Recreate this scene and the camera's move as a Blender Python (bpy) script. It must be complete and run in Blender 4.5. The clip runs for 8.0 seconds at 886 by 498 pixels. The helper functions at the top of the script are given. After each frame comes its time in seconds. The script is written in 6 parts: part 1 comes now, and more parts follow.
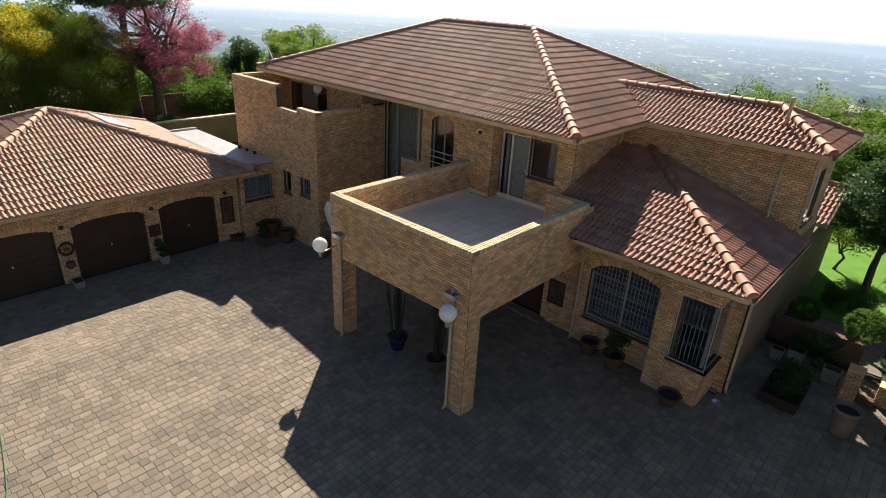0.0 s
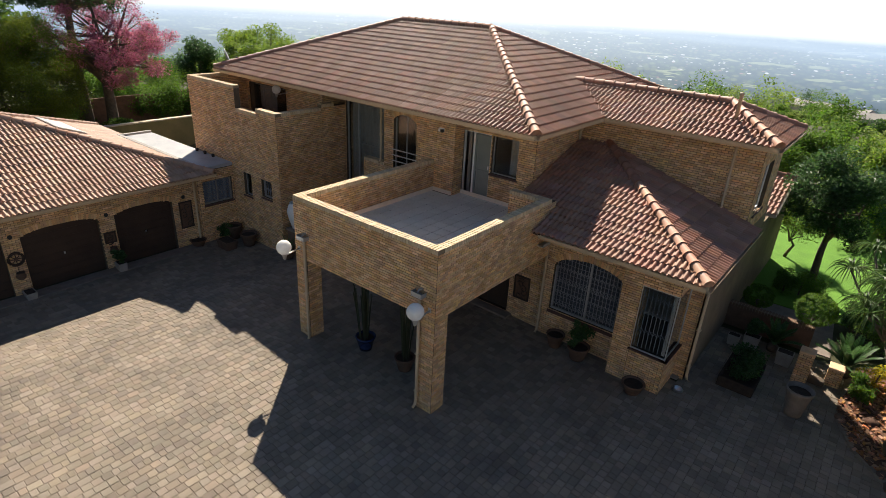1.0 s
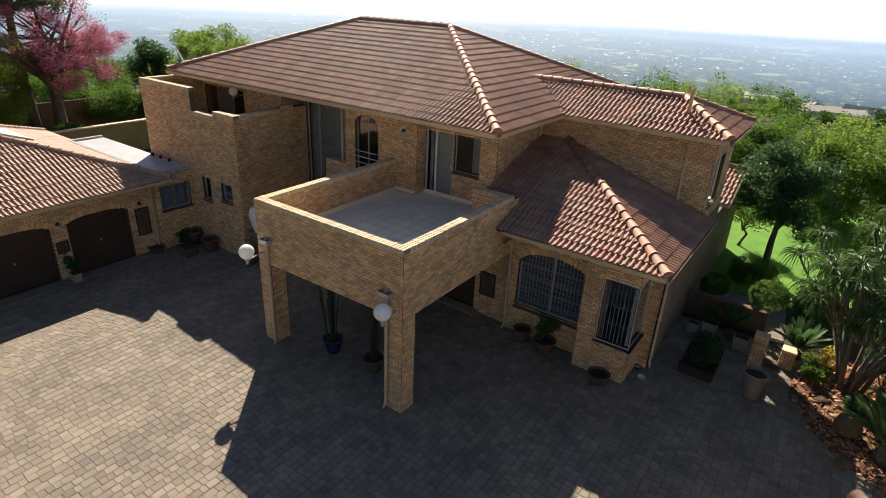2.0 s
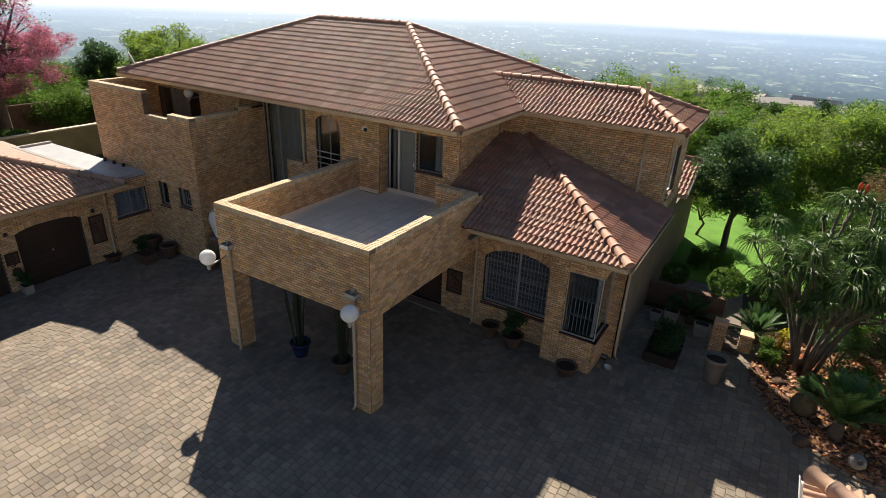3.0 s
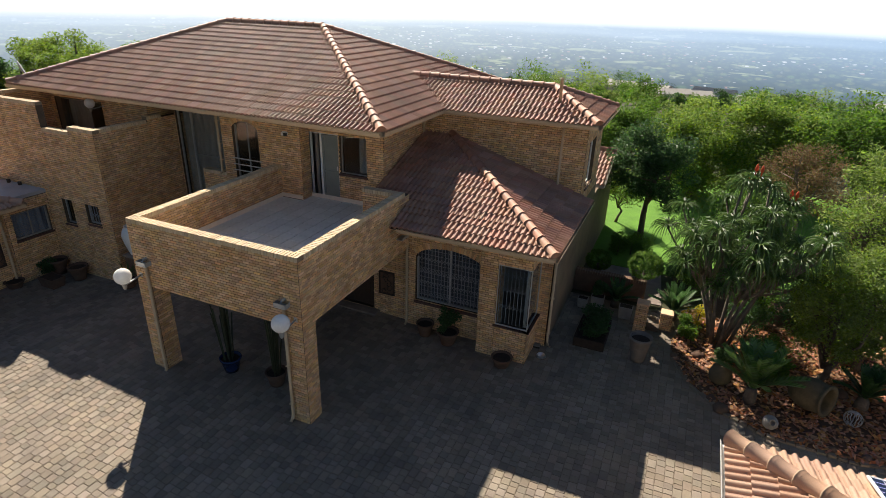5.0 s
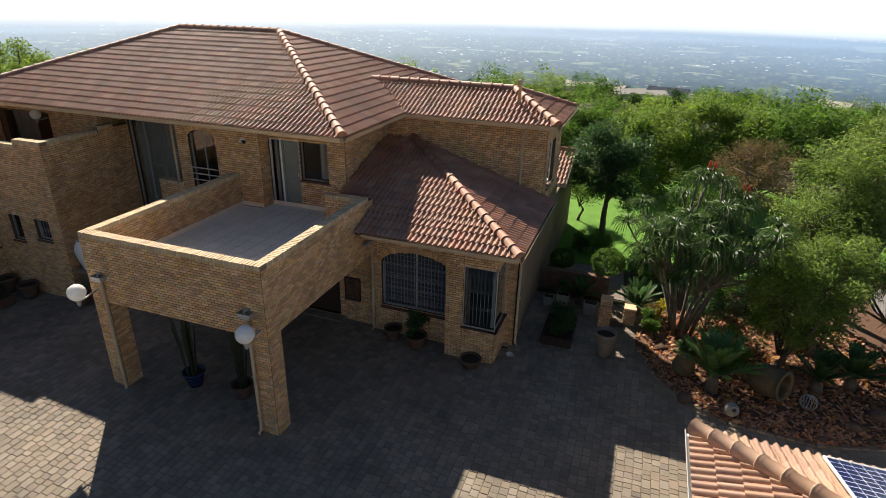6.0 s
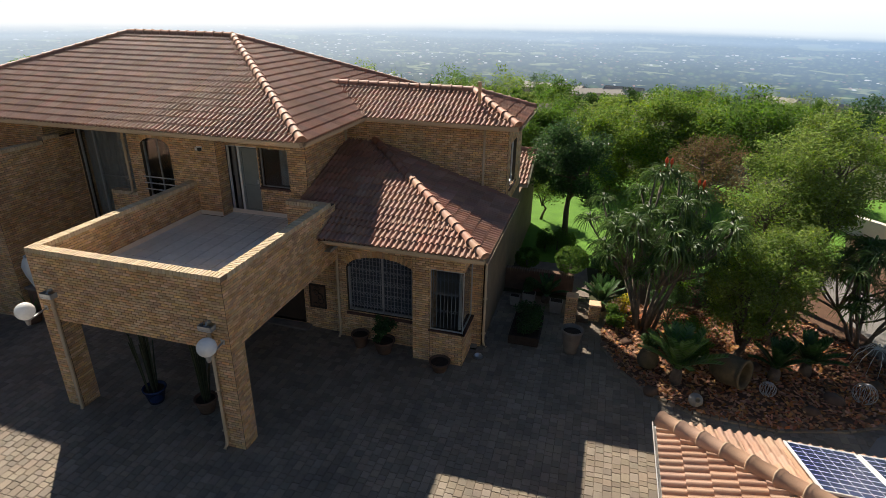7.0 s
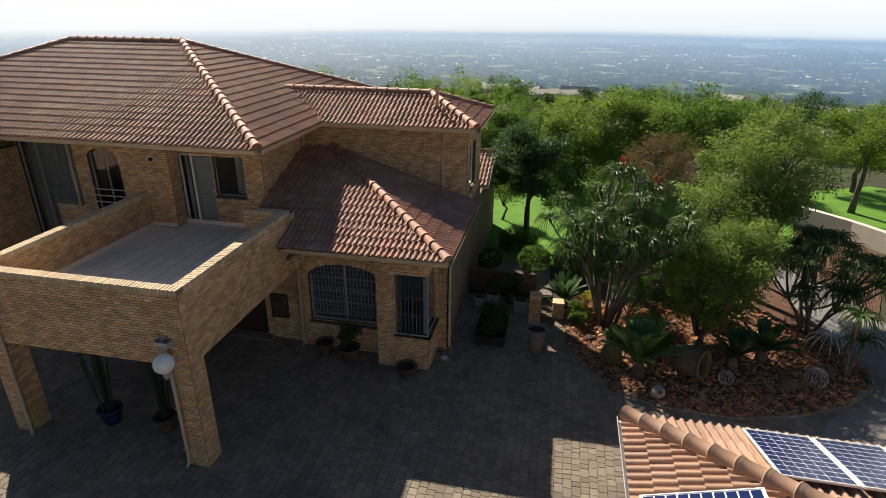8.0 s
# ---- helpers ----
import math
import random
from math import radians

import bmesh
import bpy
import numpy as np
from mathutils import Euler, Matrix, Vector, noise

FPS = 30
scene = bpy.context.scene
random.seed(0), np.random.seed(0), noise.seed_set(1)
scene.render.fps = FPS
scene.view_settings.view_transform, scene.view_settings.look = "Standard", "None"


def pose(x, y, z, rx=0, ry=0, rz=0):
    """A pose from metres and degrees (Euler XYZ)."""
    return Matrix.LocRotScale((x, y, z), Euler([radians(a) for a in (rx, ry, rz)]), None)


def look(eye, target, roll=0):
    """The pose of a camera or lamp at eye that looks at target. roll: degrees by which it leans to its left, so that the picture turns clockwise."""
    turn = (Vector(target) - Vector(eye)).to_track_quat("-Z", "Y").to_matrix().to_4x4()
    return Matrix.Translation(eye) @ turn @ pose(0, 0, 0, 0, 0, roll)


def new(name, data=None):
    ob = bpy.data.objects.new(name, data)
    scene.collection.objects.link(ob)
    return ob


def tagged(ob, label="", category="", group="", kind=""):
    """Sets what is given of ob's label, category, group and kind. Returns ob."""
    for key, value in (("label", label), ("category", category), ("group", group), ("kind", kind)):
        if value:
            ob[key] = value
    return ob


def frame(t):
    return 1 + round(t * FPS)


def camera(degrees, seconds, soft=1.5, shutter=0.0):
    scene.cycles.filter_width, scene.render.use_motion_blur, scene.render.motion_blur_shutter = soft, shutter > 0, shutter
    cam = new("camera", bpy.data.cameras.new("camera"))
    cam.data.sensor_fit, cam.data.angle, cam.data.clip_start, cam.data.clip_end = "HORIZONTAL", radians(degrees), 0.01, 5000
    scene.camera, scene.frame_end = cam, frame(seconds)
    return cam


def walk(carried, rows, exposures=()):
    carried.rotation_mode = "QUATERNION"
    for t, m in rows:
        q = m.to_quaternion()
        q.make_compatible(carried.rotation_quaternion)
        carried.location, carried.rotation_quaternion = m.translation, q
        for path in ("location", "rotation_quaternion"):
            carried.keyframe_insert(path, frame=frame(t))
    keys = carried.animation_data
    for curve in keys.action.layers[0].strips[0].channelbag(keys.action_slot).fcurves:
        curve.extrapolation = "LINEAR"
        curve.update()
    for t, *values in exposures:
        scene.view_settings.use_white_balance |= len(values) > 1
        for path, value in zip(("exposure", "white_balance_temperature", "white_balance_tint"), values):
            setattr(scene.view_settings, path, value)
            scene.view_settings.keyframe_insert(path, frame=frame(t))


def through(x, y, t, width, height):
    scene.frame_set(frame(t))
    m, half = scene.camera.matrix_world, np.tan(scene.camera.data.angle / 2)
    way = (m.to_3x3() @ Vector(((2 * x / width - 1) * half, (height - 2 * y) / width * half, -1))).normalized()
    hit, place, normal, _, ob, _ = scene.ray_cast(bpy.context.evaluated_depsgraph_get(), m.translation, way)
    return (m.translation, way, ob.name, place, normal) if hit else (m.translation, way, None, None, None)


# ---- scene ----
cam = camera(76.0, 8.0, 0.6)
PATH = [
    (0, (6.786, -8.522, 9.337), (5.569, -7.165, 8.514), 3.2),
    (0.5, (6.806, -8.534, 9.341), (5.633, -7.138, 8.519), 3.2),
    (1, (6.822, -8.56, 9.365), (5.698, -7.125, 8.543), 3.1),
    (1.5, (6.845, -8.594, 9.385), (5.769, -7.122, 8.564), 3.0),
    (3, (6.879, -8.577, 9.412), (5.952, -7.008, 8.589), 2.5),
    (3.5, (6.901, -8.567, 9.407), (6.023, -6.97, 8.584), 2.3),
    (4, (6.912, -8.566, 9.406), (6.088, -6.94, 8.583), 2.1),
    (4.5, (6.905, -8.583, 9.414), (6.137, -6.928, 8.594), 2.0),
    (6, (6.936, -8.578, 9.408), (6.332, -6.847, 8.608), 1.4),
    (6.5, (6.934, -8.557, 9.41), (6.386, -6.806, 8.615), 1.1),
    (7, (6.923, -8.517, 9.399), (6.434, -6.746, 8.609), 1.0),
    (7.5, (6.947, -8.479, 9.395), (6.516, -6.69, 8.611), 0.8),
    (8, (6.959, -8.457, 9.402), (6.591, -6.653, 8.622), 0.5),
]
walk(cam, [(t, look(eye, target, roll)) for t, eye, target, roll in PATH], [(0, 0.97), (4, 0.97), (6, 0.85), (8, 0.62)])

# ---- light ----
TO_SUN = Vector((-0.75, 0.885, 1.0)).normalized()
sun = new("sun", bpy.data.lights.new("sun", "SUN"))
sun.matrix_world = look((0, 0, 60), Vector((0, 0, 60)) - TO_SUN)
sun.data.energy, sun.data.angle, sun.data.color = 5.0, radians(0.53), (1.0, 0.91, 0.78)
world = bpy.data.worlds.new("sky")
scene.world = world
world.use_nodes = True
sky = world.node_tree.nodes.new("ShaderNodeTexSky")
sky.sky_type, sky.sun_disc = "NISHITA", False
sky.sun_elevation, sky.sun_rotation = math.asin(TO_SUN.z), math.atan2(TO_SUN.x, TO_SUN.y)
sky.dust_density, sky.air_density, sky.ozone_density = 0.5, 1.0, 3.0
world.node_tree.links.new(sky.outputs[0], world.node_tree.nodes["Background"].inputs[0])
world.node_tree.nodes["Background"].inputs[1].default_value = 0.044
scene.view_settings.exposure = 0.95


# ---- materials ----
def node(nt, kind, **values):
    n = nt.nodes.new(kind)
    for key, value in values.items():
        n.inputs[key].default_value = value
    return n


def surface(name, a, b, scale=3.0, rough=0.85, metal=0.0, bump=0.3, grain=60.0, each=0.0, island=0.0, spots=0.0, spot=(0.1, 0.09, 0.08), spec=0.3, depth=0.004):
    """A worn surface: two colours mixed by noise at two sizes, stains, a fine relief; each: how much pieces differ."""
    m = bpy.data.materials.new(name)
    m.use_nodes = True
    nt, link = m.node_tree, m.node_tree.links.new
    bsdf = nt.nodes["Principled BSDF"]
    bsdf.inputs["Roughness"].default_value, bsdf.inputs["Metallic"].default_value = rough, metal
    bsdf.inputs["Specular IOR Level"].default_value = spec
    co = node(nt, "ShaderNodeNewGeometry")
    big = node(nt, "ShaderNodeTexNoise", Scale=scale, Detail=5.0, Roughness=0.6)
    fine = node(nt, "ShaderNodeTexNoise", Scale=grain, Detail=3.0)
    link(co.outputs["Position"], big.inputs["Vector"])
    link(co.outputs["Position"], fine.inputs["Vector"])
    mix = node(nt, "ShaderNodeMix")
    mix.data_type = "RGBA"
    mix.inputs[6].default_value, mix.inputs[7].default_value = (*a, 1), (*b, 1)
    ramp = node(nt, "ShaderNodeMapRange")
    ramp.inputs[1].default_value, ramp.inputs[2].default_value = 0.3, 0.7
    link(big.outputs[0], ramp.inputs[0])
    link(ramp.outputs[0], mix.inputs[0])
    colour = mix.outputs[2]
    if each or island:
        info = node(nt, "ShaderNodeObjectInfo") if each else co
        hsv = node(nt, "ShaderNodeHueSaturation")
        for i, (socket, width, mid) in enumerate((("Value", each or island, 1.0), ("Saturation", 0.5 * (each or island), 1.0), ("Hue", 0.05 * (each or island), 0.5))):
            rnd = node(nt, "ShaderNodeMath")
            rnd.operation = "MULTIPLY"
            rnd.inputs[1].default_value = (1.0, 7.31, 13.7)[i]
            link(info.outputs["Random" if each else "Random Per Island"], rnd.inputs[0])
            fr = node(nt, "ShaderNodeMath")
            fr.operation = "FRACT"
            link(rnd.outputs[0], fr.inputs[0])
            to = node(nt, "ShaderNodeMapRange")
            to.inputs[3].default_value, to.inputs[4].default_value = mid - width, mid + width
            link(fr.outputs[0], to.inputs[0])
            link(to.outputs[0], hsv.inputs[socket])
        link(colour, hsv.inputs["Color"])
        colour = hsv.outputs[0]
    grainy = node(nt, "ShaderNodeMix")
    grainy.data_type, grainy.blend_type = "RGBA", "MULTIPLY"
    grainy.inputs[0].default_value = 0.45
    span = node(nt, "ShaderNodeMapRange")
    span.inputs[3].default_value, span.inputs[4].default_value = 0.55, 1.35
    link(fine.outputs[0], span.inputs[0])
    link(colour, grainy.inputs[6])
    link(span.outputs[0], grainy.inputs[7])
    colour = grainy.outputs[2]
    if spots:
        stain = node(nt, "ShaderNodeTexNoise", Scale=scale * 0.35, Detail=8.0, Roughness=0.7)
        link(co.outputs["Position"], stain.inputs["Vector"])
        cut = node(nt, "ShaderNodeMapRange")
        cut.inputs[1].default_value, cut.inputs[2].default_value, cut.inputs[4].default_value = 0.52, 0.75, spots
        link(stain.outputs[0], cut.inputs[0])
        dirt = node(nt, "ShaderNodeMix")
        dirt.data_type = "RGBA"
        dirt.inputs[7].default_value = (*spot, 1)
        link(cut.outputs[0], dirt.inputs[0])
        link(colour, dirt.inputs[6])
        colour = dirt.outputs[2]
    link(colour, bsdf.inputs["Base Color"])
    if bump:
        b_ = node(nt, "ShaderNodeBump", Strength=bump, Distance=depth)
        link(fine.outputs[0], b_.inputs["Height"])
        link(b_.outputs[0], bsdf.inputs["Normal"])
    return m


BRICK_A, BRICK_B = (0.72, 0.468, 0.25), (0.54, 0.33, 0.172)
M_BRICK = surface("face_brick", BRICK_A, BRICK_B, 2.0, 0.85, each=0.24, spots=0.25)
M_BRICK_REST = surface("face_brickwork", BRICK_A, BRICK_B, 2.0, 0.85, island=0.24, spots=0.25)
M_COPING = surface("coping_brick", (0.66, 0.51, 0.33), (0.53, 0.40, 0.245), 2.5, 0.8, each=0.14, spots=0.25, spot=(0.4, 0.3, 0.2))
M_JOINT = surface("pale_mortar", (0.30, 0.22, 0.14), (0.22, 0.16, 0.10), 4.0, 0.95, grain=90)
# mortar darkened so its colour also carries the shadow of recessed joints
M_MORTAR = surface("mortar", (0.12, 0.088, 0.06), (0.085, 0.062, 0.044), 4.0, 0.95, grain=90)
TILE_A, TILE_B = (0.42, 0.23, 0.155), (0.31, 0.163, 0.108)
M_TILE = surface("roof_tile", TILE_A, TILE_B, 1.2, 0.6, spec=0.3, each=0.16, spots=0.35, spot=(0.16, 0.10, 0.08))
M_TILE_REST = surface("roof_tiles", TILE_A, TILE_B, 1.2, 0.6, spec=0.3, island=0.16, spots=0.35, spot=(0.16, 0.10, 0.08))
M_TILE_SALMON = surface("salmon_tile", (0.47, 0.29, 0.195), (0.37, 0.225, 0.15), 1.2, 0.6, each=0.12, spots=0.25, spot=(0.25, 0.17, 0.12))
M_SALMON_REST = surface("salmon_tiles", (0.47, 0.29, 0.195), (0.37, 0.225, 0.15), 1.2, 0.6, island=0.12, spots=0.25, spot=(0.25, 0.17, 0.12))
M_CREAM = surface("bedding_mortar", (0.47, 0.34, 0.23), (0.38, 0.27, 0.18), 6.0, 0.9, grain=80)
M_UNDER = surface("roof_underlay", (0.10, 0.05, 0.035), (0.08, 0.04, 0.03), 2.0, 0.9)
PAVE_A, PAVE_B = (0.28, 0.225, 0.165), (0.17, 0.14, 0.107)
M_PAVER = surface("paver", PAVE_A, PAVE_B, 0.7, 0.75, spec=0.25, each=0.2, spots=0.35, spot=(0.12, 0.085, 0.07))
M_PAVER_REST = surface("pavers", PAVE_A, PAVE_B, 0.7, 0.75, spec=0.25, island=0.2, spots=0.35, spot=(0.12, 0.085, 0.07))
M_SAND = surface("joint_sand", (0.17, 0.13, 0.095), (0.12, 0.09, 0.068), 3.0, 0.95)
M_FLOOR = surface("floor_tile", (0.74, 0.76, 0.70), (0.65, 0.67, 0.61), 1.5, 0.3, each=0.06, bump=0.05, spots=0.2, spot=(0.25, 0.22, 0.2))
M_PLASTER = surface("cream_plaster", (0.60, 0.50, 0.38), (0.52, 0.43, 0.32), 2.0, 0.8, spots=0.2, spot=(0.3, 0.24, 0.18))
# side walls coloured darker brown to carry the deep shade they stand in
M_SHADED_SIDE = surface("shaded_side_brown", (0.27, 0.20, 0.135), (0.21, 0.155, 0.105), 2.0, 0.9, spots=0.3, spot=(0.12, 0.09, 0.07))
M_GUTTER = surface("cream_paint", (0.60, 0.45, 0.29), (0.51, 0.38, 0.24), 2.0, 0.5, bump=0.1, spots=0.25, spot=(0.3, 0.22, 0.15))
M_WHITE = surface("white_paint", (0.78, 0.76, 0.72), (0.70, 0.68, 0.64), 3.0, 0.5, bump=0.1)
M_DOOR = surface("dark_wood", (0.06, 0.036, 0.024), (0.04, 0.024, 0.017), 1.5, 0.6, grain=40)
M_DOOR_PALE = surface("pale_door", (0.23, 0.245, 0.22), (0.19, 0.205, 0.185), 2.0, 0.5, bump=0.1)
M_FRAME = surface("steel_frame", (0.32, 0.30, 0.28), (0.26, 0.24, 0.22), 3.0, 0.45, bump=0.1)
M_STEEL = surface("painted_steel", (0.50, 0.49, 0.47), (0.42, 0.41, 0.40), 3.0, 0.4, metal=0.4, bump=0.1)
M_GRILLE = surface("grille_steel", (0.34, 0.34, 0.36), (0.28, 0.28, 0.30), 3.0, 0.5, bump=0.1)
# net coloured this dark to carry the dimness of the room behind
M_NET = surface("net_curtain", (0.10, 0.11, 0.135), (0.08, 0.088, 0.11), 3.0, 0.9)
M_SKIRT = surface("cream_skirting", (0.80, 0.72, 0.60), (0.72, 0.64, 0.52), 3.0, 0.6, bump=0.1)
# pale blue standing in for sky reflected in the scullery window
M_SKY_REFLECT = surface("sky_reflection_blue", (0.20, 0.24, 0.32), (0.16, 0.19, 0.26), 3.0, 0.9)
M_CURTAIN = surface("curtain", (0.34, 0.32, 0.30), (0.28, 0.26, 0.25), 3.0, 0.9)
M_INSIDE = surface("room_wall", (0.30, 0.27, 0.24), (0.26, 0.23, 0.20), 2.0, 0.9)
M_CONCRETE = surface("concrete", (0.42, 0.39, 0.35), (0.33, 0.31, 0.28), 1.5, 0.85, spots=0.5, spot=(0.2, 0.18, 0.16))
M_POT = surface("clay_pot", (0.15, 0.085, 0.055), (0.10, 0.06, 0.042), 6.0, 0.85, spots=0.4, spot=(0.15, 0.12, 0.1))
# reddish-brown brick, darkened in colour for the shade on the garden wall
M_BRICK_DARK = surface("dark_brick", (0.20, 0.115, 0.075), (0.13, 0.08, 0.055), 5.0, 0.9, spots=0.5, spot=(0.07, 0.06, 0.045))
M_CEMENT_OLD = surface("old_cement", (0.26, 0.21, 0.17), (0.18, 0.145, 0.12), 4.0, 0.85, spots=0.4, spot=(0.12, 0.1, 0.08))
M_JAR = surface("mossy_clay", (0.16, 0.12, 0.07), (0.09, 0.075, 0.045), 5.0, 0.9, spots=0.6, spot=(0.07, 0.08, 0.035))
M_SOIL = surface("potting_soil", (0.05, 0.035, 0.025), (0.03, 0.02, 0.015), 8.0, 0.95)
M_MULCH_GROUND = surface("bed_soil", (0.16, 0.085, 0.05), (0.10, 0.055, 0.035), 4.0, 0.95, grain=25, bump=0.8, depth=0.03)
M_CHIP = surface("bark_chip", (0.44, 0.22, 0.115), (0.29, 0.14, 0.07), 8.0, 0.9, island=0.4)
M_ROCK = surface("garden_rock", (0.15, 0.09, 0.06), (0.09, 0.058, 0.04), 5.0, 0.9, bump=0.6, each=0.2)
M_BARK = surface("bark", (0.16, 0.125, 0.095), (0.09, 0.07, 0.055), 6.0, 0.9, bump=0.8, grain=25, depth=0.02)
M_BARK_PALE = surface("pale_bark", (0.20, 0.16, 0.125), (0.11, 0.09, 0.07), 6.0, 0.9, bump=0.5, grain=25, depth=0.01)
M_LAWN = surface("lawn", (0.14, 0.30, 0.03), (0.10, 0.22, 0.025), 1.5, 0.9, grain=40, bump=0.7, depth=0.03)
M_GROUND = surface("hillside", (0.045, 0.055, 0.02), (0.07, 0.06, 0.03), 0.05, 0.95, grain=2.0, bump=0.3, depth=0.3)


def leafy(name, a, b, through=0.35, rough=0.6):
    """Leaves: colour by leaf, some light shines through."""
    m = surface(name, a, b, 0.8, rough, bump=0.0, island=0.35, grain=8.0, spec=0.22)
    nt, link = m.node_tree, m.node_tree.links.new
    bsdf, out = nt.nodes["Principled BSDF"], nt.nodes["Material Output"]
    tr = node(nt, "ShaderNodeBsdfTranslucent")
    link(bsdf.inputs["Base Color"].links[0].from_socket, tr.inputs["Color"])
    mix = node(nt, "ShaderNodeMixShader", Fac=through)
    link(bsdf.outputs[0], mix.inputs[1])
    link(tr.outputs[0], mix.inputs[2])
    link(mix.outputs[0], out.inputs[0])
    return m


M_LEAF = leafy("leaf_green", (0.155, 0.265, 0.042), (0.09, 0.17, 0.03), 0.6)
M_LEAF_LIGHT = leafy("leaf_light", (0.26, 0.36, 0.06), (0.16, 0.25, 0.045), 0.6)
M_LEAF_DARK = leafy("leaf_dark", (0.085, 0.16, 0.052), (0.055, 0.11, 0.038), 0.45, 0.4)
M_LEAF_OLIVE = leafy("leaf_olive", (0.28, 0.36, 0.09), (0.18, 0.26, 0.065), 0.65)
M_CACTUS = leafy("cactus_skin", (0.05, 0.055, 0.03), (0.03, 0.036, 0.02), 0.03, 0.7)
M_LEAF_DRY = leafy("leaf_dry", (0.26, 0.17, 0.08), (0.18, 0.13, 0.06))
M_LEAF_YELLOW = leafy("leaf_yellow", (0.75, 0.60, 0.03), (0.45, 0.44, 0.03), 0.6)
M_BLOSSOM = leafy("pink_blossom", (0.60, 0.22, 0.31), (0.45, 0.14, 0.22), 0.45)
M_CONIFER = leafy("conifer_spray", (0.20, 0.25, 0.035), (0.12, 0.165, 0.028), 0.6)
M_ALOE = leafy("aloe_leaf", (0.115, 0.185, 0.05), (0.07, 0.125, 0.034), 0.45, 0.4)
M_CYCAD = leafy("cycad_frond", (0.16, 0.27, 0.08), (0.11, 0.20, 0.06), 0.45, 0.3)
M_FLOWER = surface("orange_flower", (0.65, 0.10, 0.03), (0.5, 0.07, 0.02), 9.0, 0.7, bump=0.0)


def plain(name, colour, rough=0.3, metal=0.0, transmission=0.0):
    m = bpy.data.materials.new(name)
    m.use_nodes = True
    b = m.node_tree.nodes["Principled BSDF"]
    b.inputs["Base Color"].default_value = (*colour, 1)
    b.inputs["Roughness"].default_value, b.inputs["Metallic"].default_value = rough, metal
    b.inputs["Transmission Weight"].default_value = transmission
    return m


M_GLASS = plain("window_glass", (0.9, 0.95, 0.95), 0.03, 0.0, 1.0)
M_OPAL = leafy("opal_globe", (0.92, 0.91, 0.88), (0.90, 0.88, 0.86), 0.3, 0.25)
M_SOLAR = plain("solar_cell", (0.012, 0.022, 0.085), 0.12)
M_ALU = plain("aluminium", (0.75, 0.75, 0.76), 0.35, 0.9)
M_BLACK = plain("black_rubber", (0.02, 0.02, 0.02), 0.6)


# ---- mesh helpers ----
def link_mesh(name, verts, faces, material, parent=None, label="", smooth=False, kind=""):
    me = bpy.data.meshes.new(name)
    me.from_pydata([tuple(v) for v in verts], [], faces)
    me.materials.append(material)
    if smooth:
        me.shade_smooth()
    me.update()
    ob = new(name, me)
    if parent:
        ob.parent = parent
    return tagged(ob, label, kind=kind)


def part(name, bm, material, parent, label="", smooth=False):
    """Links a bmesh as one mesh object under a thing or a part."""
    me = bpy.data.meshes.new(name)
    bm.to_mesh(me)
    bm.free()
    me.materials.append(material)
    if smooth:
        me.shade_smooth()
    ob = new(name, me)
    ob.parent = parent
    return tagged(ob, label)


def thing(name, label, category, at=(0, 0, 0), group="", kind=""):
    ob = new(name)
    ob.location = at
    return tagged(ob, label, category, group, kind)


def add_box(V, F, x0, y0, z0, x1, y1, z1):
    n = len(V)
    V += [(x0, y0, z0), (x1, y0, z0), (x1, y1, z0), (x0, y1, z0), (x0, y0, z1), (x1, y0, z1), (x1, y1, z1), (x0, y1, z1)]
    F += [(n, n + 3, n + 2, n + 1), (n + 4, n + 5, n + 6, n + 7), (n, n + 1, n + 5, n + 4), (n + 1, n + 2, n + 6, n + 5), (n + 2, n + 3, n + 7, n + 6), (n + 3, n, n + 4, n + 7)]


def boxed(x0, y0, z0, x1, y1, z1, bevel=0.008):
    """A box with rounded edges, as a bmesh."""
    bm = bmesh.new()
    bmesh.ops.create_cube(bm, size=1)
    for v in bm.verts:
        v.co = ((x0 + x1) / 2 + v.co.x * (x1 - x0), (y0 + y1) / 2 + v.co.y * (y1 - y0), (z0 + z1) / 2 + v.co.z * (z1 - z0))
    if bevel:
        bmesh.ops.bevel(bm, geom=bm.edges[:], offset=min(bevel, 0.3 * min(x1 - x0, y1 - y0, z1 - z0)), segments=2, affect="EDGES")
    return bm


def turned(profile, sides=24, at=(0, 0, 0)):
    """A turned body from (radius, height) pairs, as a bmesh."""
    bm = bmesh.new()
    rings = []
    for r, z in profile:
        rings.append([bm.verts.new((at[0] + r * math.cos(a), at[1] + r * math.sin(a), at[2] + z)) for a in [math.tau * i / sides for i in range(sides)]])
    for low, high in zip(rings, rings[1:]):
        for i in range(sides):
            bm.faces.new((low[i], low[(i + 1) % sides], high[(i + 1) % sides], high[i]))
    bm.faces.new(rings[0][::-1])
    bm.faces.new(rings[-1])
    return bm


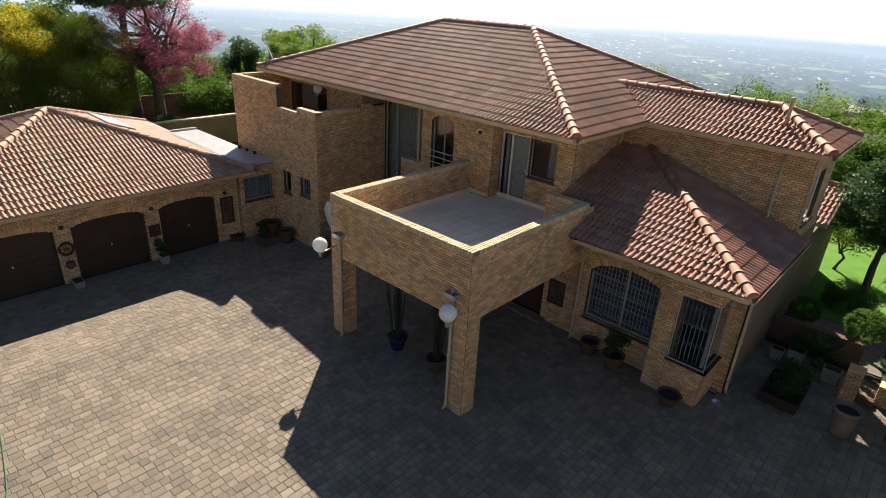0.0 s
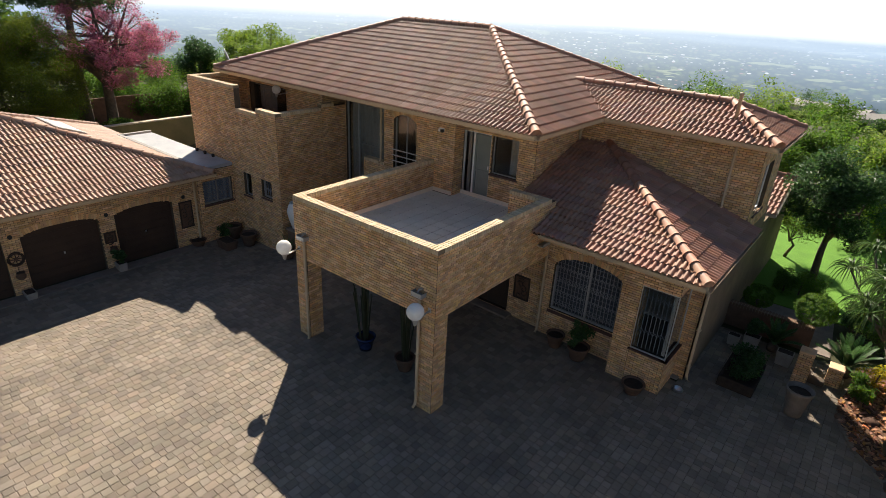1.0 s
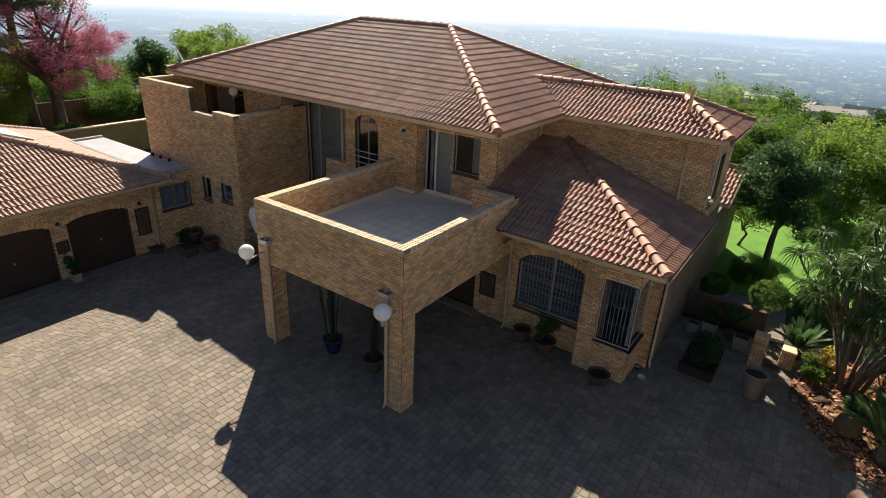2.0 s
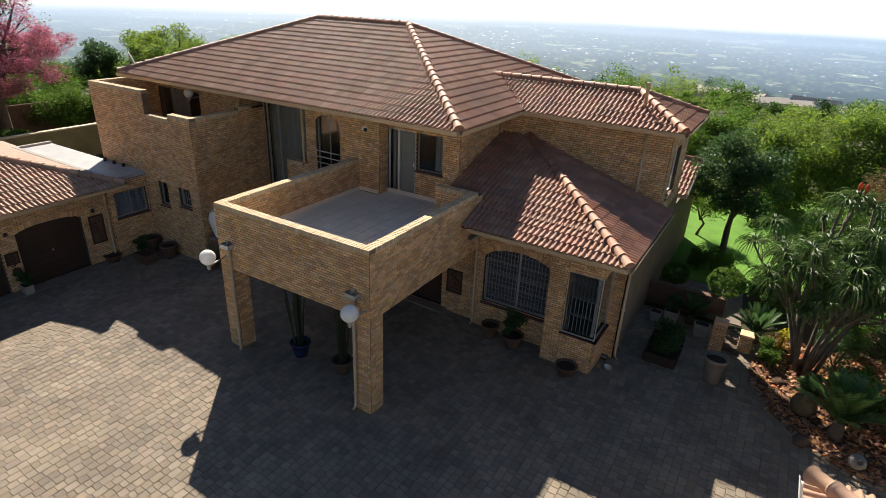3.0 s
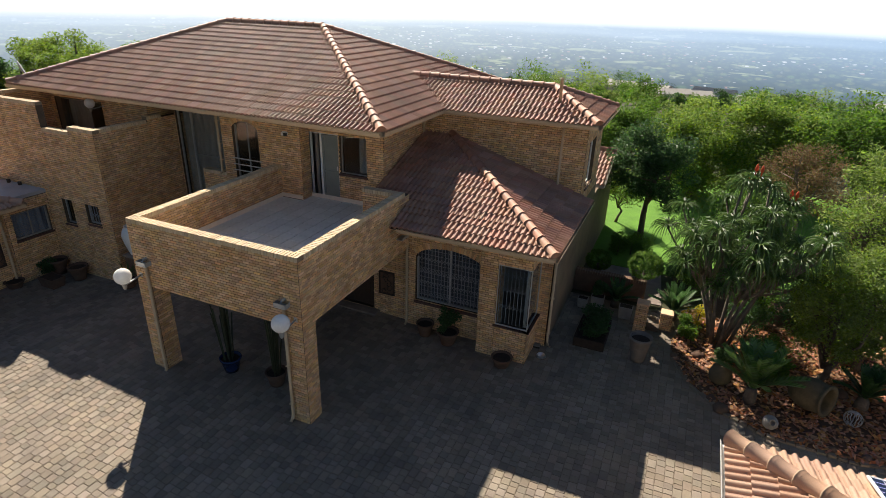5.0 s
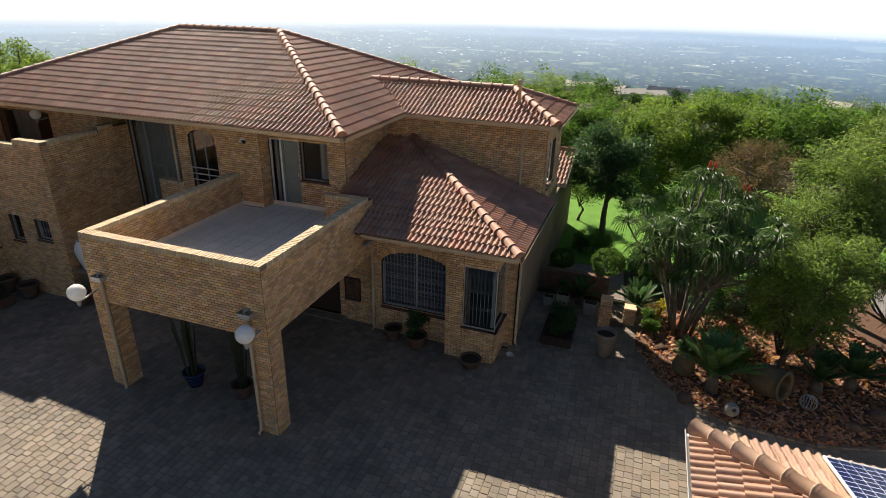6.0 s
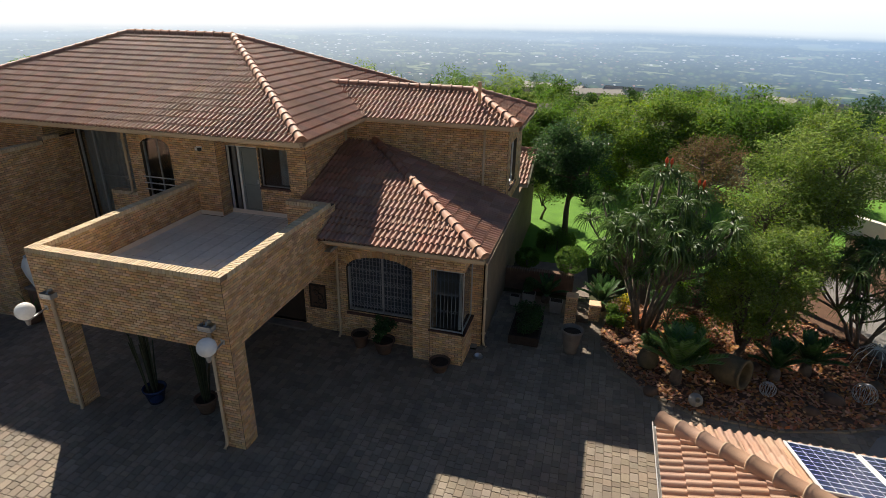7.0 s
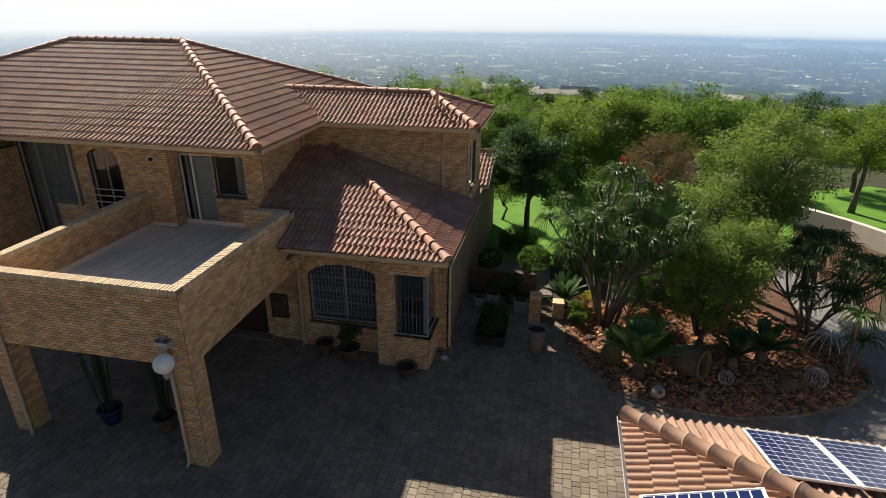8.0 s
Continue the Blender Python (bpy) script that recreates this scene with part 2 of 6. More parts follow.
def tube(V, F, points, radii, sides=8):
    """Adds a bent tapering tube along points."""
    n0 = len(V)
    for i, (p, r) in enumerate(zip(points, radii)):
        p = Vector(p)
        d = (Vector(points[min(i + 1, len(points) - 1)]) - Vector(points[max(i - 1, 0)])).normalized()
        a = d.orthogonal().normalized() if abs(d.z) < 0.95 else Vector((1, 0, 0))
        a = (a - d * a.dot(d)).normalized()
        b = d.cross(a)
        V += [tuple(p + r * (math.cos(t) * a + math.sin(t) * b)) for t in [math.tau * k / sides for k in range(sides)]]
    for i in range(len(points) - 1):
        for k in range(sides):
            F.append((n0 + i * sides + k, n0 + i * sides + (k + 1) % sides, n0 + (i + 1) * sides + (k + 1) % sides, n0 + (i + 1) * sides + k))
    F.append(tuple(n0 + k for k in range(sides))[::-1])
    F.append(tuple(n0 + (len(points) - 1) * sides + k for k in range(sides)))


def piped(name, points, r, material, parent=None, label="", sides=10):
    V, F = [], []
    tube(V, F, points, [r] * len(points), sides)
    return link_mesh(name, V, F, material, parent, label, True)


# ---- ground ----
def yard(x):
    """Height of the paving: it rises gently to the west and dips again before the garage."""
    if x > 0:
        return 0.0
    if x > -8.0:
        return -0.038 * x
    return 0.304 * 0.5 * (1 + math.cos(math.pi * min(1.0, max(0.0, (-8.0 - x) / 3.2))))


def land(x, y):
    """Height of the ground: level round the house, falling into the valley."""
    far = max(0.0, math.hypot(x * 0.9, y - 3) - 26)
    return -0.03 - 0.16 * far * (1 - math.exp(-far / 60)) * (1.0 - 0.0006 * far)


V, F = [], []
radii = [0] + [2.0 * 1.115 ** i for i in range(52)]
for i, r in enumerate(radii[1:]):
    for k in range(72):
        a = math.tau * k / 72
        x, y = r * math.cos(a), 3 + r * math.sin(a)
        V.append((x, y, land(x, y) + (0.0 if r < 40 else 0.012 * r * noise.noise((x / 60, y / 60, 0.3)))))
for i in range(len(radii) - 2):
    for k in range(72):
        F.append((i * 72 + k, i * 72 + (k + 1) % 72, (i + 1) * 72 + (k + 1) % 72, (i + 1) * 72 + k)[::-1])
F.append(tuple(range(72))[::-1])
ground = link_mesh("ground", [v for v in V], [f[::-1] for f in F], M_GROUND, smooth=True)
tagged(ground, "dry grassy hillside falling to a wooded valley", "ground", kind="structure")


def backdrop_material():
    """The far valley with haze mixed into its colours: woods, fields, pale houses, ridges, paler towards the skyline
    and the sun, then white sky.
    """
    m = bpy.data.materials.new("far_valley")
    m.use_nodes = True
    nt, link = m.node_tree, m.node_tree.links.new
    nt.nodes.remove(nt.nodes["Principled BSDF"])
    co = node(nt, "ShaderNodeTexCoord")
    sep = node(nt, "ShaderNodeSeparateXYZ")
    link(co.outputs["UV"], sep.inputs[0])

    def noisy(su, sv, detail, rough, off=0.0):
        mp = node(nt, "ShaderNodeMapping")
        mp.inputs["Scale"].default_value, mp.inputs["Location"].default_value = (su, sv, 1), (off, off, 0)
        link(co.outputs["UV"], mp.inputs[0])
        n = node(nt, "ShaderNodeTexNoise", Scale=1.0, Detail=detail, Roughness=rough)
        link(mp.outputs[0], n.inputs["Vector"])
        return n.outputs[0]

    def ramp(value, a, b, c=0.0, d=1.0):
        r = node(nt, "ShaderNodeMapRange")
        for i, v in enumerate((a, b, c, d)):
            r.inputs[i + 1].default_value = v
        link(value, r.inputs[0])
        return r.outputs[0]

    def maths(kind, a, b):
        x = node(nt, "ShaderNodeMath")
        x.operation = kind
        for i, v in enumerate((a, b)):
            if isinstance(v, float):
                x.inputs[i].default_value = v
            else:
                link(v, x.inputs[i])
        return x.outputs[0]

    def blend(f, a, b):
        x = node(nt, "ShaderNodeMix")
        x.data_type = "RGBA"
        for s, v in ((0, f), (6, a), (7, b)):
            if isinstance(v, tuple):
                x.inputs[s].default_value = (*v, 1)
            elif isinstance(v, float):
                x.inputs[s].default_value = v
            else:
                link(v, x.inputs[s])
        return x.outputs[2]

    def cells(su, sv, off):
        """Scattered cells: how far from the middle of each, and two tones of it."""
        mp = node(nt, "ShaderNodeMapping")
        mp.inputs["Scale"].default_value, mp.inputs["Location"].default_value = (su, sv, 1), (off, off, 0)
        link(co.outputs["UV"], mp.inputs[0])
        vo = node(nt, "ShaderNodeTexVoronoi", Scale=1.0, Randomness=1.0)
        link(mp.outputs[0], vo.inputs["Vector"])
        tone = node(nt, "ShaderNodeSeparateXYZ")
        link(vo.outputs["Color"], tone.inputs[0])
        return vo.outputs["Distance"], tone.outputs[0], tone.outputs[1]

    def grove(su, sv, off):
        """Tree crowns, each of its own green, the shade between them painted dark."""
        d, a, b = cells(su, sv, off)
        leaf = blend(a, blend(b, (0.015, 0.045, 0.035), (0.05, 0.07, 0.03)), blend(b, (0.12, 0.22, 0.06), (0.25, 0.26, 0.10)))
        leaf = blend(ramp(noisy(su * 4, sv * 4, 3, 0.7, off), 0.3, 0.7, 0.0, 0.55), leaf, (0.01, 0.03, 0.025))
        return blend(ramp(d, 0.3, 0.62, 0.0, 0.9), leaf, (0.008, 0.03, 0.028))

    u, v = sep.outputs[0], sep.outputs[1]
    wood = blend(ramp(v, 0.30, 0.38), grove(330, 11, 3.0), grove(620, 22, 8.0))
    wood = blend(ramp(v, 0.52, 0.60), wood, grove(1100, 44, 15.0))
    wood = blend(ramp(noisy(85, 13, 3, 0.55, 3.0), 0.60, 0.63, 0.0, 0.8), wood, (0.40, 0.44, 0.22))
    town = ramp(noisy(20, 6, 3, 0.6, 21.0), 0.46, 0.54)
    for su, sv, off, share, hue in ((520, 30, 7.0, 0.84, (0.95, 0.93, 0.92)), (640, 38, 17.0, 0.76, (0.42, 0.22, 0.17)), (950, 62, 27.0, 0.84, (0.85, 0.86, 0.88))):
        d, a, b = cells(su, sv, off)
        here = maths("MULTIPLY", ramp(d, 0.30, 0.24), ramp(a, share, share + 0.01))
        wood = blend(maths("MULTIPLY", here, town), wood, hue)
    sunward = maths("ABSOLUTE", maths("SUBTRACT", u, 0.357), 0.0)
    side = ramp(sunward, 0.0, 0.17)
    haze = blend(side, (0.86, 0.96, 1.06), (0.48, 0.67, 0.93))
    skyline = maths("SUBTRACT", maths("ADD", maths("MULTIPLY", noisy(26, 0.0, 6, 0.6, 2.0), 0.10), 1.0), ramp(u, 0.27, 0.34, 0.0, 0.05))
    # the painted haze thickens with height on the sheet; two far ridges stand in it
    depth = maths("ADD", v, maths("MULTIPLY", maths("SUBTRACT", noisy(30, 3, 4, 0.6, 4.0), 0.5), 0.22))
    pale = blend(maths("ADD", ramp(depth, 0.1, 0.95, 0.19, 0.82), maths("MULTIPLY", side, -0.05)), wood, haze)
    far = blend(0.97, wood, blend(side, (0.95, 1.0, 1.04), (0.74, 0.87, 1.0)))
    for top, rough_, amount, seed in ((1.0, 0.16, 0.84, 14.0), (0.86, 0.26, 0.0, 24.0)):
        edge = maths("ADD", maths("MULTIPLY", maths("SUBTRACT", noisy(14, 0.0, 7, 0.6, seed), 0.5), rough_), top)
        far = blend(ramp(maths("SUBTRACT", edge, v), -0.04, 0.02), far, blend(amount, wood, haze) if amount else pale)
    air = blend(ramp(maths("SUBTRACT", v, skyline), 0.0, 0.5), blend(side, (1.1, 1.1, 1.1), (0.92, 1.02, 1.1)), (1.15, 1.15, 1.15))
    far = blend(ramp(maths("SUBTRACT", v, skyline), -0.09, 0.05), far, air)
    # the sheet itself glows: valley and white sky are emitted colour
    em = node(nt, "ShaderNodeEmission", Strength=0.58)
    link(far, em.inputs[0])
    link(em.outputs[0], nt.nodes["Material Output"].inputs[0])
    return m


def backdrop():
    V, F, UV, n, rows = [], [], [], 120, 6
    for k in range(n + 1):
        a = radians(-20) + radians(220) * k / n
        for j in range(rows + 1):
            z = -60 + 105 * j / rows
            V.append((7 + 420 * math.cos(a), -8 + 420 * math.sin(a), z))
            UV.append((a / math.tau, (z + 50) / 45))
    for k in range(n):
        for j in range(rows):
            i = k * (rows + 1) + j
            F.append((i, i + 1, i + rows + 2, i + rows + 1))
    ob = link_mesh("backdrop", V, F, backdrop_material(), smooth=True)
    layer = ob.data.uv_layers.new(name="around")
    for lp in ob.data.loops:
        layer.data[lp.index].uv = UV[lp.vertex_index]
    return tagged(ob, "hazy blue-green valley with distant suburbs and ridges", "distance", kind="structure")


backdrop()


# ---- brickwork ----
BL, BH, JOINT = 0.184, 0.067, 0.011


def brick_mesh(name, length, height, material, proud=0.012, edge=0.004):
    """A brick's face with rounded arrises: along x, outwards is -y."""
    x, z, e = (length - JOINT) / 2, (height - JOINT) / 2, edge
    V = [(-x, 0, -z), (x, 0, -z), (x, 0, z), (-x, 0, z)]
    V += [(a, -proud + 0.003, b) for a, _, b in V]
    V += [(sx * (x - e), -proud, sz * (z - e)) for sx, sz in ((-1, -1), (1, -1), (1, 1), (-1, 1))]
    F = []
    for s in (0, 4):
        F += [(s + i, s + (i + 1) % 4, s + 4 + (i + 1) % 4, s + 4 + i) for i in range(4)]
    F.append((8, 9, 10, 11))
    me = bpy.data.meshes.new(name)
    me.from_pydata(V, [], F)
    me.materials.append(material)
    return me


FULL_BRICK = brick_mesh("brick", BL, BH, M_BRICK)
BRICKS = []


def brick_face(parent, corner, heading, length, z0, z1, openings=(), parts=0):
    """Courses of bricks on a wall's face. corner: its left end seen from outside; heading: degrees in which the face runs to the right; openings: (u0, u1, low, high, rise)."""
    BRICKS.append((parent, corner, heading, length, z0, z1, tuple(openings), parts))


def opening_top(o, u):
    u0, u1, low, high, rise = o
    if not rise:
        return high
    s = (2 * (u - u0) / (u1 - u0) - 1)
    return high - rise * (1 - math.sqrt(max(0.0, 1 - min(1.0, s * s) * 0.92)))


def lay_bricks(parent, corner, heading, length, z0, z1, openings, parts):
    c, s = math.cos(radians(heading)), math.sin(radians(heading))
    turn = Matrix.Rotation(radians(heading), 4, "Z")
    V, F, full = [], [], []
    proto = [tuple(v.co) for v in FULL_BRICK.vertices]
    shape = [tuple(p.vertices) for p in FULL_BRICK.polygons]
    rnd = random.Random(int(1000 * length + 77 * z1))
    rows = max(1, int(round((z1 - z0) / BH)))
    bh = (z1 - z0) / rows
    proto = [(x, y, zz * (bh - JOINT) / (BH - JOINT)) for x, y, zz in proto]
    for k in range(rows):
        z = z0 + (k + 0.5) * bh
        gaps = []
        for o in openings:
            if o[2] < z < o[3]:
                n = [u for u in [o[0] + (o[1] - o[0]) * i / 40 for i in range(41)] if opening_top(o, u) > z]
                if n:
                    gaps.append((n[0], n[-1]))
        u = -BL / 2 if k % 2 else 0.0
        while u < length - 0.02:
            spans = [(max(u, 0.0), min(u + BL, length))]
            for g0, g1 in gaps:
                spans = [p for a, b in spans for p in ((a, min(b, g0)), (max(a, g1), b)) if p[1] - p[0] > 0.03]
            for a, b in spans:
                mid, k_len = (a + b) / 2, (b - a - JOINT) / (BL - JOINT)
                out = rnd.uniform(-0.0015, 0.0015)
                at = Vector((corner[0] + c * mid + s * out, corner[1] + s * mid - c * out, z))
                if abs(k_len - 1) < 0.01:
                    full.append(at)
                else:
                    n = len(V)
                    V += [(at.x + c * x * k_len - s * y, at.y + s * x * k_len + c * y, at.z + zz) for x, y, zz in proto]
                    F += [tuple(n + i for i in f) for f in shape]
            u += BL
    for i, at in enumerate(full):
        if parts and i >= len(full) - parts:
            ob = new("brick", FULL_BRICK)
            ob.matrix_basis = Matrix.Translation(at) @ turn @ Matrix.Diagonal((1, 1, (bh - JOINT) / (BH - JOINT), 1))
            ob.parent = parent
        else:
            n = len(V)
            V += [(at.x + c * x - s * y, at.y + s * x + c * y, at.z + zz) for x, y, zz in proto]
            F += [tuple(n + j for j in f) for f in shape]
    if V:
        link_mesh("brickwork", V, F, M_BRICK_REST, parent, kind="stuff")


def wall_body(name, parent, corner, heading, length, z0, z1, thick, openings=(), material=None, label=""):
    """A wall with thickness, with openings through it."""
    c, s = math.cos(radians(heading)), math.sin(radians(heading))
    us, zs = {0.0, length}, {z0, z1}
    strips = []
    for o in openings:
        n = 14 if o[4] else 1
        for i in range(n):
            a, b = o[0] + (o[1] - o[0]) * i / n, o[0] + (o[1] - o[0]) * (i + 1) / n
            top = opening_top(o, (a + b) / 2)
            strips.append((a, b, o[2], top))
            us |= {max(0.0, a), min(length, b)}
            zs |= {max(z0, o[2]), min(z1, top)}
    us, zs = sorted(us), sorted(zs)
    solid = {}
    for i in range(len(us) - 1):
        for j in range(len(zs) - 1):
            u, z = (us[i] + us[i + 1]) / 2, (zs[j] + zs[j + 1]) / 2
            solid[i, j] = not any(a < u < b and lo < z < hi for a, b, lo, hi in strips)
    V, F, seen = [], [], {}

    def vert(u, d, z):
        key = (round(u, 5), d, round(z, 5))
        if key not in seen:
            seen[key] = len(V)
            V.append((corner[0] + c * u - s * d * thick, corner[1] + s * u + c * d * thick, z))
        return seen[key]

    for (i, j), full in solid.items():
        if not full:
            continue
        a, b, lo, hi = us[i], us[i + 1], zs[j], zs[j + 1]
        F.append((vert(a, 0, lo), vert(b, 0, lo), vert(b, 0, hi), vert(a, 0, hi)))
        F.append((vert(b, 1, lo), vert(a, 1, lo), vert(a, 1, hi), vert(b, 1, hi)))
        if not solid.get((i - 1, j)):
            F.append((vert(a, 1, lo), vert(a, 0, lo), vert(a, 0, hi), vert(a, 1, hi)))
        if not solid.get((i + 1, j)):
            F.append((vert(b, 0, lo), vert(b, 1, lo), vert(b, 1, hi), vert(b, 0, hi)))
        if not solid.get((i, j - 1)):
            F.append((vert(a, 1, lo), vert(b, 1, lo), vert(b, 0, lo), vert(a, 0, lo)))
        if not solid.get((i, j + 1)):
            F.append((vert(a, 0, hi), vert(b, 0, hi), vert(b, 1, hi), vert(a, 1, hi)))
    return link_mesh(name, V, F, material or M_MORTAR, parent, label)


def brick_wall(parent, corner, heading, length, z0, z1, thick=0.22, openings=(), parts=0, back=False, name="wall", label=""):
    w = wall_body(name, parent, corner, heading, length, z0, z1, thick, openings, label=label)
    brick_face(w, corner, heading, length, z0, z1, openings, parts)
    if back:
        c, s = math.cos(radians(heading)), math.sin(radians(heading))
        far = (corner[0] + c * length - s * thick, corner[1] + s * length + c * thick)
        brick_face(w, far, heading + 180, length, z0, z1, [(length - o[1], length - o[0], *o[2:]) for o in openings], 0)
    return w


def coping(parent, corner, heading, length, z, thick=0.22, material=None):
    """Bricks on edge along a wall's top, laid across it."""
    c, s = math.cos(radians(heading)), math.sin(radians(heading))
    n = max(1, int(round(length / 0.085)))
    step = length / n
    rnd = random.Random(int(length * 991))
    x, y, h, e = step / 2 - 0.005, thick / 2 + 0.013, 0.108, 0.005
    V, F = [], []
    add_box(V, F, -x, -y, 0, x, y, h)
    V = [(vx - (e if vx > 0 else -e) * (vz > 0), vy - (e if vy > 0 else -e) * (vz > 0), vz) for vx, vy, vz in V]
    me = bpy.data.meshes.new("coping_brick")
    me.from_pydata(V, [], F[1:])
    me.materials.append(material or M_COPING)
    for i in range(n):
        u = (i + 0.5) * step
        ob = new("coping_brick", me)
        ob.matrix_basis = pose(corner[0] + c * u - s * thick / 2, corner[1] + s * u + c * thick / 2, z + rnd.uniform(-0.003, 0.002), 0, 0, heading)
        ob.parent = parent
    wall_body("mortar_bed", parent, (corner[0] - s * 0.004, corner[1] + c * 0.004), heading, length, z - 0.004, z + 0.094, thick - 0.008, (), M_JOINT)


# ---- roofs ----
TW, TL = 0.30, 0.345
ROLL = [(0.0, 0.008), (0.08, 0.0), (0.15, 0.0), (0.205, 0.028), (0.27, 0.05), (0.335, 0.058), (0.41, 0.048), (0.47, 0.024)]
PROFILE = ROLL + [(s + 0.5, z) for s, z in ROLL] + [(1.0, 0.008)]
ROOFS = []


def tile_points(low, high, tilt=0.042):
    V, n = [], len(PROFILE)
    for s, z in PROFILE:
        V += [(s * TW, low, z + tilt), (s * TW, high, z)]
    for s, z in PROFILE:
        V += [(s * TW, low, z + tilt), (s * TW, low + 0.004, z + tilt - 0.05)]
    F = []
    for i in range(n - 1):
        a, b, c = 2 * i, 2 * i + 2, 2 * n + 2 * i
        F += [(a, b, b + 1, a + 1), (c + 1, c + 3, c + 2, c)]
    return V, F


TILE_V, TILE_F = tile_points(0.0, TL + 0.05)
TILE = bpy.data.meshes.new("roof_tile")
TILE.from_pydata(TILE_V, [], TILE_F)
TILE.materials.append(M_TILE)
TILE.shade_smooth()
TILE_PALE = TILE.copy()
TILE_PALE.materials[0] = M_TILE_SALMON


def span(poly, v):
    """The stretch of u inside a convex polygon of (u, v) at v."""
    us = []
    for (u0, v0), (u1, v1) in zip(poly, poly[1:] + poly[:1]):
        if (v0 - v) * (v1 - v) <= 0 and v0 != v1:
            us.append(u0 + (u1 - u0) * (v - v0) / (v1 - v0))
    return (min(us), max(us)) if len(us) > 1 else None


def roof_plane(roof, start, heading, pitch, plan, parts=0, width=TW, salmon=False):
    """One slope: start is the eave's left end seen from outside, heading the way along the eave to the right; plan: convex polygon of (along, up-slope in plan) points."""
    c, s = math.cos(radians(heading)), math.sin(radians(heading))
    p = math.atan(pitch)
    m = Matrix.Translation(start) @ Matrix.Rotation(radians(heading), 4, "Z") @ Matrix.Rotation(p, 4, "X")
    poly = [(u, v / math.cos(p)) for u, v in plan]
    link_mesh("roof_deck", [m @ Vector((u, v, -0.02)) for u, v in poly] + [m @ Vector((u, v, -0.09)) for u, v in poly],
              [tuple(range(len(poly))), tuple(range(2 * len(poly) - 1, len(poly) - 1, -1))] + [(i, i + len(poly), (i + 1) % len(poly) + len(poly), (i + 1) % len(poly)) for i in range(len(poly))], M_UNDER, roof)
    ROOFS.append((roof, m, poly, parts, width, salmon))


def lay_tiles(roof, m, poly, parts, width, salmon):
    low, high = min(v for _, v in poly), max(v for _, v in poly)
    rnd = random.Random(int(1000 * high) + len(poly))
    V, F, full = [], [], []
    wide = width / TW
    pts = [(x * wide, y, z * min(1.0, wide)) for x, y, z in TILE_V]
    k, v = 0, low - 0.06
    while v < high - 0.05:
        a, b = span(poly, max(v, low + 1e-4)), span(poly, min(v + TL, high - 1e-4))
        mid = span(poly, min(max(v + TL / 2, low + 1e-4), high - 1e-4))
        if a and b and mid:
            u0, u1 = min(a[0], b[0]), max(a[1], b[1])
            n = math.floor(u0 / width)
            while n * width < u1:
                u = n * width
                n += 1
                inside = u >= max(a[0], b[0]) - 0.001 and u + width <= min(a[1], b[1]) + 0.001
                lift = rnd.uniform(-0.003, 0.004)
                if inside:
                    full.append((u + rnd.uniform(-0.003, 0.003), v, lift))
                    continue
                base, seen = len(V), False
                for x, y, z in pts:
                    vv = min(v + y, high)
                    sp = span(poly, min(max(vv, low + 1e-4), high - 1e-4)) or mid
                    uu = min(max(u + x, sp[0]), sp[1])
                    V.append(tuple(m @ Vector((uu, vv, z + lift))))
                if u + width > mid[0] and u < mid[1]:
                    F += [tuple(base + i for i in f) for f in TILE_F]
        v += TL
        k += 1
    for i, (u, v, lift) in enumerate(full):
        if i < parts:
            ob = new("roof_tile", TILE_PALE if salmon else TILE)
            ob.matrix_basis = m @ Matrix.Translation((u, v, lift)) @ Matrix.Diagonal((wide, 1, min(1.0, wide), 1))
            ob.parent = roof
        else:
            base = len(V)
            V += [tuple(m @ Vector((u + x, v + y, z + lift))) for x, y, z in pts]
            F += [tuple(base + j for j in f) for f in TILE_F]
    if F:
        link_mesh("tiling", V, F, M_SALMON_REST if salmon else M_TILE_REST, roof, kind="stuff", smooth=True)


def ridge_caps(roof, a, b, r=0.125, each=0.36, lift=0.02, material=None, bedded=False):
    """Half-round caps along a hip or ridge from its low end a to its high end b."""
    a, b = Vector(a), Vector(b)
    n = max(1, int(round((b - a).length / each)))
    d = (b - a) / n
    V, F = [], []
    for j, (t, rr) in enumerate(((0.0, r * 1.12), (0.12, r * 1.12), (0.14, r), (1.12, r * 0.9))):
        for i in range(9):
            g = math.pi * (i / 8 * 1.16 - 0.08)
            V.append((rr * math.cos(g), d.length * t, rr * math.sin(g) - 0.02))
    for j in range(3):
        F += [(9 * j + i, 9 * j + i + 9, 9 * j + i + 10, 9 * j + i + 1)[::-1] for i in range(8)]
    F.append(tuple(range(9)))
    me = bpy.data.meshes.new("ridge_tile")
    me.from_pydata(V, [], [f[::-1] for f in F])
    me.materials.append(material or M_TILE)
    me.shade_smooth()
    y = d.normalized()
    x = y.cross(Vector((0, 0, 1))).normalized()
    z = x.cross(y)
    turn = Matrix((x, y, z)).transposed().to_4x4()
    for i in range(n):
        ob = new("ridge_tile", me)
        ob.matrix_basis = Matrix.Translation(a + d * i + Vector((0, 0, lift))) @ turn
        ob.parent = roof
        if bedded and i:
            V, F, g = [], [], random.Random(i)
            for k in range(13):
                q = math.pi * (k / 12 * 1.1 - 0.05)
                V += [tuple(ob.matrix_basis @ Vector((rr * math.cos(q), y_ + g.uniform(-0.006, 0.006), rr * math.sin(q) - 0.02))) for y_, rr in ((-0.03, r * 0.9), (-0.018, r * 1.13), (0.0, r * 1.15), (0.004, r * 0.9))]
            F = [(4 * k + h, 4 * k + h + 1, 4 * k + h + 5, 4 * k + h + 4) for k in range(12) for h in range(3)]
            link_mesh("mortar_joint", V, F, M_CREAM, roof, smooth=True)


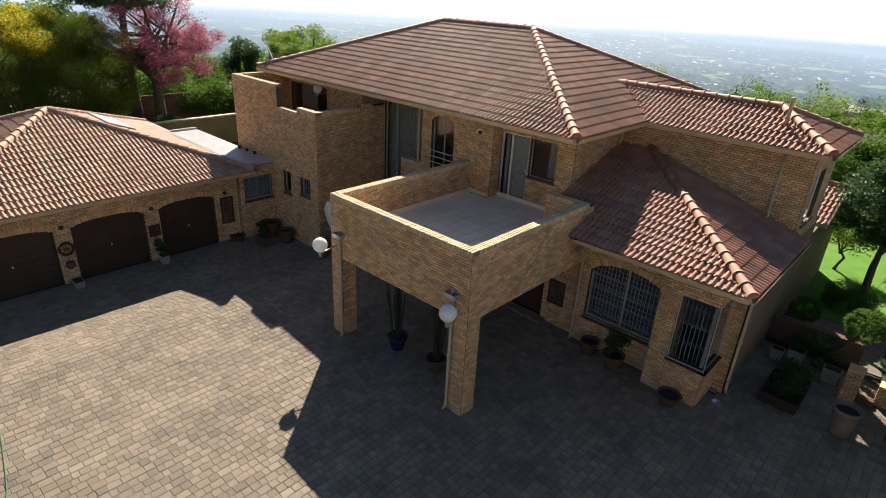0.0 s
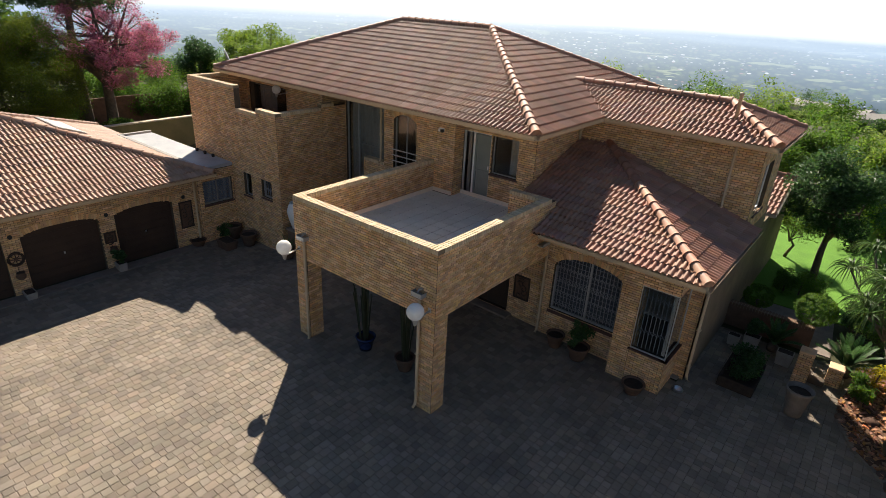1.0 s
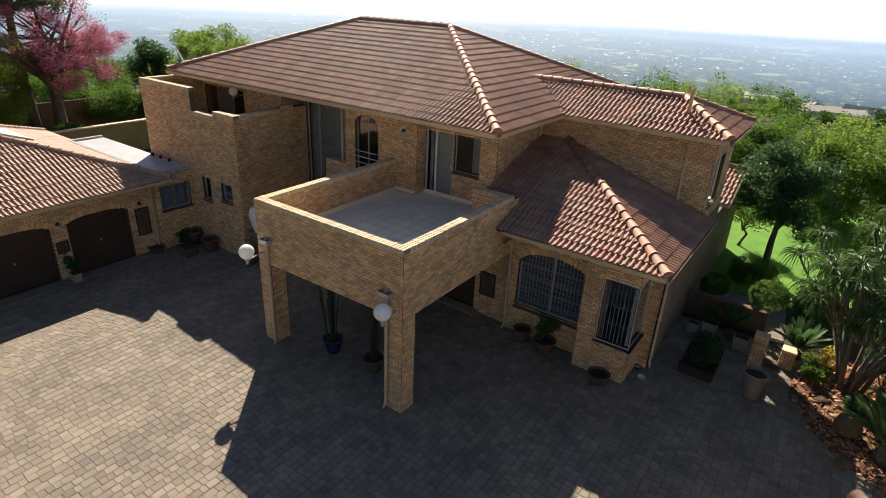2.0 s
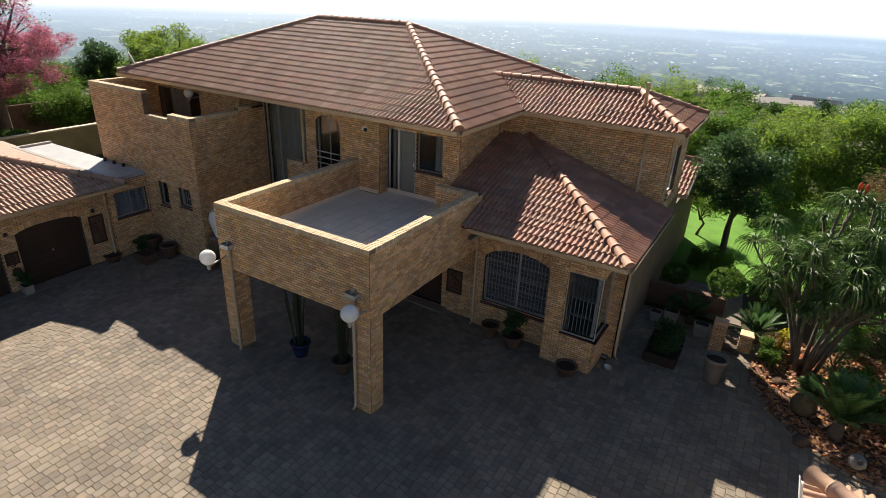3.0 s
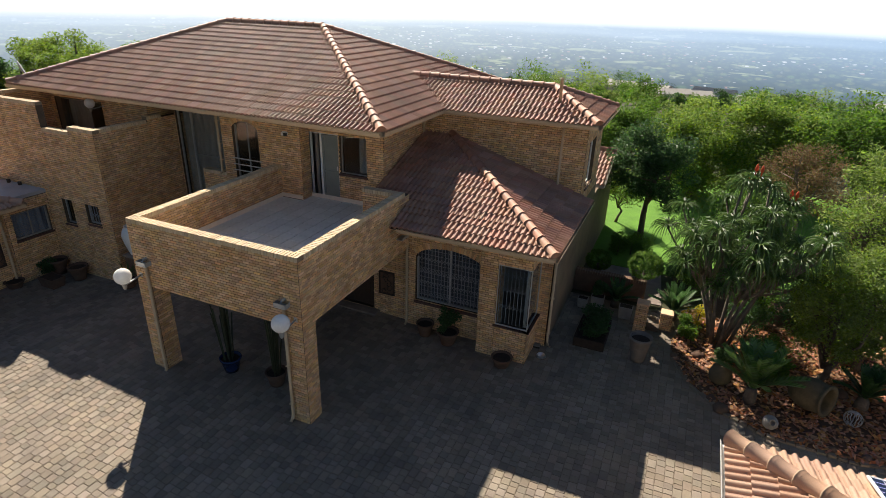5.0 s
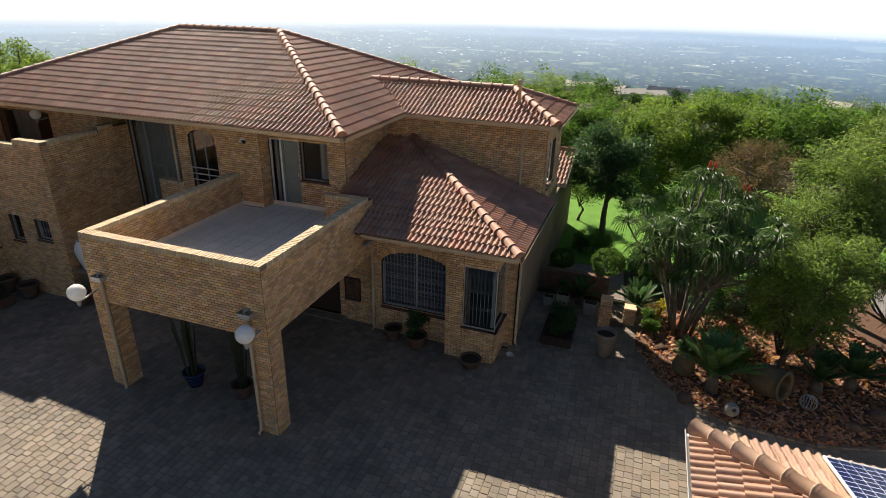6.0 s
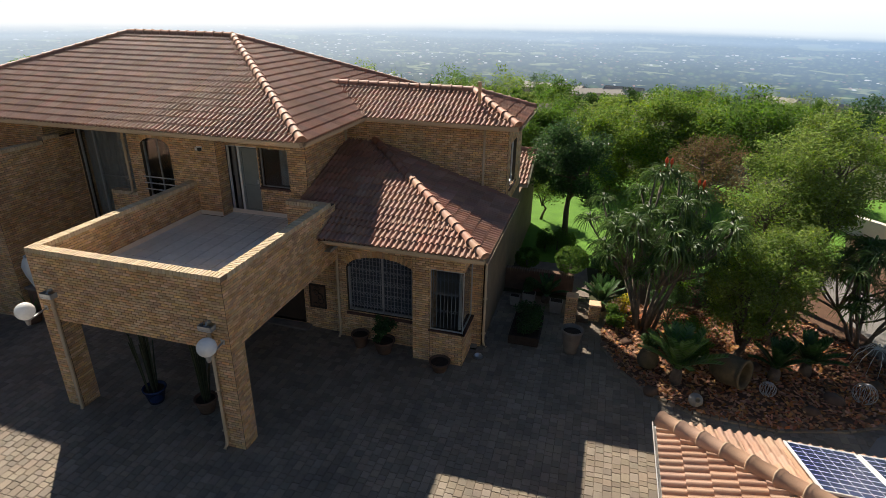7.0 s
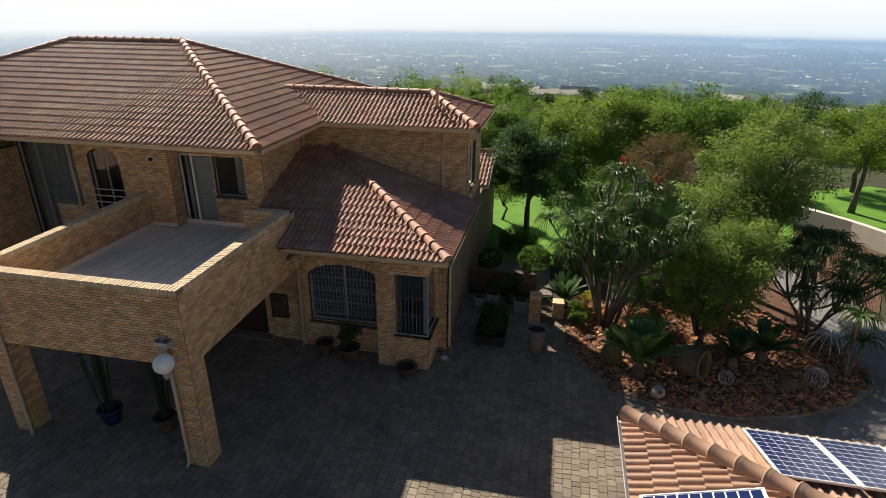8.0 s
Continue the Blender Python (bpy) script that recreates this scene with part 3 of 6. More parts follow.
def gutter(parent, a, b, size=0.11, material=None):
    """A half-round gutter with a rolled lip, and the fascia board behind it; outwards is to the right of a to b."""
    a, b = Vector(a), Vector(b)
    d = (b - a).normalized()
    o = Vector((d.y, -d.x, 0))
    V, F = [], []
    ring = [(0.0, 0.03), (0.0, -size * 0.75), (size * 0.35, -size), (size * 0.8, -size * 0.85), (size, -size * 0.3), (size, 0.02), (size * 1.12, 0.025), (size * 1.1, -0.01), (size * 0.9, 0.0), (size * 0.75, -size * 0.7), (0.02, -size * 0.7)]
    for p in (a, b):
        V += [tuple(p + o * x + Vector((0, 0, z))) for x, z in ring]
    k = len(ring)
    F = [(i, (i + 1) % k, k + (i + 1) % k, k + i) for i in range(k)] + [tuple(range(k))[::-1], tuple(range(k, 2 * k))]
    link_mesh("gutter", V, F, material or M_GUTTER, parent)
    V, F = [], []
    for p in (a, b):
        V += [tuple(p + o * x + Vector((0, 0, z))) for x, z in ((-0.025, 0.02), (-0.025, -0.1), (-0.003, -0.1), (-0.003, 0.02))]
    F = [(0, 1, 5, 4), (1, 2, 6, 5), (2, 3, 7, 6), (3, 0, 4, 7), (3, 2, 1, 0), (4, 5, 6, 7)]
    link_mesh("fascia_board", V, F, material or M_GUTTER, parent)


def soffit(parent, x0, y0, x1, y1, z):
    V, F = [], []
    add_box(V, F, x0, y0, z - 0.012, x1, y1, z)
    link_mesh("soffit", V, F, M_PLASTER, parent)


# ---- house ----
house = thing("house", "two-storey yellow face-brick house with hipped clay-tile roofs", "house")


def under(parent, ob):
    """Hangs ob under parent without moving it."""
    ob.parent = parent
    ob.matrix_parent_inverse = Matrix.Translation(-parent.location)
    return ob


def section(name, parent=None, label=""):
    """A part of the house that gathers pieces: an Empty at the origin."""
    ob = new(name)
    under(parent or house, ob)
    return tagged(ob, label)


SLAB, CAP, DECK = 2.62, 4.265, 3.33
WX = -4.97
# the balcony over the porch
balcony = section("balcony", label="brick balcony over the porch with a tiled deck")
for corner, heading, length, openings in (((WX, 0.0), 0, -WX, ()), ((0.0, 0.0), 90, 5.13, ()), ((WX, 5.49), -90, 5.49, ())):
    brick_wall(balcony, corner, heading, length, SLAB, CAP, 0.22, openings, 300 if heading >= 0 else 0, True, "parapet")
coping(balcony, (WX, 0.0), 0, -WX, CAP)
coping(balcony, (0.0, 0.22), 90, 4.65, CAP)
coping(balcony, (WX, 5.49), -90, 5.27, CAP)
brick_wall(balcony, (-1.25, 4.67), 0, 1.03, DECK, CAP, 0.2, (), 0, True, "return_wall")
coping(balcony, (-1.25, 4.66), 0, 1.02, CAP, 0.21)
V, F = [], []
add_box(V, F, WX + 0.2, 0.2, SLAB + 0.02, -0.2, 5.6, DECK - 0.02)
slab = link_mesh("slab", V, F, M_PLASTER, balcony)
for x in (0.0, WX + 0.46):
    for corner, heading in (((x - 0.46, 0.0), 0), ((x, 0.0), 90), ((x, 0.46), 180), ((x - 0.46, 0.46), -90)):
        brick_wall(balcony, corner, heading, 0.46, 0.0, SLAB, 0.1, (), 60 if heading in (0, 90) else 0, False, "column_face")

# main block, upper storey
EZ, PITCH, RUN = 6.12, 0.3955, 5.36
EX, EY = -0.34, 4.2
WEX, WSY, WNY = 4.55, 8.13, 11.7
RX, RY, RZ, RW = EX - RUN, EY + RUN, EZ + RUN * PITCH, -10.05
NY, EWX = EY + 2 * RUN, RW - RUN
main_roof = section("roof", label="brown concrete-tile hipped roof, weathered")
wall_s = brick_wall(house, (-7.06, 5.49), 0, 3.13, 0.0, EZ - 0.07, 0.25, [(0.46, 1.5, 3.42, 5.6, 0.3)], 200)
wall_d = brick_wall(house, (-3.93, 5.94), 0, 2.68, 2.6, EZ - 0.07, 0.25, [(0.0, 1.07, DECK, 5.45, 0), (1.13, 2.08, 4.25, 5.47, 0)], 100)
brick_wall(house, (-3.93, 5.49), 90, 0.45, DECK, EZ - 0.07, 0.2)
wall_e = brick_wall(house, (-1.25, 5.94), 90, 8.6, 0.0, EZ - 0.07, 0.25, (), 150)
brick_wall(house, (-7.06, 6.75), -90, 1.26, 0.0, EZ - 0.07, 0.25)
brick_wall(house, (-9.87, 6.22), 0, 2.81, 0.0, EZ - 0.07, 0.25, [(0.04, 2.76, 0.3, 5.72, 0)])
brick_wall(house, (-15.25, 5.49), 0, 4.95, 2.6, EZ - 0.07, 0.25, [(0.2, 2.7, 3.3, 5.55, 0)])
brick_wall(house, (-10.3, 5.49), 90, 1.26, 5.1, EZ - 0.07, 0.2)
brick_wall(house, (-15.0, 14.5), -90, 9.0, 0.0, EZ - 0.07, 0.25)
brick_wall(house, (-1.25, 14.5), 180, 13.75, 0.0, EZ - 0.07, 0.25)
e = EZ + 0.02
roof_plane(main_roof, (EWX, EY, e), 0, PITCH, [(0, 0), (EX - EWX, 0), (RX - EWX, RUN), (RW - EWX, RUN)], 300)
roof_plane(main_roof, (EX, EY, e), 90, PITCH, [(0, 0), (2 * RUN, 0), (RUN, RUN)], 200)
roof_plane(main_roof, (EX, NY, e), 180, PITCH, [(0, 0), (EX - EWX, 0), (EX - RW, RUN), (RUN, RUN)])
roof_plane(main_roof, (EWX, NY, e), -90, PITCH, [(0, 0), (2 * RUN, 0), (RUN, RUN)])
for a, b in (((EX, EY, EZ), (RX, RY, RZ)), ((EX, NY, EZ), (RX, RY, RZ)), ((EWX, EY, EZ), (RW, RY, RZ)), ((EWX, NY, EZ), (RW, RY, RZ)), ((RX, RY, RZ), (RW, RY, RZ))):
    ridge_caps(main_roof, Vector(a) + Vector((0, 0, 0.07)), Vector(b) + Vector((0, 0, 0.07)))
gutter(main_roof, (EWX, EY, EZ), (EX, EY, EZ))
gutter(main_roof, (EX, EY, EZ), (EX, WSY, EZ))
soffit(main_roof, EWX + 0.03, EY + 0.03, EX - 0.03, 7.9, EZ - 0.06)
soffit(main_roof, -1.3, 7.9, EX - 0.03, WSY + 0.6, EZ - 0.06)

# east wing, upper storey
half = (WNY - WSY) / 2
WRZ = EZ + half * PITCH
JX = EX - half
wing_roof = section("roof", label="brown concrete-tile hipped roof over the wing")
roof_plane(wing_roof, (EX, WSY, e), 0, PITCH, [(0, 0), (WEX - EX, 0), (WEX - EX - half, half), (-half, half)], 200)
roof_plane(wing_roof, (WEX, WSY, e), 90, PITCH, [(0, 0), (2 * half, 0), (half, half)], 60)
roof_plane(wing_roof, (WEX, WNY, e), 180, PITCH, [(0, 0), (WEX - EX, 0), (WEX - EX + half, half), (half, half)])
apex = (WEX - half, WSY + half, WRZ + 0.07)
ridge_caps(wing_roof, (WEX, WSY, EZ + 0.07), apex)
ridge_caps(wing_roof, (WEX, WNY, EZ + 0.07), apex)
ridge_caps(wing_roof, apex, (JX - 0.2, WSY + half, WRZ + 0.07))
gutter(wing_roof, (EX, WSY, EZ), (WEX, WSY, EZ))
gutter(wing_roof, (WEX, WSY, EZ), (WEX, WNY, EZ))
soffit(wing_roof, EX, WSY + 0.03, WEX - 0.03, WNY, EZ - 0.06)
brick_wall(house, (-1.25, 8.75), 0, 5.45, 2.6, EZ - 0.07, 0.25, (), 200)
brick_wall(house, (4.2, 8.75), 90, 2.85, 3.4, EZ - 0.07, 0.25, [(0.5, 1.7, 3.9, 5.4, 0)])

# single-storey lounge with the lean hip roof
LZ, LP, LEX, LSY = 3.66, 0.327, 4.55, 3.98
low_roof = section("roof", label="red-brown concrete-tile hip roof, half shaded")
run = 8.75 - LSY
le = LZ + 0.02
roof_plane(low_roof, (0.0, LSY, le), 0, LP, [(0, 0), (LEX, 0), (LEX - 0.9, 0.9), (0, 0.9)], 80)
roof_plane(low_roof, (-1.25, LSY, le), 0, LP, [(0, 0.9), (LEX + 1.25 - 0.9, 0.9), (LEX + 1.25 - run, run), (0, run)], 240)
roof_plane(low_roof, (LEX, LSY, le), 90, LP, [(0, 0), (run, 0), (run, run)], 200)
ridge_caps(low_roof, (LEX, LSY, LZ + 0.07), (LEX - run, LSY + run, LZ + 0.07 + run * LP))
gutter(low_roof, (0.25, LSY, LZ), (LEX, LSY, LZ))
gutter(low_roof, (LEX, LSY, LZ), (LEX, 8.75, LZ))
soffit(low_roof, 0.0, LSY + 0.03, LEX - 0.03, 5.3, LZ - 0.06)
soffit(low_roof, 4.1, 5.3, LEX - 0.03, 8.75, LZ - 0.06)
wall_arch = brick_wall(house, (-0.1, 5.15), 0, 2.55, 0.0, LZ - 0.07, 0.25, [(0.33, 2.5, 0.9, 2.78, 0.5)], 120)
brick_wall(house, (2.45, 4.62), 0, 0.5, 0.0, LZ - 0.07, 0.3, (), 100)
brick_wall(house, (2.95, 4.62), 90, 0.6, 0.0, LZ - 0.07, 0.2)
brick_wall(house, (2.45, 5.2), -90, 0.58, 0.0, LZ - 0.07, 0.2)
bay = brick_wall(house, (2.95, 4.62), 0, 0.95, 0.0, 1.05, 0.15, (), 60, name="bay_plinth")
brick_wall(house, (3.9, 4.62), 90, 1.15, 0.0, 1.05, 0.15, (), 40, name="bay_plinth")
brick_wall(house, (2.95, 4.62), 0, 0.95, 2.92, LZ - 0.07, 0.15, name="bay_head")
brick_wall(house, (3.9, 4.62), 90, 1.15, 2.92, LZ - 0.07, 0.15, name="bay_head")
brick_wall(house, (3.78, 5.77), 0, 0.42, 0.0, LZ - 0.07, 0.2, (), 60)
wall_body("wall", house, (4.2, 5.77), 90, 6.2, 0.0, LZ - 0.07, 0.25, (), M_SHADED_SIDE, "smooth side wall, its deep shade put into the brown colour")
# floors, ceilings and partitions inside, added unseen to stop sun passing through the house
for z0, z1, x0, y0, x1, y1 in ((3.0, 3.32, -14.9, 6.9, -1.3, 14.4), (3.0, 3.32, -7.0, 5.6, -1.3, 6.9), (5.75, 5.82, -14.9, 5.7, -1.3, 14.4), (5.75, 5.82, -1.3, 8.95, 4.1, 11.3), (3.0, 3.2, -1.2, 8.95, 4.1, 11.8), (3.2, 3.3, -1.2, 5.4, 4.1, 8.75), (0.02, 0.06, -14.9, 5.6, 4.1, 14.4)):
    V, F = [], []
    add_box(V, F, x0, y0, z0, x1, y1, z1)
    link_mesh("floor_slab", V, F, M_INSIDE, house)
for corner, heading, length, z0, z1 in (((-14.8, 9.5), 0, 13.4, 0.06, 5.7), ((-1.2, 8.5), 0, 5.2, 0.06, 3.2), ((-3.9, 9.4), -90, 3.2, 3.3, 5.7)):
    wall_body("inner_wall", house, corner, heading, length, z0, z1, 0.12, (), M_INSIDE)
# ground floor behind the porch
brick_wall(house, (-7.06, 5.3), 0, 7.0, 0.0, 3.3, 0.25, [(4.1, 5.75, 0.12, 2.2, 0)], 80)

# terrace block on the west
TX, TY = -9.87, 3.05
TW0, TW1, TW2 = -15.53, -12.3, -11.03
tower = section("terrace_block", label="brick terrace block with a stepped parapet")
brick_wall(tower, (TW0, TY), 0, TW1 - TW0, 0.0, 5.84, 0.22, (), 200, True)
brick_wall(tower, (TW1, TY), 0, TW2 - TW1, 0.0, 5.03, 0.22, [(0.13, 0.62, 1.86, 2.75, 0)], 150, True)
brick_wall(tower, (TW2, TY), 0, TX - TW2, 0.0, 5.2, 0.22, [(0.03, 0.62, 2.05, 2.73, 0)], 150, True)
brick_wall(tower, (TX, TY), 90, 3.72, 0.0, 5.2, 0.22, (), 300, True)
brick_wall(tower, (TX, TY + 2.0), 90, 1.72, 5.2, 5.31, 0.22, (), 0, True)
brick_wall(tower, (TW0, 8.5), -90, 8.5 - TY, 0.0, 5.84, 0.22, (), 0, True)
coping(tower, (TW0, TY), 0, TW1 - TW0, 5.84)
coping(tower, (TW1, TY), 0, TW2 - TW1, 5.03)
coping(tower, (TW2, TY), 0, TX - TW2, 5.2)
coping(tower, (TX, TY + 0.22), 90, 1.76, 5.2)
coping(tower, (TX, TY + 2.0), 90, 0.6, 5.31)
coping(tower, (TW0, 8.5), -90, 8.25 - TY, 5.84)
V, F = [], []
add_box(V, F, TW0 + 0.1, TY + 0.1, 3.0, TX - 0.1, 5.6, 3.3)
link_mesh("deck", V, F, M_FLOOR, tower)

# low north-east roof beyond the wing
ne_roof = section("roof", label="red-brown tile roof of the rear rooms")
roof_plane(ne_roof, (2.4, 12.95, 3.02), 0, 0.38, [(0, 0), (1.97, 0), (1.97, 2.1), (0, 2.1)])
gutter(ne_roof, (2.4, 12.95, 3.0), (4.37, 12.95, 3.0), 0.12, M_CONCRETE)
ridge_caps(ne_roof, (2.4, 15.1, 3.88), (4.4, 15.1, 3.88))
roof_plane(ne_roof, (4.37, 17.25, 3.02), 180, 0.38, [(0, 0), (1.97, 0), (1.97, 2.1), (0, 2.1)])
part("verge_board", boxed(4.375, 12.95, 2.9, 4.4, 13.0, 3.05, 0.004), M_WHITE, ne_roof)
V, F = [], []
tube(V, F, [(4.39, 12.93, 3.03), (4.39, 15.08, 3.85)], [0.045, 0.045], 6)
link_mesh("verge", V, F, M_PLASTER, ne_roof)
wall_body("wall", house, (4.2, 11.98), 90, 4.9, 0.0, 2.95, 0.25, (), M_SHADED_SIDE)
brick_wall(house, (2.4, 13.25), 0, 1.8, 2.6, 2.98, 0.2)

# ---- garage ----
garage = thing("garage", "brick triple garage with a tiled pyramid roof", "garage", (-17.7, -3, 0))
GX, GZ, GP, GS = -13.1, 2.78, 0.378, 5.12
GEX, GEY = -12.55, 2.05
groof = under(garage, new("roof"))
tagged(groof, "sunlit terracotta-brown concrete-tile pyramid roof")
ge = GZ + 0.02
side = 2 * GS
for start, heading, n in (((GEX, GEY - side, ge), 90, 300), ((GEX, GEY, ge), 180, 100), ((GEX - side, GEY, ge), -90, 0), ((GEX - side, GEY - side, ge), 0, 60)):
    roof_plane(groof, start, heading, GP, [(0, 0), (side, 0), (GS, GS)], n, TW, True)
gapex = (GEX - GS, GEY - GS, GZ + GS * GP + 0.07)
for dx in (0, side):
    for dy in (0, side):
        ridge_caps(groof, (GEX - dx, GEY - dy, GZ + 0.07), gapex, 0.12, material=M_TILE_SALMON)
gutter(groof, (GEX, GEY - side, GZ), (GEX, GEY, GZ))
gutter(groof, (GEX, GEY, GZ), (GEX - side, GEY, GZ))
soffit(groof, GX - 0.1, GEY - side, GEX - 0.03, GEY - 0.03, GZ - 0.06)
G0 = -8.75
GDOORS = [(1.65, 4.05), (4.55, 6.78), (7.3, 9.33)]
gwall = wall_body("wall", None, (GX, G0), 90, 10.3, 0.0, GZ - 0.07, 0.25, [(a, b, 0.0, 2.06, 0.22) for a, b in GDOORS])
under(garage, gwall)
brick_face(gwall, (GX, G0), 90, 10.3, 0.0, GZ - 0.07, [(a, b, 0.0, 2.06, 0.22) for a, b in GDOORS], 250)
gside = under(garage, wall_body("wall", None, (GX, G0 + 10.3), 180, 9.0, 0.0, GZ - 0.07, 0.25))
brick_face(gside, (GX, G0 + 10.3), 180, 9.0, 0.0, GZ - 0.07)


# ---- windows, doors and fittings of the house ----
def at_wall(V, F, corner, heading, u0, u1, d0, d1, z0, z1):
    """Adds a box in a wall's own measure: along it, inwards from its face, up."""
    c, s = math.cos(radians(heading)), math.sin(radians(heading))
    W = []
    add_box(W, F, u0, d0, z0, u1, d1, z1)
    n = len(V)
    for i in range(6):
        F[-1 - i] = tuple(k + n for k in F[-1 - i])
    V += [(corner[0] + c * u - s * d, corner[1] + s * u + c * d, z) for u, d, z in W]


def wall_part(name, parent, corner, heading, boxes, material, label=""):
    V, F = [], []
    for b in boxes:
        at_wall(V, F, corner, heading, *b)
    ob = link_mesh(name, V, F, material, None, label)
    ob.parent = parent
    if parent.parent is None and parent.location.length:
        ob.matrix_parent_inverse = Matrix.Translation(-parent.location)
    return ob


def window(parent, corner, heading, u0, u1, z0, z1, panes=2, rows=1, back=0.12, sill=True, frame_mat=None, thick=0.045, name="window", label=""):
    """A steel window set back in its opening: frame, mullions, panes, sill."""
    mat = frame_mat or M_FRAME
    win = wall_part(name, parent, corner, heading, [(u0, u0 + thick, back, back + 0.06, z0, z1), (u1 - thick, u1, back, back + 0.06, z0, z1), (u0 + thick, u1 - thick, back, back + 0.06, z0, z0 + thick), (u0 + thick, u1 - thick, back, back + 0.06, z1 - thick, z1)], mat, label)
    w, h = (u1 - u0) / panes, (z1 - z0) / rows
    bars = [(u0 + w * i - 0.018, u0 + w * i + 0.018, back + 0.005, back + 0.05, z0 + thick, z1 - thick) for i in range(1, panes)]
    if bars:
        wall_part("mullion", win, corner, heading, bars, mat)
    for k in range(1, rows):
        wall_part("transom", win, corner, heading, [(u0 + thick, u1 - thick, back + 0.008, back + 0.045, z0 + h * k - 0.015, z0 + h * k + 0.015)], mat)
    for i in range(panes):
        ob = wall_part("pane", win, corner, heading, [(u0 + w * i + 0.02, u0 + w * (i + 1) - 0.02, back + 0.025, back + 0.031, z0 + 0.02, z1 - 0.02)], M_GLASS)
        ob.visible_shadow = False
    if sill:
        wall_part("sill", win, corner, heading, [(u0 - 0.04, u1 + 0.04, -0.05, back, z0 - 0.06, z0 - 0.003)], M_SILL, "dark red tiled sill")
    return win


M_SILL = surface("sill_tile", (0.13, 0.06, 0.045), (0.09, 0.045, 0.035), 4.0, 0.6)


def gate_bars(parent, corner, heading, u0, u1, z0, z1, d, pitch=0.1, levels=(0.25, 0.5, 0.75), top=None, name="security_grille"):
    """A trellis security gate: upright bars with rows of crossed links."""
    V, F = [], []
    n = int((u1 - u0) / pitch)
    for i in range(n + 1):
        u = u0 + (u1 - u0) * i / n
        hi = top(u) if top else z1
        at_wall(V, F, corner, heading, u - 0.007, u + 0.007, d, d + 0.014, z0, hi)
    c, s = math.cos(radians(heading)), math.sin(radians(heading))
    for f in levels:
        z = z0 + (z1 - z0) * f
        for i in range(n):
            a, b = u0 + (u1 - u0) * i / n, u0 + (u1 - u0) * (i + 1) / n
            if top and min(top(a), top(b)) < z + 0.08:
                continue
            for za, zb in ((z - 0.07, z + 0.07), (z + 0.07, z - 0.07)):
                tube(V, F, [(corner[0] + c * u - s * (d - 0.008), corner[1] + s * u + c * (d - 0.008), zz) for u, zz in ((a, za), (b, zb))], [0.006, 0.006], 4)
    return link_mesh(name, V, F, M_GRILLE, parent, "grey steel trellis security gate")


def arch_ring(parent, corner, heading, o, deep=0.165):
    """Bricks on end round an arched opening."""
    c, s = math.cos(radians(heading)), math.sin(radians(heading))
    V, F, gone = [], [], 0.0
    curve = [(o[0] + 0.004 + (o[1] - o[0] - 0.008) * i / 500, opening_top(o, o[0] + 0.004 + (o[1] - o[0] - 0.008) * i / 500)) for i in range(501)]
    for (ua, za), (ub, zb) in zip(curve, curve[1:]):
        gone += math.hypot(ub - ua, zb - za)
        if gone < 0.072:
            continue
        gone = 0.0
        a = math.atan2(zb - za, ub - ua)
        W, n = [], len(V)
        add_box(W, F, -0.031, -0.017, -0.012, 0.031, 0.0, deep)
        for k in range(6):
            F[-1 - k] = tuple(j + n for j in F[-1 - k])
        for x, y, z in W:
            u, zz = ub + x * math.cos(a) - z * math.sin(a), zb + x * math.sin(a) + z * math.cos(a)
            V.append((corner[0] + c * u - s * y, corner[1] + s * u + c * y, zz))
    return link_mesh("arch_bricks", V, F, M_BRICK_REST, parent, kind="stuff")


for door in GDOORS:
    arch_ring(gwall, (GX, G0), 90, (*door, 0.0, 2.06, 0.22))


# big arched lounge window
A0 = (-0.1, 5.15)
arch = (0.33, 2.5, 0.9, 2.78, 0.5)
lounge_window = wall_part("window", house, A0, 0, [(0.33, 0.385, 0.1, 0.17, 0.9, 2.3), (2.445, 2.5, 0.1, 0.17, 0.9, 2.3), (0.385, 2.445, 0.1, 0.17, 0.9, 0.96)], M_STEEL, "arched window with steel trellis bars")
wall_part("mullion", lounge_window, A0, 0, [(1.39, 1.44, 0.1, 0.16, 0.96, 2.76)], M_STEEL)
ob = wall_part("pane", lounge_window, A0, 0, [(0.34, 1.4, 0.15, 0.156, 0.92, 2.7)], M_GLASS)
ob.visible_shadow = False
ob = wall_part("pane", lounge_window, A0, 0, [(1.43, 2.49, 0.15, 0.156, 0.92, 2.7)], M_GLASS)
ob.visible_shadow = False
gate_bars(lounge_window, A0, 0, 0.4, 2.43, 0.96, 2.7, 0.05, 0.105, (0.12, 0.34, 0.56, 0.78), lambda u: opening_top(arch, u) - 0.02)
V, F = [], []
for k in range(1, 12):
    z = 0.96 + 0.15 * k
    us = [u for u in [0.4 + 0.02 * i for i in range(102)] if opening_top(arch, u) > z + 0.02]
    if us:
        at_wall(V, F, A0, 0, us[0], us[-1], 0.062, 0.07, z - 0.005, z + 0.005)
link_mesh("cross_bars", V, F, M_GRILLE, lounge_window)
wall_part("sill", lounge_window, A0, 0, [(0.3, 2.53, -0.06, 0.1, 0.82, 0.897)], M_SILL, "dark red tiled sill")
arch_ring(lounge_window, A0, 0, arch)

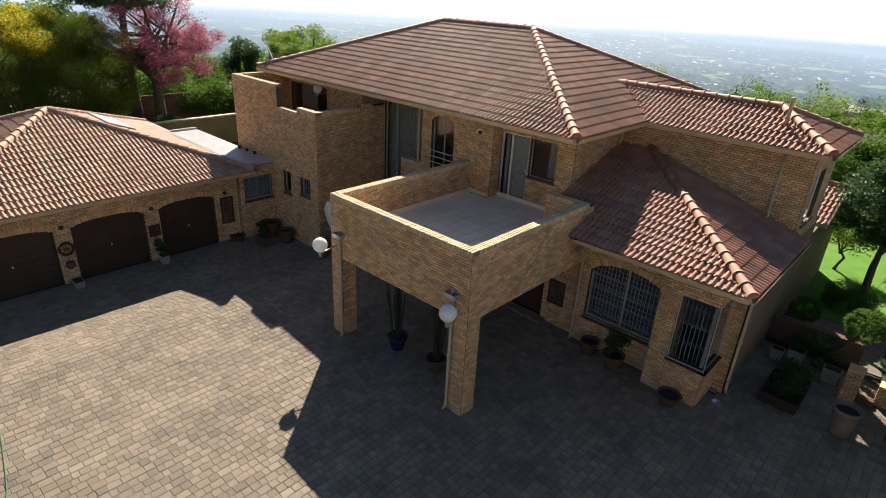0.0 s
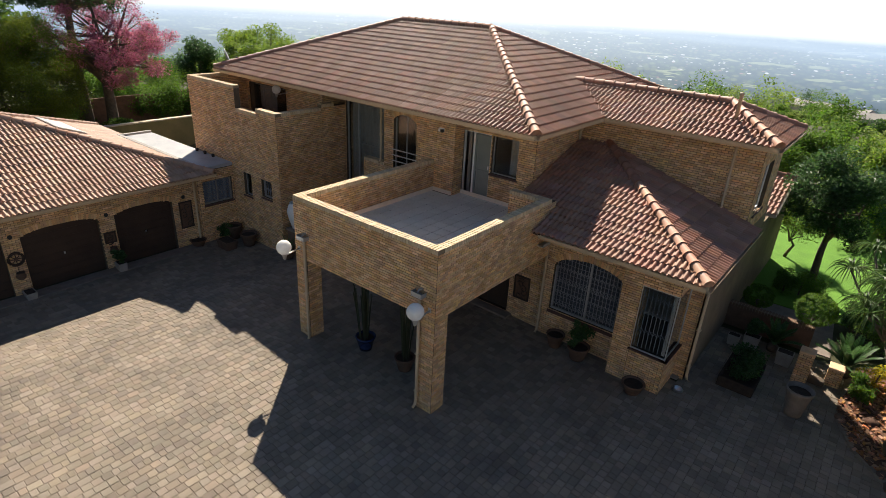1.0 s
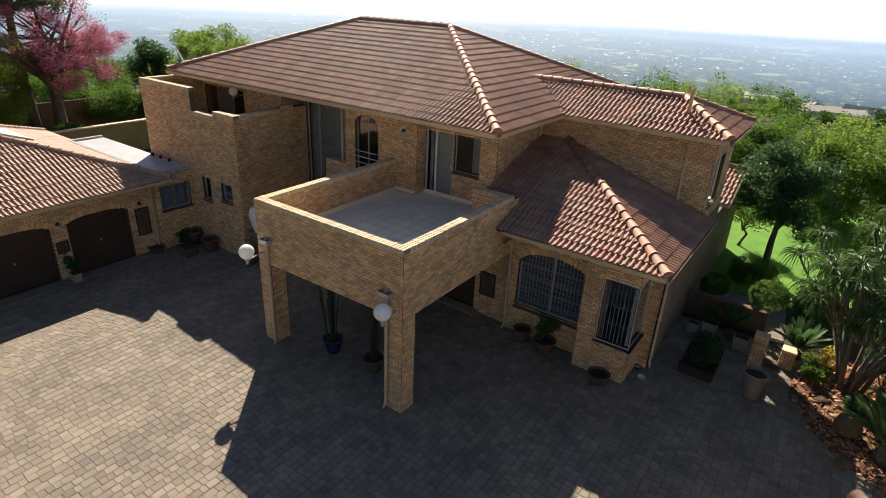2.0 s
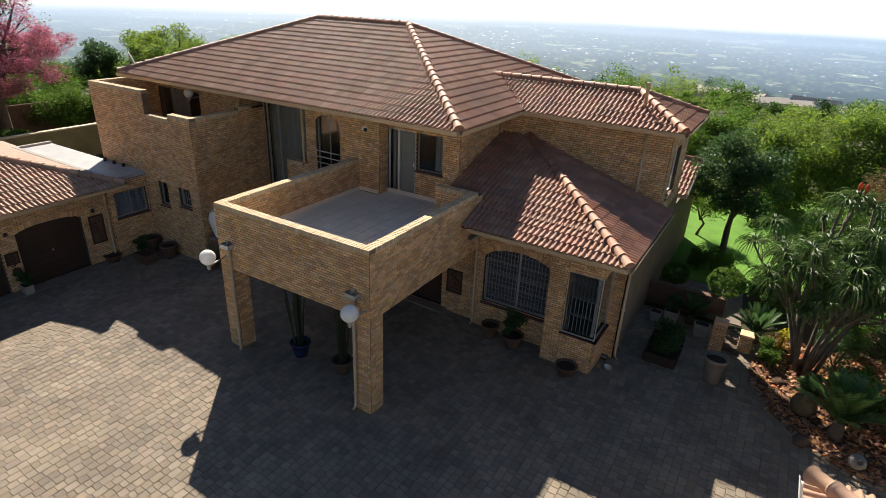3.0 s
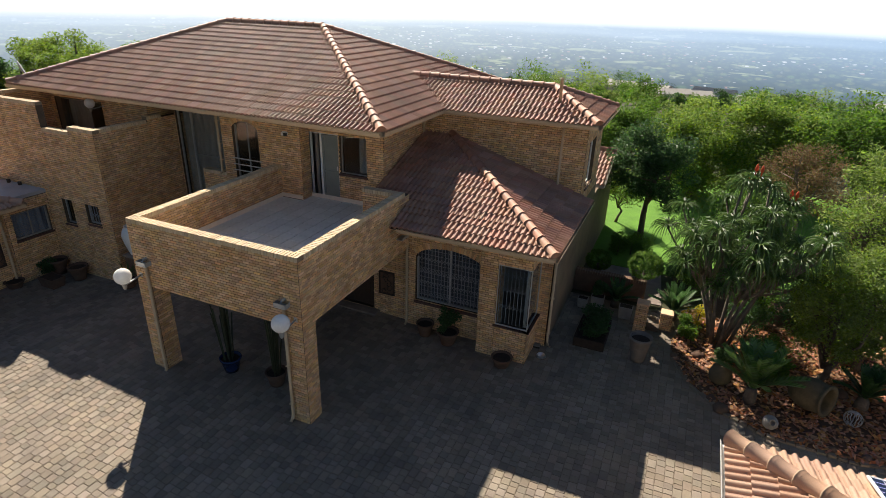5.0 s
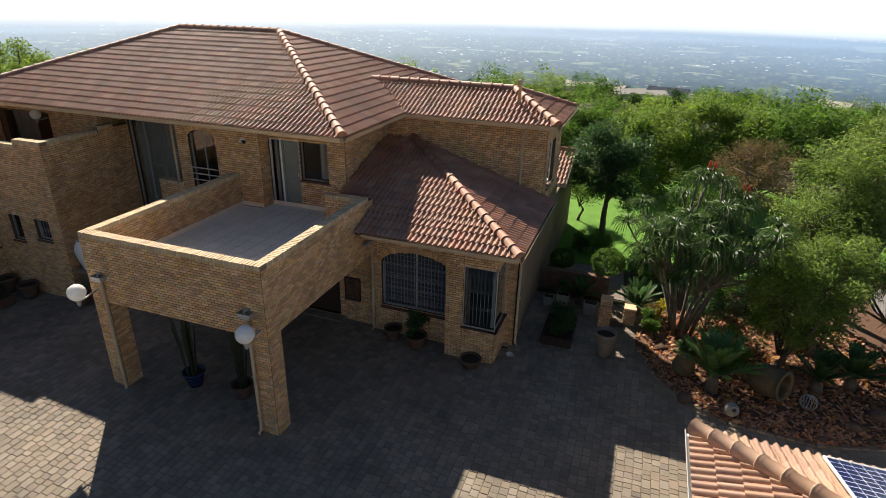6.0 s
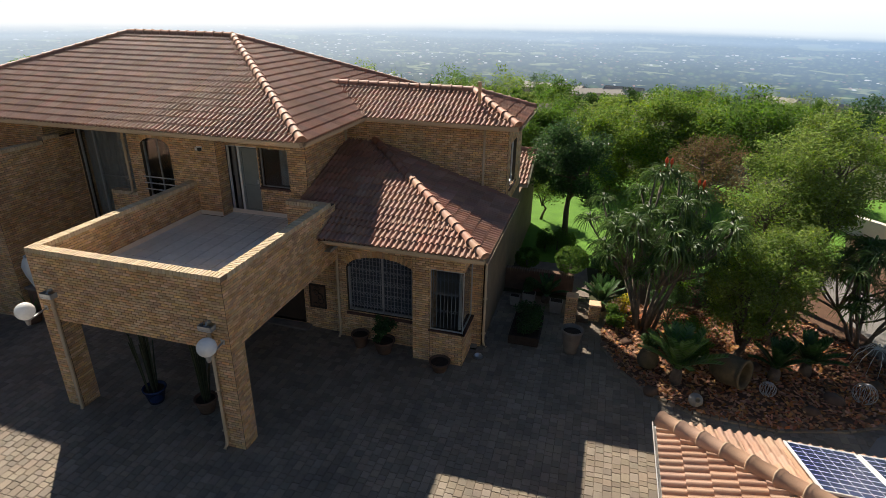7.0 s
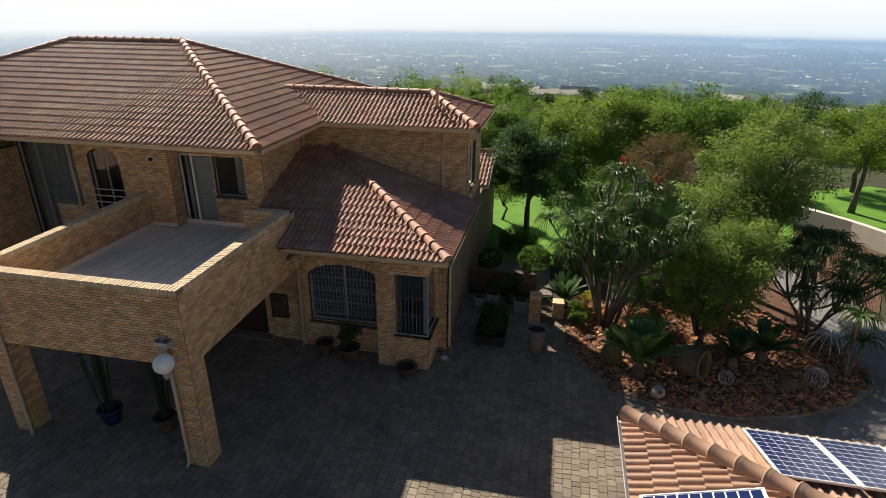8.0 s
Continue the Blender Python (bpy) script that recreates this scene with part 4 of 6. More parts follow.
# corner bay window
B0 = (2.95, 4.62)
bay_window = wall_part("window", house, B0, 0, [(0.0, 0.028, 0.02, 0.06, 1.05, 2.92), (0.925, 0.95, 0.0, 0.03, 1.05, 2.92), (0.028, 0.925, 0.02, 0.06, 1.05, 1.085), (0.028, 0.925, 0.02, 0.06, 2.885, 2.92)], M_STEEL, "glazed corner bay window with pale steel frames")
wall_part("mullion", bay_window, (3.9, 4.62), 90, [(0.03, 1.1, 0.02, 0.06, 1.05, 1.085), (0.03, 1.1, 0.02, 0.06, 2.885, 2.92), (1.1, 1.15, 0.02, 0.06, 1.05, 2.92)], M_STEEL)
for corner, heading, length in ((B0, 0, 0.92), ((3.9, 4.62), 90, 1.1)):
    ob = wall_part("pane", bay_window, corner, heading, [(0.03, length, 0.04, 0.046, 1.09, 2.88)], M_GLASS)
    ob.visible_shadow = False
gate_bars(bay_window, B0, 0, 0.06, 0.8, 1.1, 2.87, 0.1, 0.105, (0.3, 0.6, 0.85))
wall_part("blind", bay_window, B0, 0, [(0.8, 0.88, 0.12, 0.16, 1.1, 2.86)], M_CURTAIN, "grey gathered curtain")
wall_part("sill", bay_window, B0, 0, [(-0.03, 1.0, -0.07, 0.12, 1.02, 1.05)], M_SILL, "dark red tiled sill")
wall_part("sill", bay_window, (3.9, 4.62), 90, [(-0.07, 1.15, -0.07, 0.1, 1.02, 1.05)], M_SILL)

# balcony door, its leaf standing open, and the window beside it
D0 = (-3.93, 5.94)
door = wall_part("door_frame", house, D0, 0, [(0.0, 0.03, 0.05, 0.13, DECK, 5.45), (1.03, 1.07, 0.05, 0.13, DECK, 5.45), (0.03, 1.03, 0.05, 0.13, 5.41, 5.45), (0.36, 0.43, 0.05, 0.13, DECK, 5.41)], M_WHITE, "balcony doorway with a white frame")
leaf = wall_part("door_leaf", door, D0, 0, [(0.44, 0.5, 0.06, 0.1, DECK + 0.02, 5.39), (0.96, 1.02, 0.06, 0.1, DECK + 0.02, 5.39), (0.5, 0.96, 0.06, 0.1, DECK + 0.02, DECK + 0.14), (0.5, 0.96, 0.06, 0.1, DECK + 0.85, DECK + 0.92), (0.5, 0.96, 0.06, 0.1, 5.29, 5.39), (0.5, 0.96, 0.08, 0.095, DECK + 0.14, 5.29)], M_DOOR_PALE, "pale grey glazed door leaf")
wall_part("handle", leaf, D0, 0, [(0.975, 1.0, 0.03, 0.06, DECK + 0.98, DECK + 1.1)], M_ALU, "metal handle")
window(house, D0, 0, 1.13, 2.08, 4.25, 5.47, 1, 1, 0.08, thick=0.03)
# arched window behind its rail
S0 = (-7.06, 5.49)
w = window(house, S0, 0, 0.46, 1.5, 3.42, 5.58, 2, 1, 0.1, False, M_FRAME, label="arched window with a low steel rail")
for z in (3.95, 4.15, 4.35):
    wall_part("rail", w, S0, 0, [(0.4, 1.56, -0.03, -0.005, z - 0.015, z + 0.015)], M_STEEL)
arch_ring(w, S0, 0, (0.46, 1.5, 3.42, 5.6, 0.3))
# tall stairwell glazing
R0 = (-9.87, 6.22)
w = window(house, R0, 0, 0.04, 2.76, 0.3, 5.72, 1, 1, 0.08, False, M_STEEL, 0.05, label="tall stairwell glazing in steel frames")
wall_part("mullion", w, R0, 0, [(0.64, 0.69, 0.07, 0.14, 0.35, 5.67)], M_STEEL)
wall_part("transom", w, R0, 0, [(0.69, 2.71, 0.085, 0.13, 3.93, 3.97)], M_FRAME)
brick_wall(house, (-8.2, 5.6), 0, 1.14, 0.0, 3.62, 0.25, name="low_wall")
coping(house, (-8.2, 5.6), 0, 1.14, 3.62, 0.25)
def curtain(parent, corner, heading, u0, u1, z0, z1, back, seed, material=None):
    """A hanging curtain with folds."""
    c, s = math.cos(radians(heading)), math.sin(radians(heading))
    V, F, n = [], [], int((u1 - u0) / 0.03)
    for i in range(n + 1):
        u = u0 + (u1 - u0) * i / n
        d = back + 0.025 * math.sin(i * 0.9 + seed) + 0.012 * math.sin(i * 0.37)
        V += [(corner[0] + c * u - s * d, corner[1] + s * u + c * d, z) for z in (z0, z1)]
    F = [(2 * i, 2 * i + 2, 2 * i + 3, 2 * i + 1) for i in range(n)]
    link_mesh("curtain", V, F, material or M_CURTAIN, parent, "grey gathered curtain", True)


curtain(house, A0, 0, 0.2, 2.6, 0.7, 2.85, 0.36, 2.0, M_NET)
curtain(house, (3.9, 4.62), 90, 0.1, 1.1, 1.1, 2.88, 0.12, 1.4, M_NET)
curtain(house, (-15.25, 5.49), 0, 0.3, 1.6, 3.32, 5.5, 0.3, 0.7)
# curtain added to grey the stairwell glass in place of its reflections
curtain(house, R0, 0, 0.08, 2.7, 0.4, 5.65, 0.3, 0.3)
curtain(house, D0, 0, 1.6, 1.9, 4.25, 5.45, 0.35, 1.0)
# terrace doors, small tower windows, wing window
window(house, (-15.25, 5.49), 0, 0.2, 2.7, 3.3, 5.55, 3, 1, 0.1, False, M_FRAME)
window(tower, (TW1, TY), 0, 0.13, 0.62, 1.86, 2.75, 1, 1, 0.1)
w = window(tower, (TW2, TY), 0, 0.03, 0.62, 2.05, 2.73, 1, 1, 0.1)
gate_bars(w, (TW2, TY), 0, 0.08, 0.57, 2.09, 2.69, 0.05, 0.12, (0.5,))
window(house, (4.2, 8.75), 90, 0.5, 1.7, 3.9, 5.4, 2, 1, 0.1, True, M_WHITE)
# front door in the porch and the carved panel beside it
P0 = (-7.06, 5.3)
fd = wall_part("front_door", house, P0, 0, [(4.1, 4.16, 0.08, 0.15, 0.12, 2.2), (5.69, 5.75, 0.08, 0.15, 0.12, 2.2), (4.16, 5.69, 0.08, 0.15, 2.14, 2.2)], M_DOOR, "dark timber double front door")
for u in (4.17, 4.93):
    lf = wall_part("door_leaf", fd, P0, 0, [(u, u + 0.75, 0.1, 0.14, 0.13, 2.13)], M_DOOR)
    for z in (0.3, 1.2):
        wall_part("panel", lf, P0, 0, [(u + 0.12, u + 0.63, 0.085, 0.1, z, z + 0.75)], M_DOOR)
wall_part("doorstep", fd, P0, 0, [(3.9, 5.95, -0.35, 0.2, 0.0, 0.12)], M_CEMENT_OLD, "pale tiled doorstep")


def carved_panel(corner, heading, u, z, w, h, seed):
    """A dark carved panel in a frame with raised scrolls."""
    t = thing("carved_panel", "dark carved wooden wall panel with raised scrolls", "wall panel", group="carved panels")
    wall_part("frame", t, corner, heading, [(u, u + 0.05, -0.045, 0, z, z + h), (u + w - 0.05, u + w, -0.045, 0, z, z + h), (u + 0.05, u + w - 0.05, -0.045, 0, z, z + 0.05), (u + 0.05, u + w - 0.05, -0.045, 0, z + h - 0.05, z + h)], M_DOOR)
    wall_part("backing", t, corner, heading, [(u + 0.05, u + w - 0.05, -0.02, 0, z + 0.05, z + h - 0.05)], M_POT)
    rnd = random.Random(seed)
    c, s = math.cos(radians(heading)), math.sin(radians(heading))
    for k in range(5):
        V, F = [], []
        u1, z1 = u + w * rnd.uniform(0.3, 0.7), z + h * (0.15 + 0.16 * k)
        pts = []
        for i in range(12):
            a, r = i * 0.55 + k, 0.03 + 0.009 * i
            uu, zz = min(u + w - 0.07, max(u + 0.07, u1 + r * math.cos(a))), z1 + r * math.sin(a)
            pts.append((corner[0] + c * uu + s * 0.03, corner[1] + s * uu - c * 0.03, zz))
        tube(V, F, pts, [0.018] * 12, 6)
        link_mesh("scroll", V, F, M_DOOR, t, smooth=True)
    return t


carved_panel(P0, 0, 5.95, 0.75, 0.55, 0.8, 1)
carved_panel((GX, G0), 90, 9.55, 0.75, 0.5, 1.05, 2)
# skirting round the balcony deck and its floor tiles
for corner, heading, length in (((WX + 0.22, 5.48), -90, 5.26), ((-4.75, 5.47), 0, 0.8), ((-3.92, 5.93), 0, 2.4)):
    wall_part("skirting", balcony, corner, heading, [(0.0, length, -0.022, -0.008, DECK, DECK + 0.13)] if heading == 0 else [(0.0, length, 0.014, 0.03, DECK, DECK + 0.13)], M_SKIRT)
V, F = [], []
add_box(V, F, -0.191, -0.191, -0.02, 0.191, 0.191, 0.0)
V = [(x * (0.985 if z == 0 else 1), y * (0.985 if z == 0 else 1), z) for x, y, z in V]
floor_tile = bpy.data.meshes.new("floor_tile")
floor_tile.from_pydata(V, [], F[1:])
floor_tile.materials.append(M_FLOOR)
V, F = [], []
add_box(V, F, WX + 0.22, 0.22, DECK - 0.03, -0.22, 6.1, DECK - 0.012)
link_mesh("grout", V, F, M_MORTAR, balcony)
for i in range(12):
    for k in range(15):
        x, y = WX + 0.42 + 0.4 * i, 0.42 + 0.4 * k
        if y > 5.4 and not (-3.9 < x < -1.3):
            continue
        if x > -0.3 or y > 6.3:
            continue
        ob = new("floor_tile", floor_tile)
        ob.location, ob.parent = (x, y, DECK), balcony


# ---- rainwater goods and lamps ----
def downpipe(x, y, z0, z1, head=True, group="downpipes", r=0.04, shoe=(0, -0.12)):
    t = thing("downpipe", "cream-painted round downpipe fixed to the brickwork", "downpipe", (x, y, z0), group)
    V, F = [], []
    tube(V, F, [(shoe[0], shoe[1], 0.06), (shoe[0] * 0.3, shoe[1] * 0.3, 0.12), (0, 0, 0.22), (0, 0, z1 - z0)], [r] * 4, 12)
    link_mesh("pipe", V, F, M_GUTTER, t, smooth=True)
    for z in (0.5, 0.5 * (z1 - z0), z1 - z0 - 0.3):
        part("bracket", boxed(-r - 0.02, -r - 0.008, z, r + 0.02, r + 0.012, z + 0.03, 0.004), M_GUTTER, t)
    if head:
        part("hopper", boxed(-0.16, -0.13, z1 - z0, 0.16, 0.05, z1 - z0 + 0.04, 0.008), M_STEEL, t, "grey metal rainwater tray")
        for a, b in ((-0.16, -0.15), (0.15, 0.16)):
            part("hopper_side", boxed(a, -0.13, z1 - z0 + 0.04, b, 0.05, z1 - z0 + 0.12, 0.003), M_STEEL, t)
        part("hopper_front", boxed(-0.15, -0.13, z1 - z0 + 0.04, 0.15, -0.12, z1 - z0 + 0.12, 0.003), M_STEEL, t)
        V, F = [], []
        tube(V, F, [(0.02, 0.06, z1 - z0 + 0.16), (0.0, -0.02, z1 - z0 + 0.15), (-0.02, -0.06, z1 - z0 + 0.1)], [0.035] * 3, 10)
        link_mesh("spout", V, F, M_STEEL, t, smooth=True)
    return t


downpipe(-0.43, -0.06, 0.0, 3.15)
downpipe(-4.52, -0.06, 0.0, 3.25)
downpipe(-0.02, 5.06, 0.0, 3.25, False)
downpipe(3.45, 8.69, 4.0, 5.95, False)
downpipe(-1.18, 8.55, 5.1, 5.95, False, shoe=(0.05, 0))
downpipe(-7.15, 5.42, 3.7, 5.8, False)
downpipe(GX + 0.07, 1.45, 0.0, 2.6, False, shoe=(0.1, 0))
downpipe(4.28, 5.7, 0.0, 3.3, False, shoe=(0.1, 0))
sp = thing("rain_spout", "grey metal rainwater spout on the balcony wall", "rain spout", (0.1, 4.5, 3.15))
part("tray", boxed(-0.09, -0.2, 0, 0.12, 0.2, 0.02, 0.005), M_STEEL, sp)
part("lip", boxed(0.1, -0.2, 0.02, 0.12, 0.2, 0.09, 0.005), M_STEEL, sp)


def wall_lamp(x, y, z, heading):
    """An opal globe on a steel arm; the wall plate is at the origin, the arm runs to -y."""
    t = thing("wall_lamp", "white opal globe lamp on a steel wall arm", "wall lamp", (x, y, z), "globe lamps")
    t.rotation_euler.z = radians(heading)
    part("plate", boxed(-0.05, -0.02, -0.06, 0.05, -0.006, 0.06), M_STEEL, t)
    V, F = [], []
    tube(V, F, [(0, -0.01, 0), (0, -0.5, -0.08), (0, -0.53, -0.08)], [0.022] * 3, 10)
    link_mesh("arm", V, F, M_STEEL, t, smooth=True)
    part("cap", turned([(0.03, -0.18), (0.045, -0.15), (0.06, -0.05), (0.085, -0.03), (0.085, 0.0)], 16, (0, -0.5, 0)), M_STEEL, t, smooth=True)
    n = 16
    part("globe", turned([(max(0.004, 0.2 * math.sin(math.pi * i / n)), 0.17 - 0.2 * math.cos(math.pi * i / n)) for i in range(n + 1)], 28, (0, -0.5, 0)), M_OPAL, t, smooth=True)
    return t


wall_lamp(-0.16, 0.0, 2.86, 0)
wall_lamp(-4.8, 0.0, 2.9, 0)
wall_lamp(-12.45, 5.48, 5.45, -20).scale = (0.85, 0.85, 0.85)
sl = thing("wall_light", "small black and white floodlight under the eave", "wall light", (-4.45, 5.47, 5.42))
part("mount", boxed(-0.1, -0.04, -0.05, 0.1, -0.006, 0.05), M_WHITE, sl)
part("lamp_head", turned([(0.03, 0), (0.06, 0.03), (0.06, 0.09), (0.02, 0.1)], 14, (0.06, -0.09, -0.08)), M_BLACK, sl, smooth=True)
part("sensor", boxed(-0.1, -0.1, -0.07, -0.03, -0.04, 0.02), M_WHITE, sl)

# satellite dish on its pole
dish = thing("satellite_dish", "grey satellite dish on a steel pole", "satellite dish", (-15.42, 4.75, 5.95))
V, F = [], []
tube(V, F, [(0, 0, -0.01), (0, 0, 0.55)], [0.025, 0.025], 8)
link_mesh("pole", V, F, M_BLACK, dish)
b_ = turned([(0.02, 0.0), (0.15, 0.012), (0.28, 0.045), (0.36, 0.085), (0.37, 0.1), (0.35, 0.095), (0.27, 0.06), (0.14, 0.028), (0.01, 0.015)], 24)
bmesh.ops.transform(b_, matrix=Matrix.Translation((0, 0, 0.62)) @ Vector((0.5, 0.8, 0.35)).to_track_quat("Z", "Y").to_matrix().to_4x4() @ Matrix.Scale(0.8, 4), verts=b_.verts)
part("reflector", b_, M_STEEL, dish, smooth=True)
V, F = [], []
tube(V, F, [(0.0, 0.0, 0.4), (0.22, 0.36, 0.55)], [0.012, 0.012], 6)
link_mesh("feed_arm", V, F, M_STEEL, dish)
part("feed_horn", boxed(0.18, 0.32, 0.53, 0.26, 0.4, 0.61), M_BLACK, dish)
# flue on the wing roof
vent = thing("vent_pipe", "cream vent pipe through the wing roof", "vent pipe", (3.15, 9.1, 6.45))
part("pipe", turned([(0.05, 0.0), (0.05, 0.75), (0.06, 0.76), (0.06, 0.82), (0.02, 0.83)], 14), M_GUTTER, vent, smooth=True)

# ---- garage doors and ornaments ----
for k, (a, b) in enumerate(GDOORS):
    d = wall_part("garage_door", garage, (GX, G0), 90, [(a, b, 0.16, 0.2, 0.0, 2.05)], M_DOOR, "dark-stained timber sectional garage door")
    for j in range(8):
        z = 0.02 + 0.255 * j
        wall_part("slat", d, (GX, G0), 90, [(a + 0.01, b - 0.01, 0.145, 0.16, z, z + 0.245)], M_DOOR)
    wall_part("handle", d, (GX, G0), 90, [((a + b) / 2 - 0.02, (a + b) / 2 + 0.02, 0.11, 0.145, 0.95, 1.02)], M_ALU)
# a paler apron of paving before the doors is part of the yard
V, F = [], []
at_wall(V, F, (GX, G0), 90, 0.2, 10.0, -0.5, -0.01, -0.01, 0.03)
link_mesh("threshold", V, F, M_CEMENT_OLD, gwall)
def wreath(u, z):
    t = thing("wheel_ornament", "round dark iron wheel ornament on the garage pier", "wall ornament", (GX + 0.05, G0 + u, z), "garage ornaments")
    V, F = [], []
    tube(V, F, [(0, 0.2 * math.cos(a), 0.2 * math.sin(a)) for a in [math.tau * i / 20 for i in range(21)]], [0.045] * 21, 8)
    link_mesh("rim", V, F, M_DOOR, t, smooth=True)
    for i in range(4):
        V, F = [], []
        a = math.pi * i / 4
        tube(V, F, [(0, 0.19 * math.cos(a), 0.19 * math.sin(a)), (0, -0.19 * math.cos(a), -0.19 * math.sin(a))], [0.012, 0.012], 6)
        link_mesh("spoke", V, F, M_DOOR, t)
    b = turned([(0.05, 0), (0.06, 0.03), (0.02, 0.05)], 14)
    bmesh.ops.transform(b, matrix=pose(-0.02, 0, 0, 0, 90, 0), verts=b.verts)
    part("hub", b, M_POT, t, smooth=True)


def wall_pot(u, z):
    t = thing("wall_pot", "dark clay half-pot hung on the garage pier", "wall pot", (GX + 0.14, G0 + u, z), "garage ornaments")
    part("pot", turned([(0.05, -0.02), (0.11, 0.03), (0.14, 0.11), (0.1, 0.2), (0.12, 0.22), (0.10, 0.21), (0.08, 0.12)], 18), M_POT, t, smooth=True)
    V, F = [], []
    tube(V, F, [(-0.1, 0, 0.2), (-0.12, 0, 0.4)], [0.01, 0.01], 6)
    link_mesh("hook", V, F, M_DOOR, t)


wreath(4.3, 1.25)
wall_pot(4.3, 0.6)
wall_pot(7.05, 0.6)
carved_panel((GX, G0), 90, 6.86, 0.95, 0.38, 0.4, 4)
for u in (4.3, 7.05, 9.75):
    t = thing("bulkhead_light", "small round black bulkhead light", "wall light", (GX + 0.02, G0 + u, 1.98), "bulkhead lights")
    b = turned([(0.06, 0.0), (0.07, 0.02), (0.05, 0.06), (0.02, 0.07)], 16)
    bmesh.ops.transform(b, matrix=pose(0, 0, 0, 0, 90, 0), verts=b.verts)
    part("body", b, M_BLACK, t, smooth=True)
# solar water panel on the garage roof
sol = thing("solar_water_panel", "long white-framed solar panel on the garage roof", "solar panel", (-18.1, -0.95, 3.93))
sol.rotation_euler = Euler((-math.atan(GP), 0, radians(0)))
part("frame", boxed(-1.2, -0.5, 0.06, 1.2, 0.5, 0.14, 0.01), M_FRAME, sol)
part("glazing", boxed(-1.12, -0.43, 0.142, 1.12, 0.43, 0.15, 0), M_STEEL, sol, "pale reflecting glazing")
for x in (-1.0, 1.0):
    part("foot", boxed(x - 0.03, -0.4, -0.02, x + 0.03, 0.4, 0.06, 0.005), M_ALU, sol)

# ---- flat-roofed scullery between garage and terrace block ----
M_SILVER = surface("silver_roof_paint", (0.50, 0.49, 0.47), (0.37, 0.38, 0.39), 1.2, 0.45, spots=0.7, spot=(0.22, 0.24, 0.27))
shed = thing("scullery", "low brick outbuilding with a flat concrete roof", "outbuilding")
SX = -12.92
sw = wall_body("wall", shed, (SX, 1.55), 90, 1.49, 0.0, 2.84, 0.22, [(0.2, 1.4, 1.5, 2.42, 0)])
brick_face(sw, (SX, 1.55), 90, 1.49, 0.0, 2.84, [(0.2, 1.4, 1.5, 2.42, 0)], 120)
brick_face(sw, (-13.12, 1.55), 0, 0.2, 0.0, 2.84)
window(shed, (SX, 1.55), 90, 0.2, 1.4, 1.5, 2.42, 2, 1, 0.08)
# folded sheet added behind the panes; its blue imitates the reflected sky
curtain(shed, (SX, 1.55), 90, 0.22, 1.38, 1.52, 2.4, 0.19, 0.4, M_SKY_REFLECT)
part("roof_slab", boxed(-19.5, 1.75, 2.86, SX + 0.03, 3.04, 2.98, 0.01), M_SILVER, shed, "stained whitewashed flat concrete roof")
part("upstand", boxed(-19.5, 1.6, 2.98, SX - 0.02, 1.76, 3.06, 0.01), M_CONCRETE, shed)
part("upstand", boxed(-19.5, 1.76, 2.98, -19.35, 3.04, 3.06, 0.01), M_CONCRETE, shed)
for i in range(3):
    part("overflow", turned([(0.05, 0), (0.06, 0.02), (0.06, 0.12), (0.03, 0.13)], 12, (-15.2 + 0.6 * i, 2.9, 2.98)), M_DOOR, shed, smooth=True)
# coloured dark blue to make the window before it read dark
part("rear_wall", boxed(-19.4, 1.7, 0, SX - 0.25, 3.0, 2.86, 0), M_NET, shed)


# ---- plants ----
def leaves(centres, count, size, spread, rnd, flat=0.5, slim=0.45):
    """Many small folded leaves round clump centres: (x, y, z, radius) each. Returns vertices and faces."""
    g = np.random.default_rng(rnd)
    c = np.array(centres)
    k = g.integers(0, len(c), count)
    d = g.normal(size=(count, 3))
    d /= np.linalg.norm(d, axis=1)[:, None]
    r = c[k, 3] * spread * g.random(count) ** 0.45
    p = c[k, :3] + d * r[:, None] * np.array((1, 1, 0.8))
    a = g.normal(size=(count, 3)) * np.array((1, 1, 0.6)) + 0.5 * d
    a /= np.linalg.norm(a, axis=1)[:, None]
    up = g.normal(size=(count, 3)) * flat + np.array((0, 0, 1.0)) + 0.4 * d
    b = np.cross(a, up)
    b /= np.linalg.norm(b, axis=1)[:, None] + 1e-9
    n = np.cross(b, a)
    s = size * (0.6 + 0.8 * g.random(count))[:, None]
    tip, side, drop = a * s, b * s * slim, n * s * 0.16
    V = np.stack([p - tip * 0.5, p + side * 0.5 + drop, p + tip * 0.5, p - side * 0.5 + drop], 1).reshape(-1, 3)
    i = np.arange(count)[:, None] * 4
    F = np.concatenate([i + np.array((0, 1, 2)), i + np.array((0, 2, 3))]).tolist()
    return V, F


def mesh_np(name, V, F, material, parent=None, label="", kind=""):
    me = bpy.data.meshes.new(name)
    me.from_pydata(V.tolist() if hasattr(V, "tolist") else V, [], F)
    me.materials.append(material)
    ob = new(name, me)
    if parent:
        ob.parent = parent
    return tagged(ob, label, kind=kind)


def clumps(rx, ry, rz, z, n, size, rnd, hollow=0.55):
    g = random.Random(rnd)
    out = []
    while len(out) < n:
        v = Vector((g.gauss(0, 1), g.gauss(0, 1), g.gauss(0, 1))).normalized() * (hollow + (1 - hollow) * g.random())
        if v.z < -0.75:
            continue
        f = 0.85 + 0.35 * noise.noise(v * 1.7 + Vector((rnd, 0, 0)))
        out.append((v.x * rx * f, v.y * ry * f, z + v.z * rz * f, size * g.uniform(0.7, 1.3)))
    return out


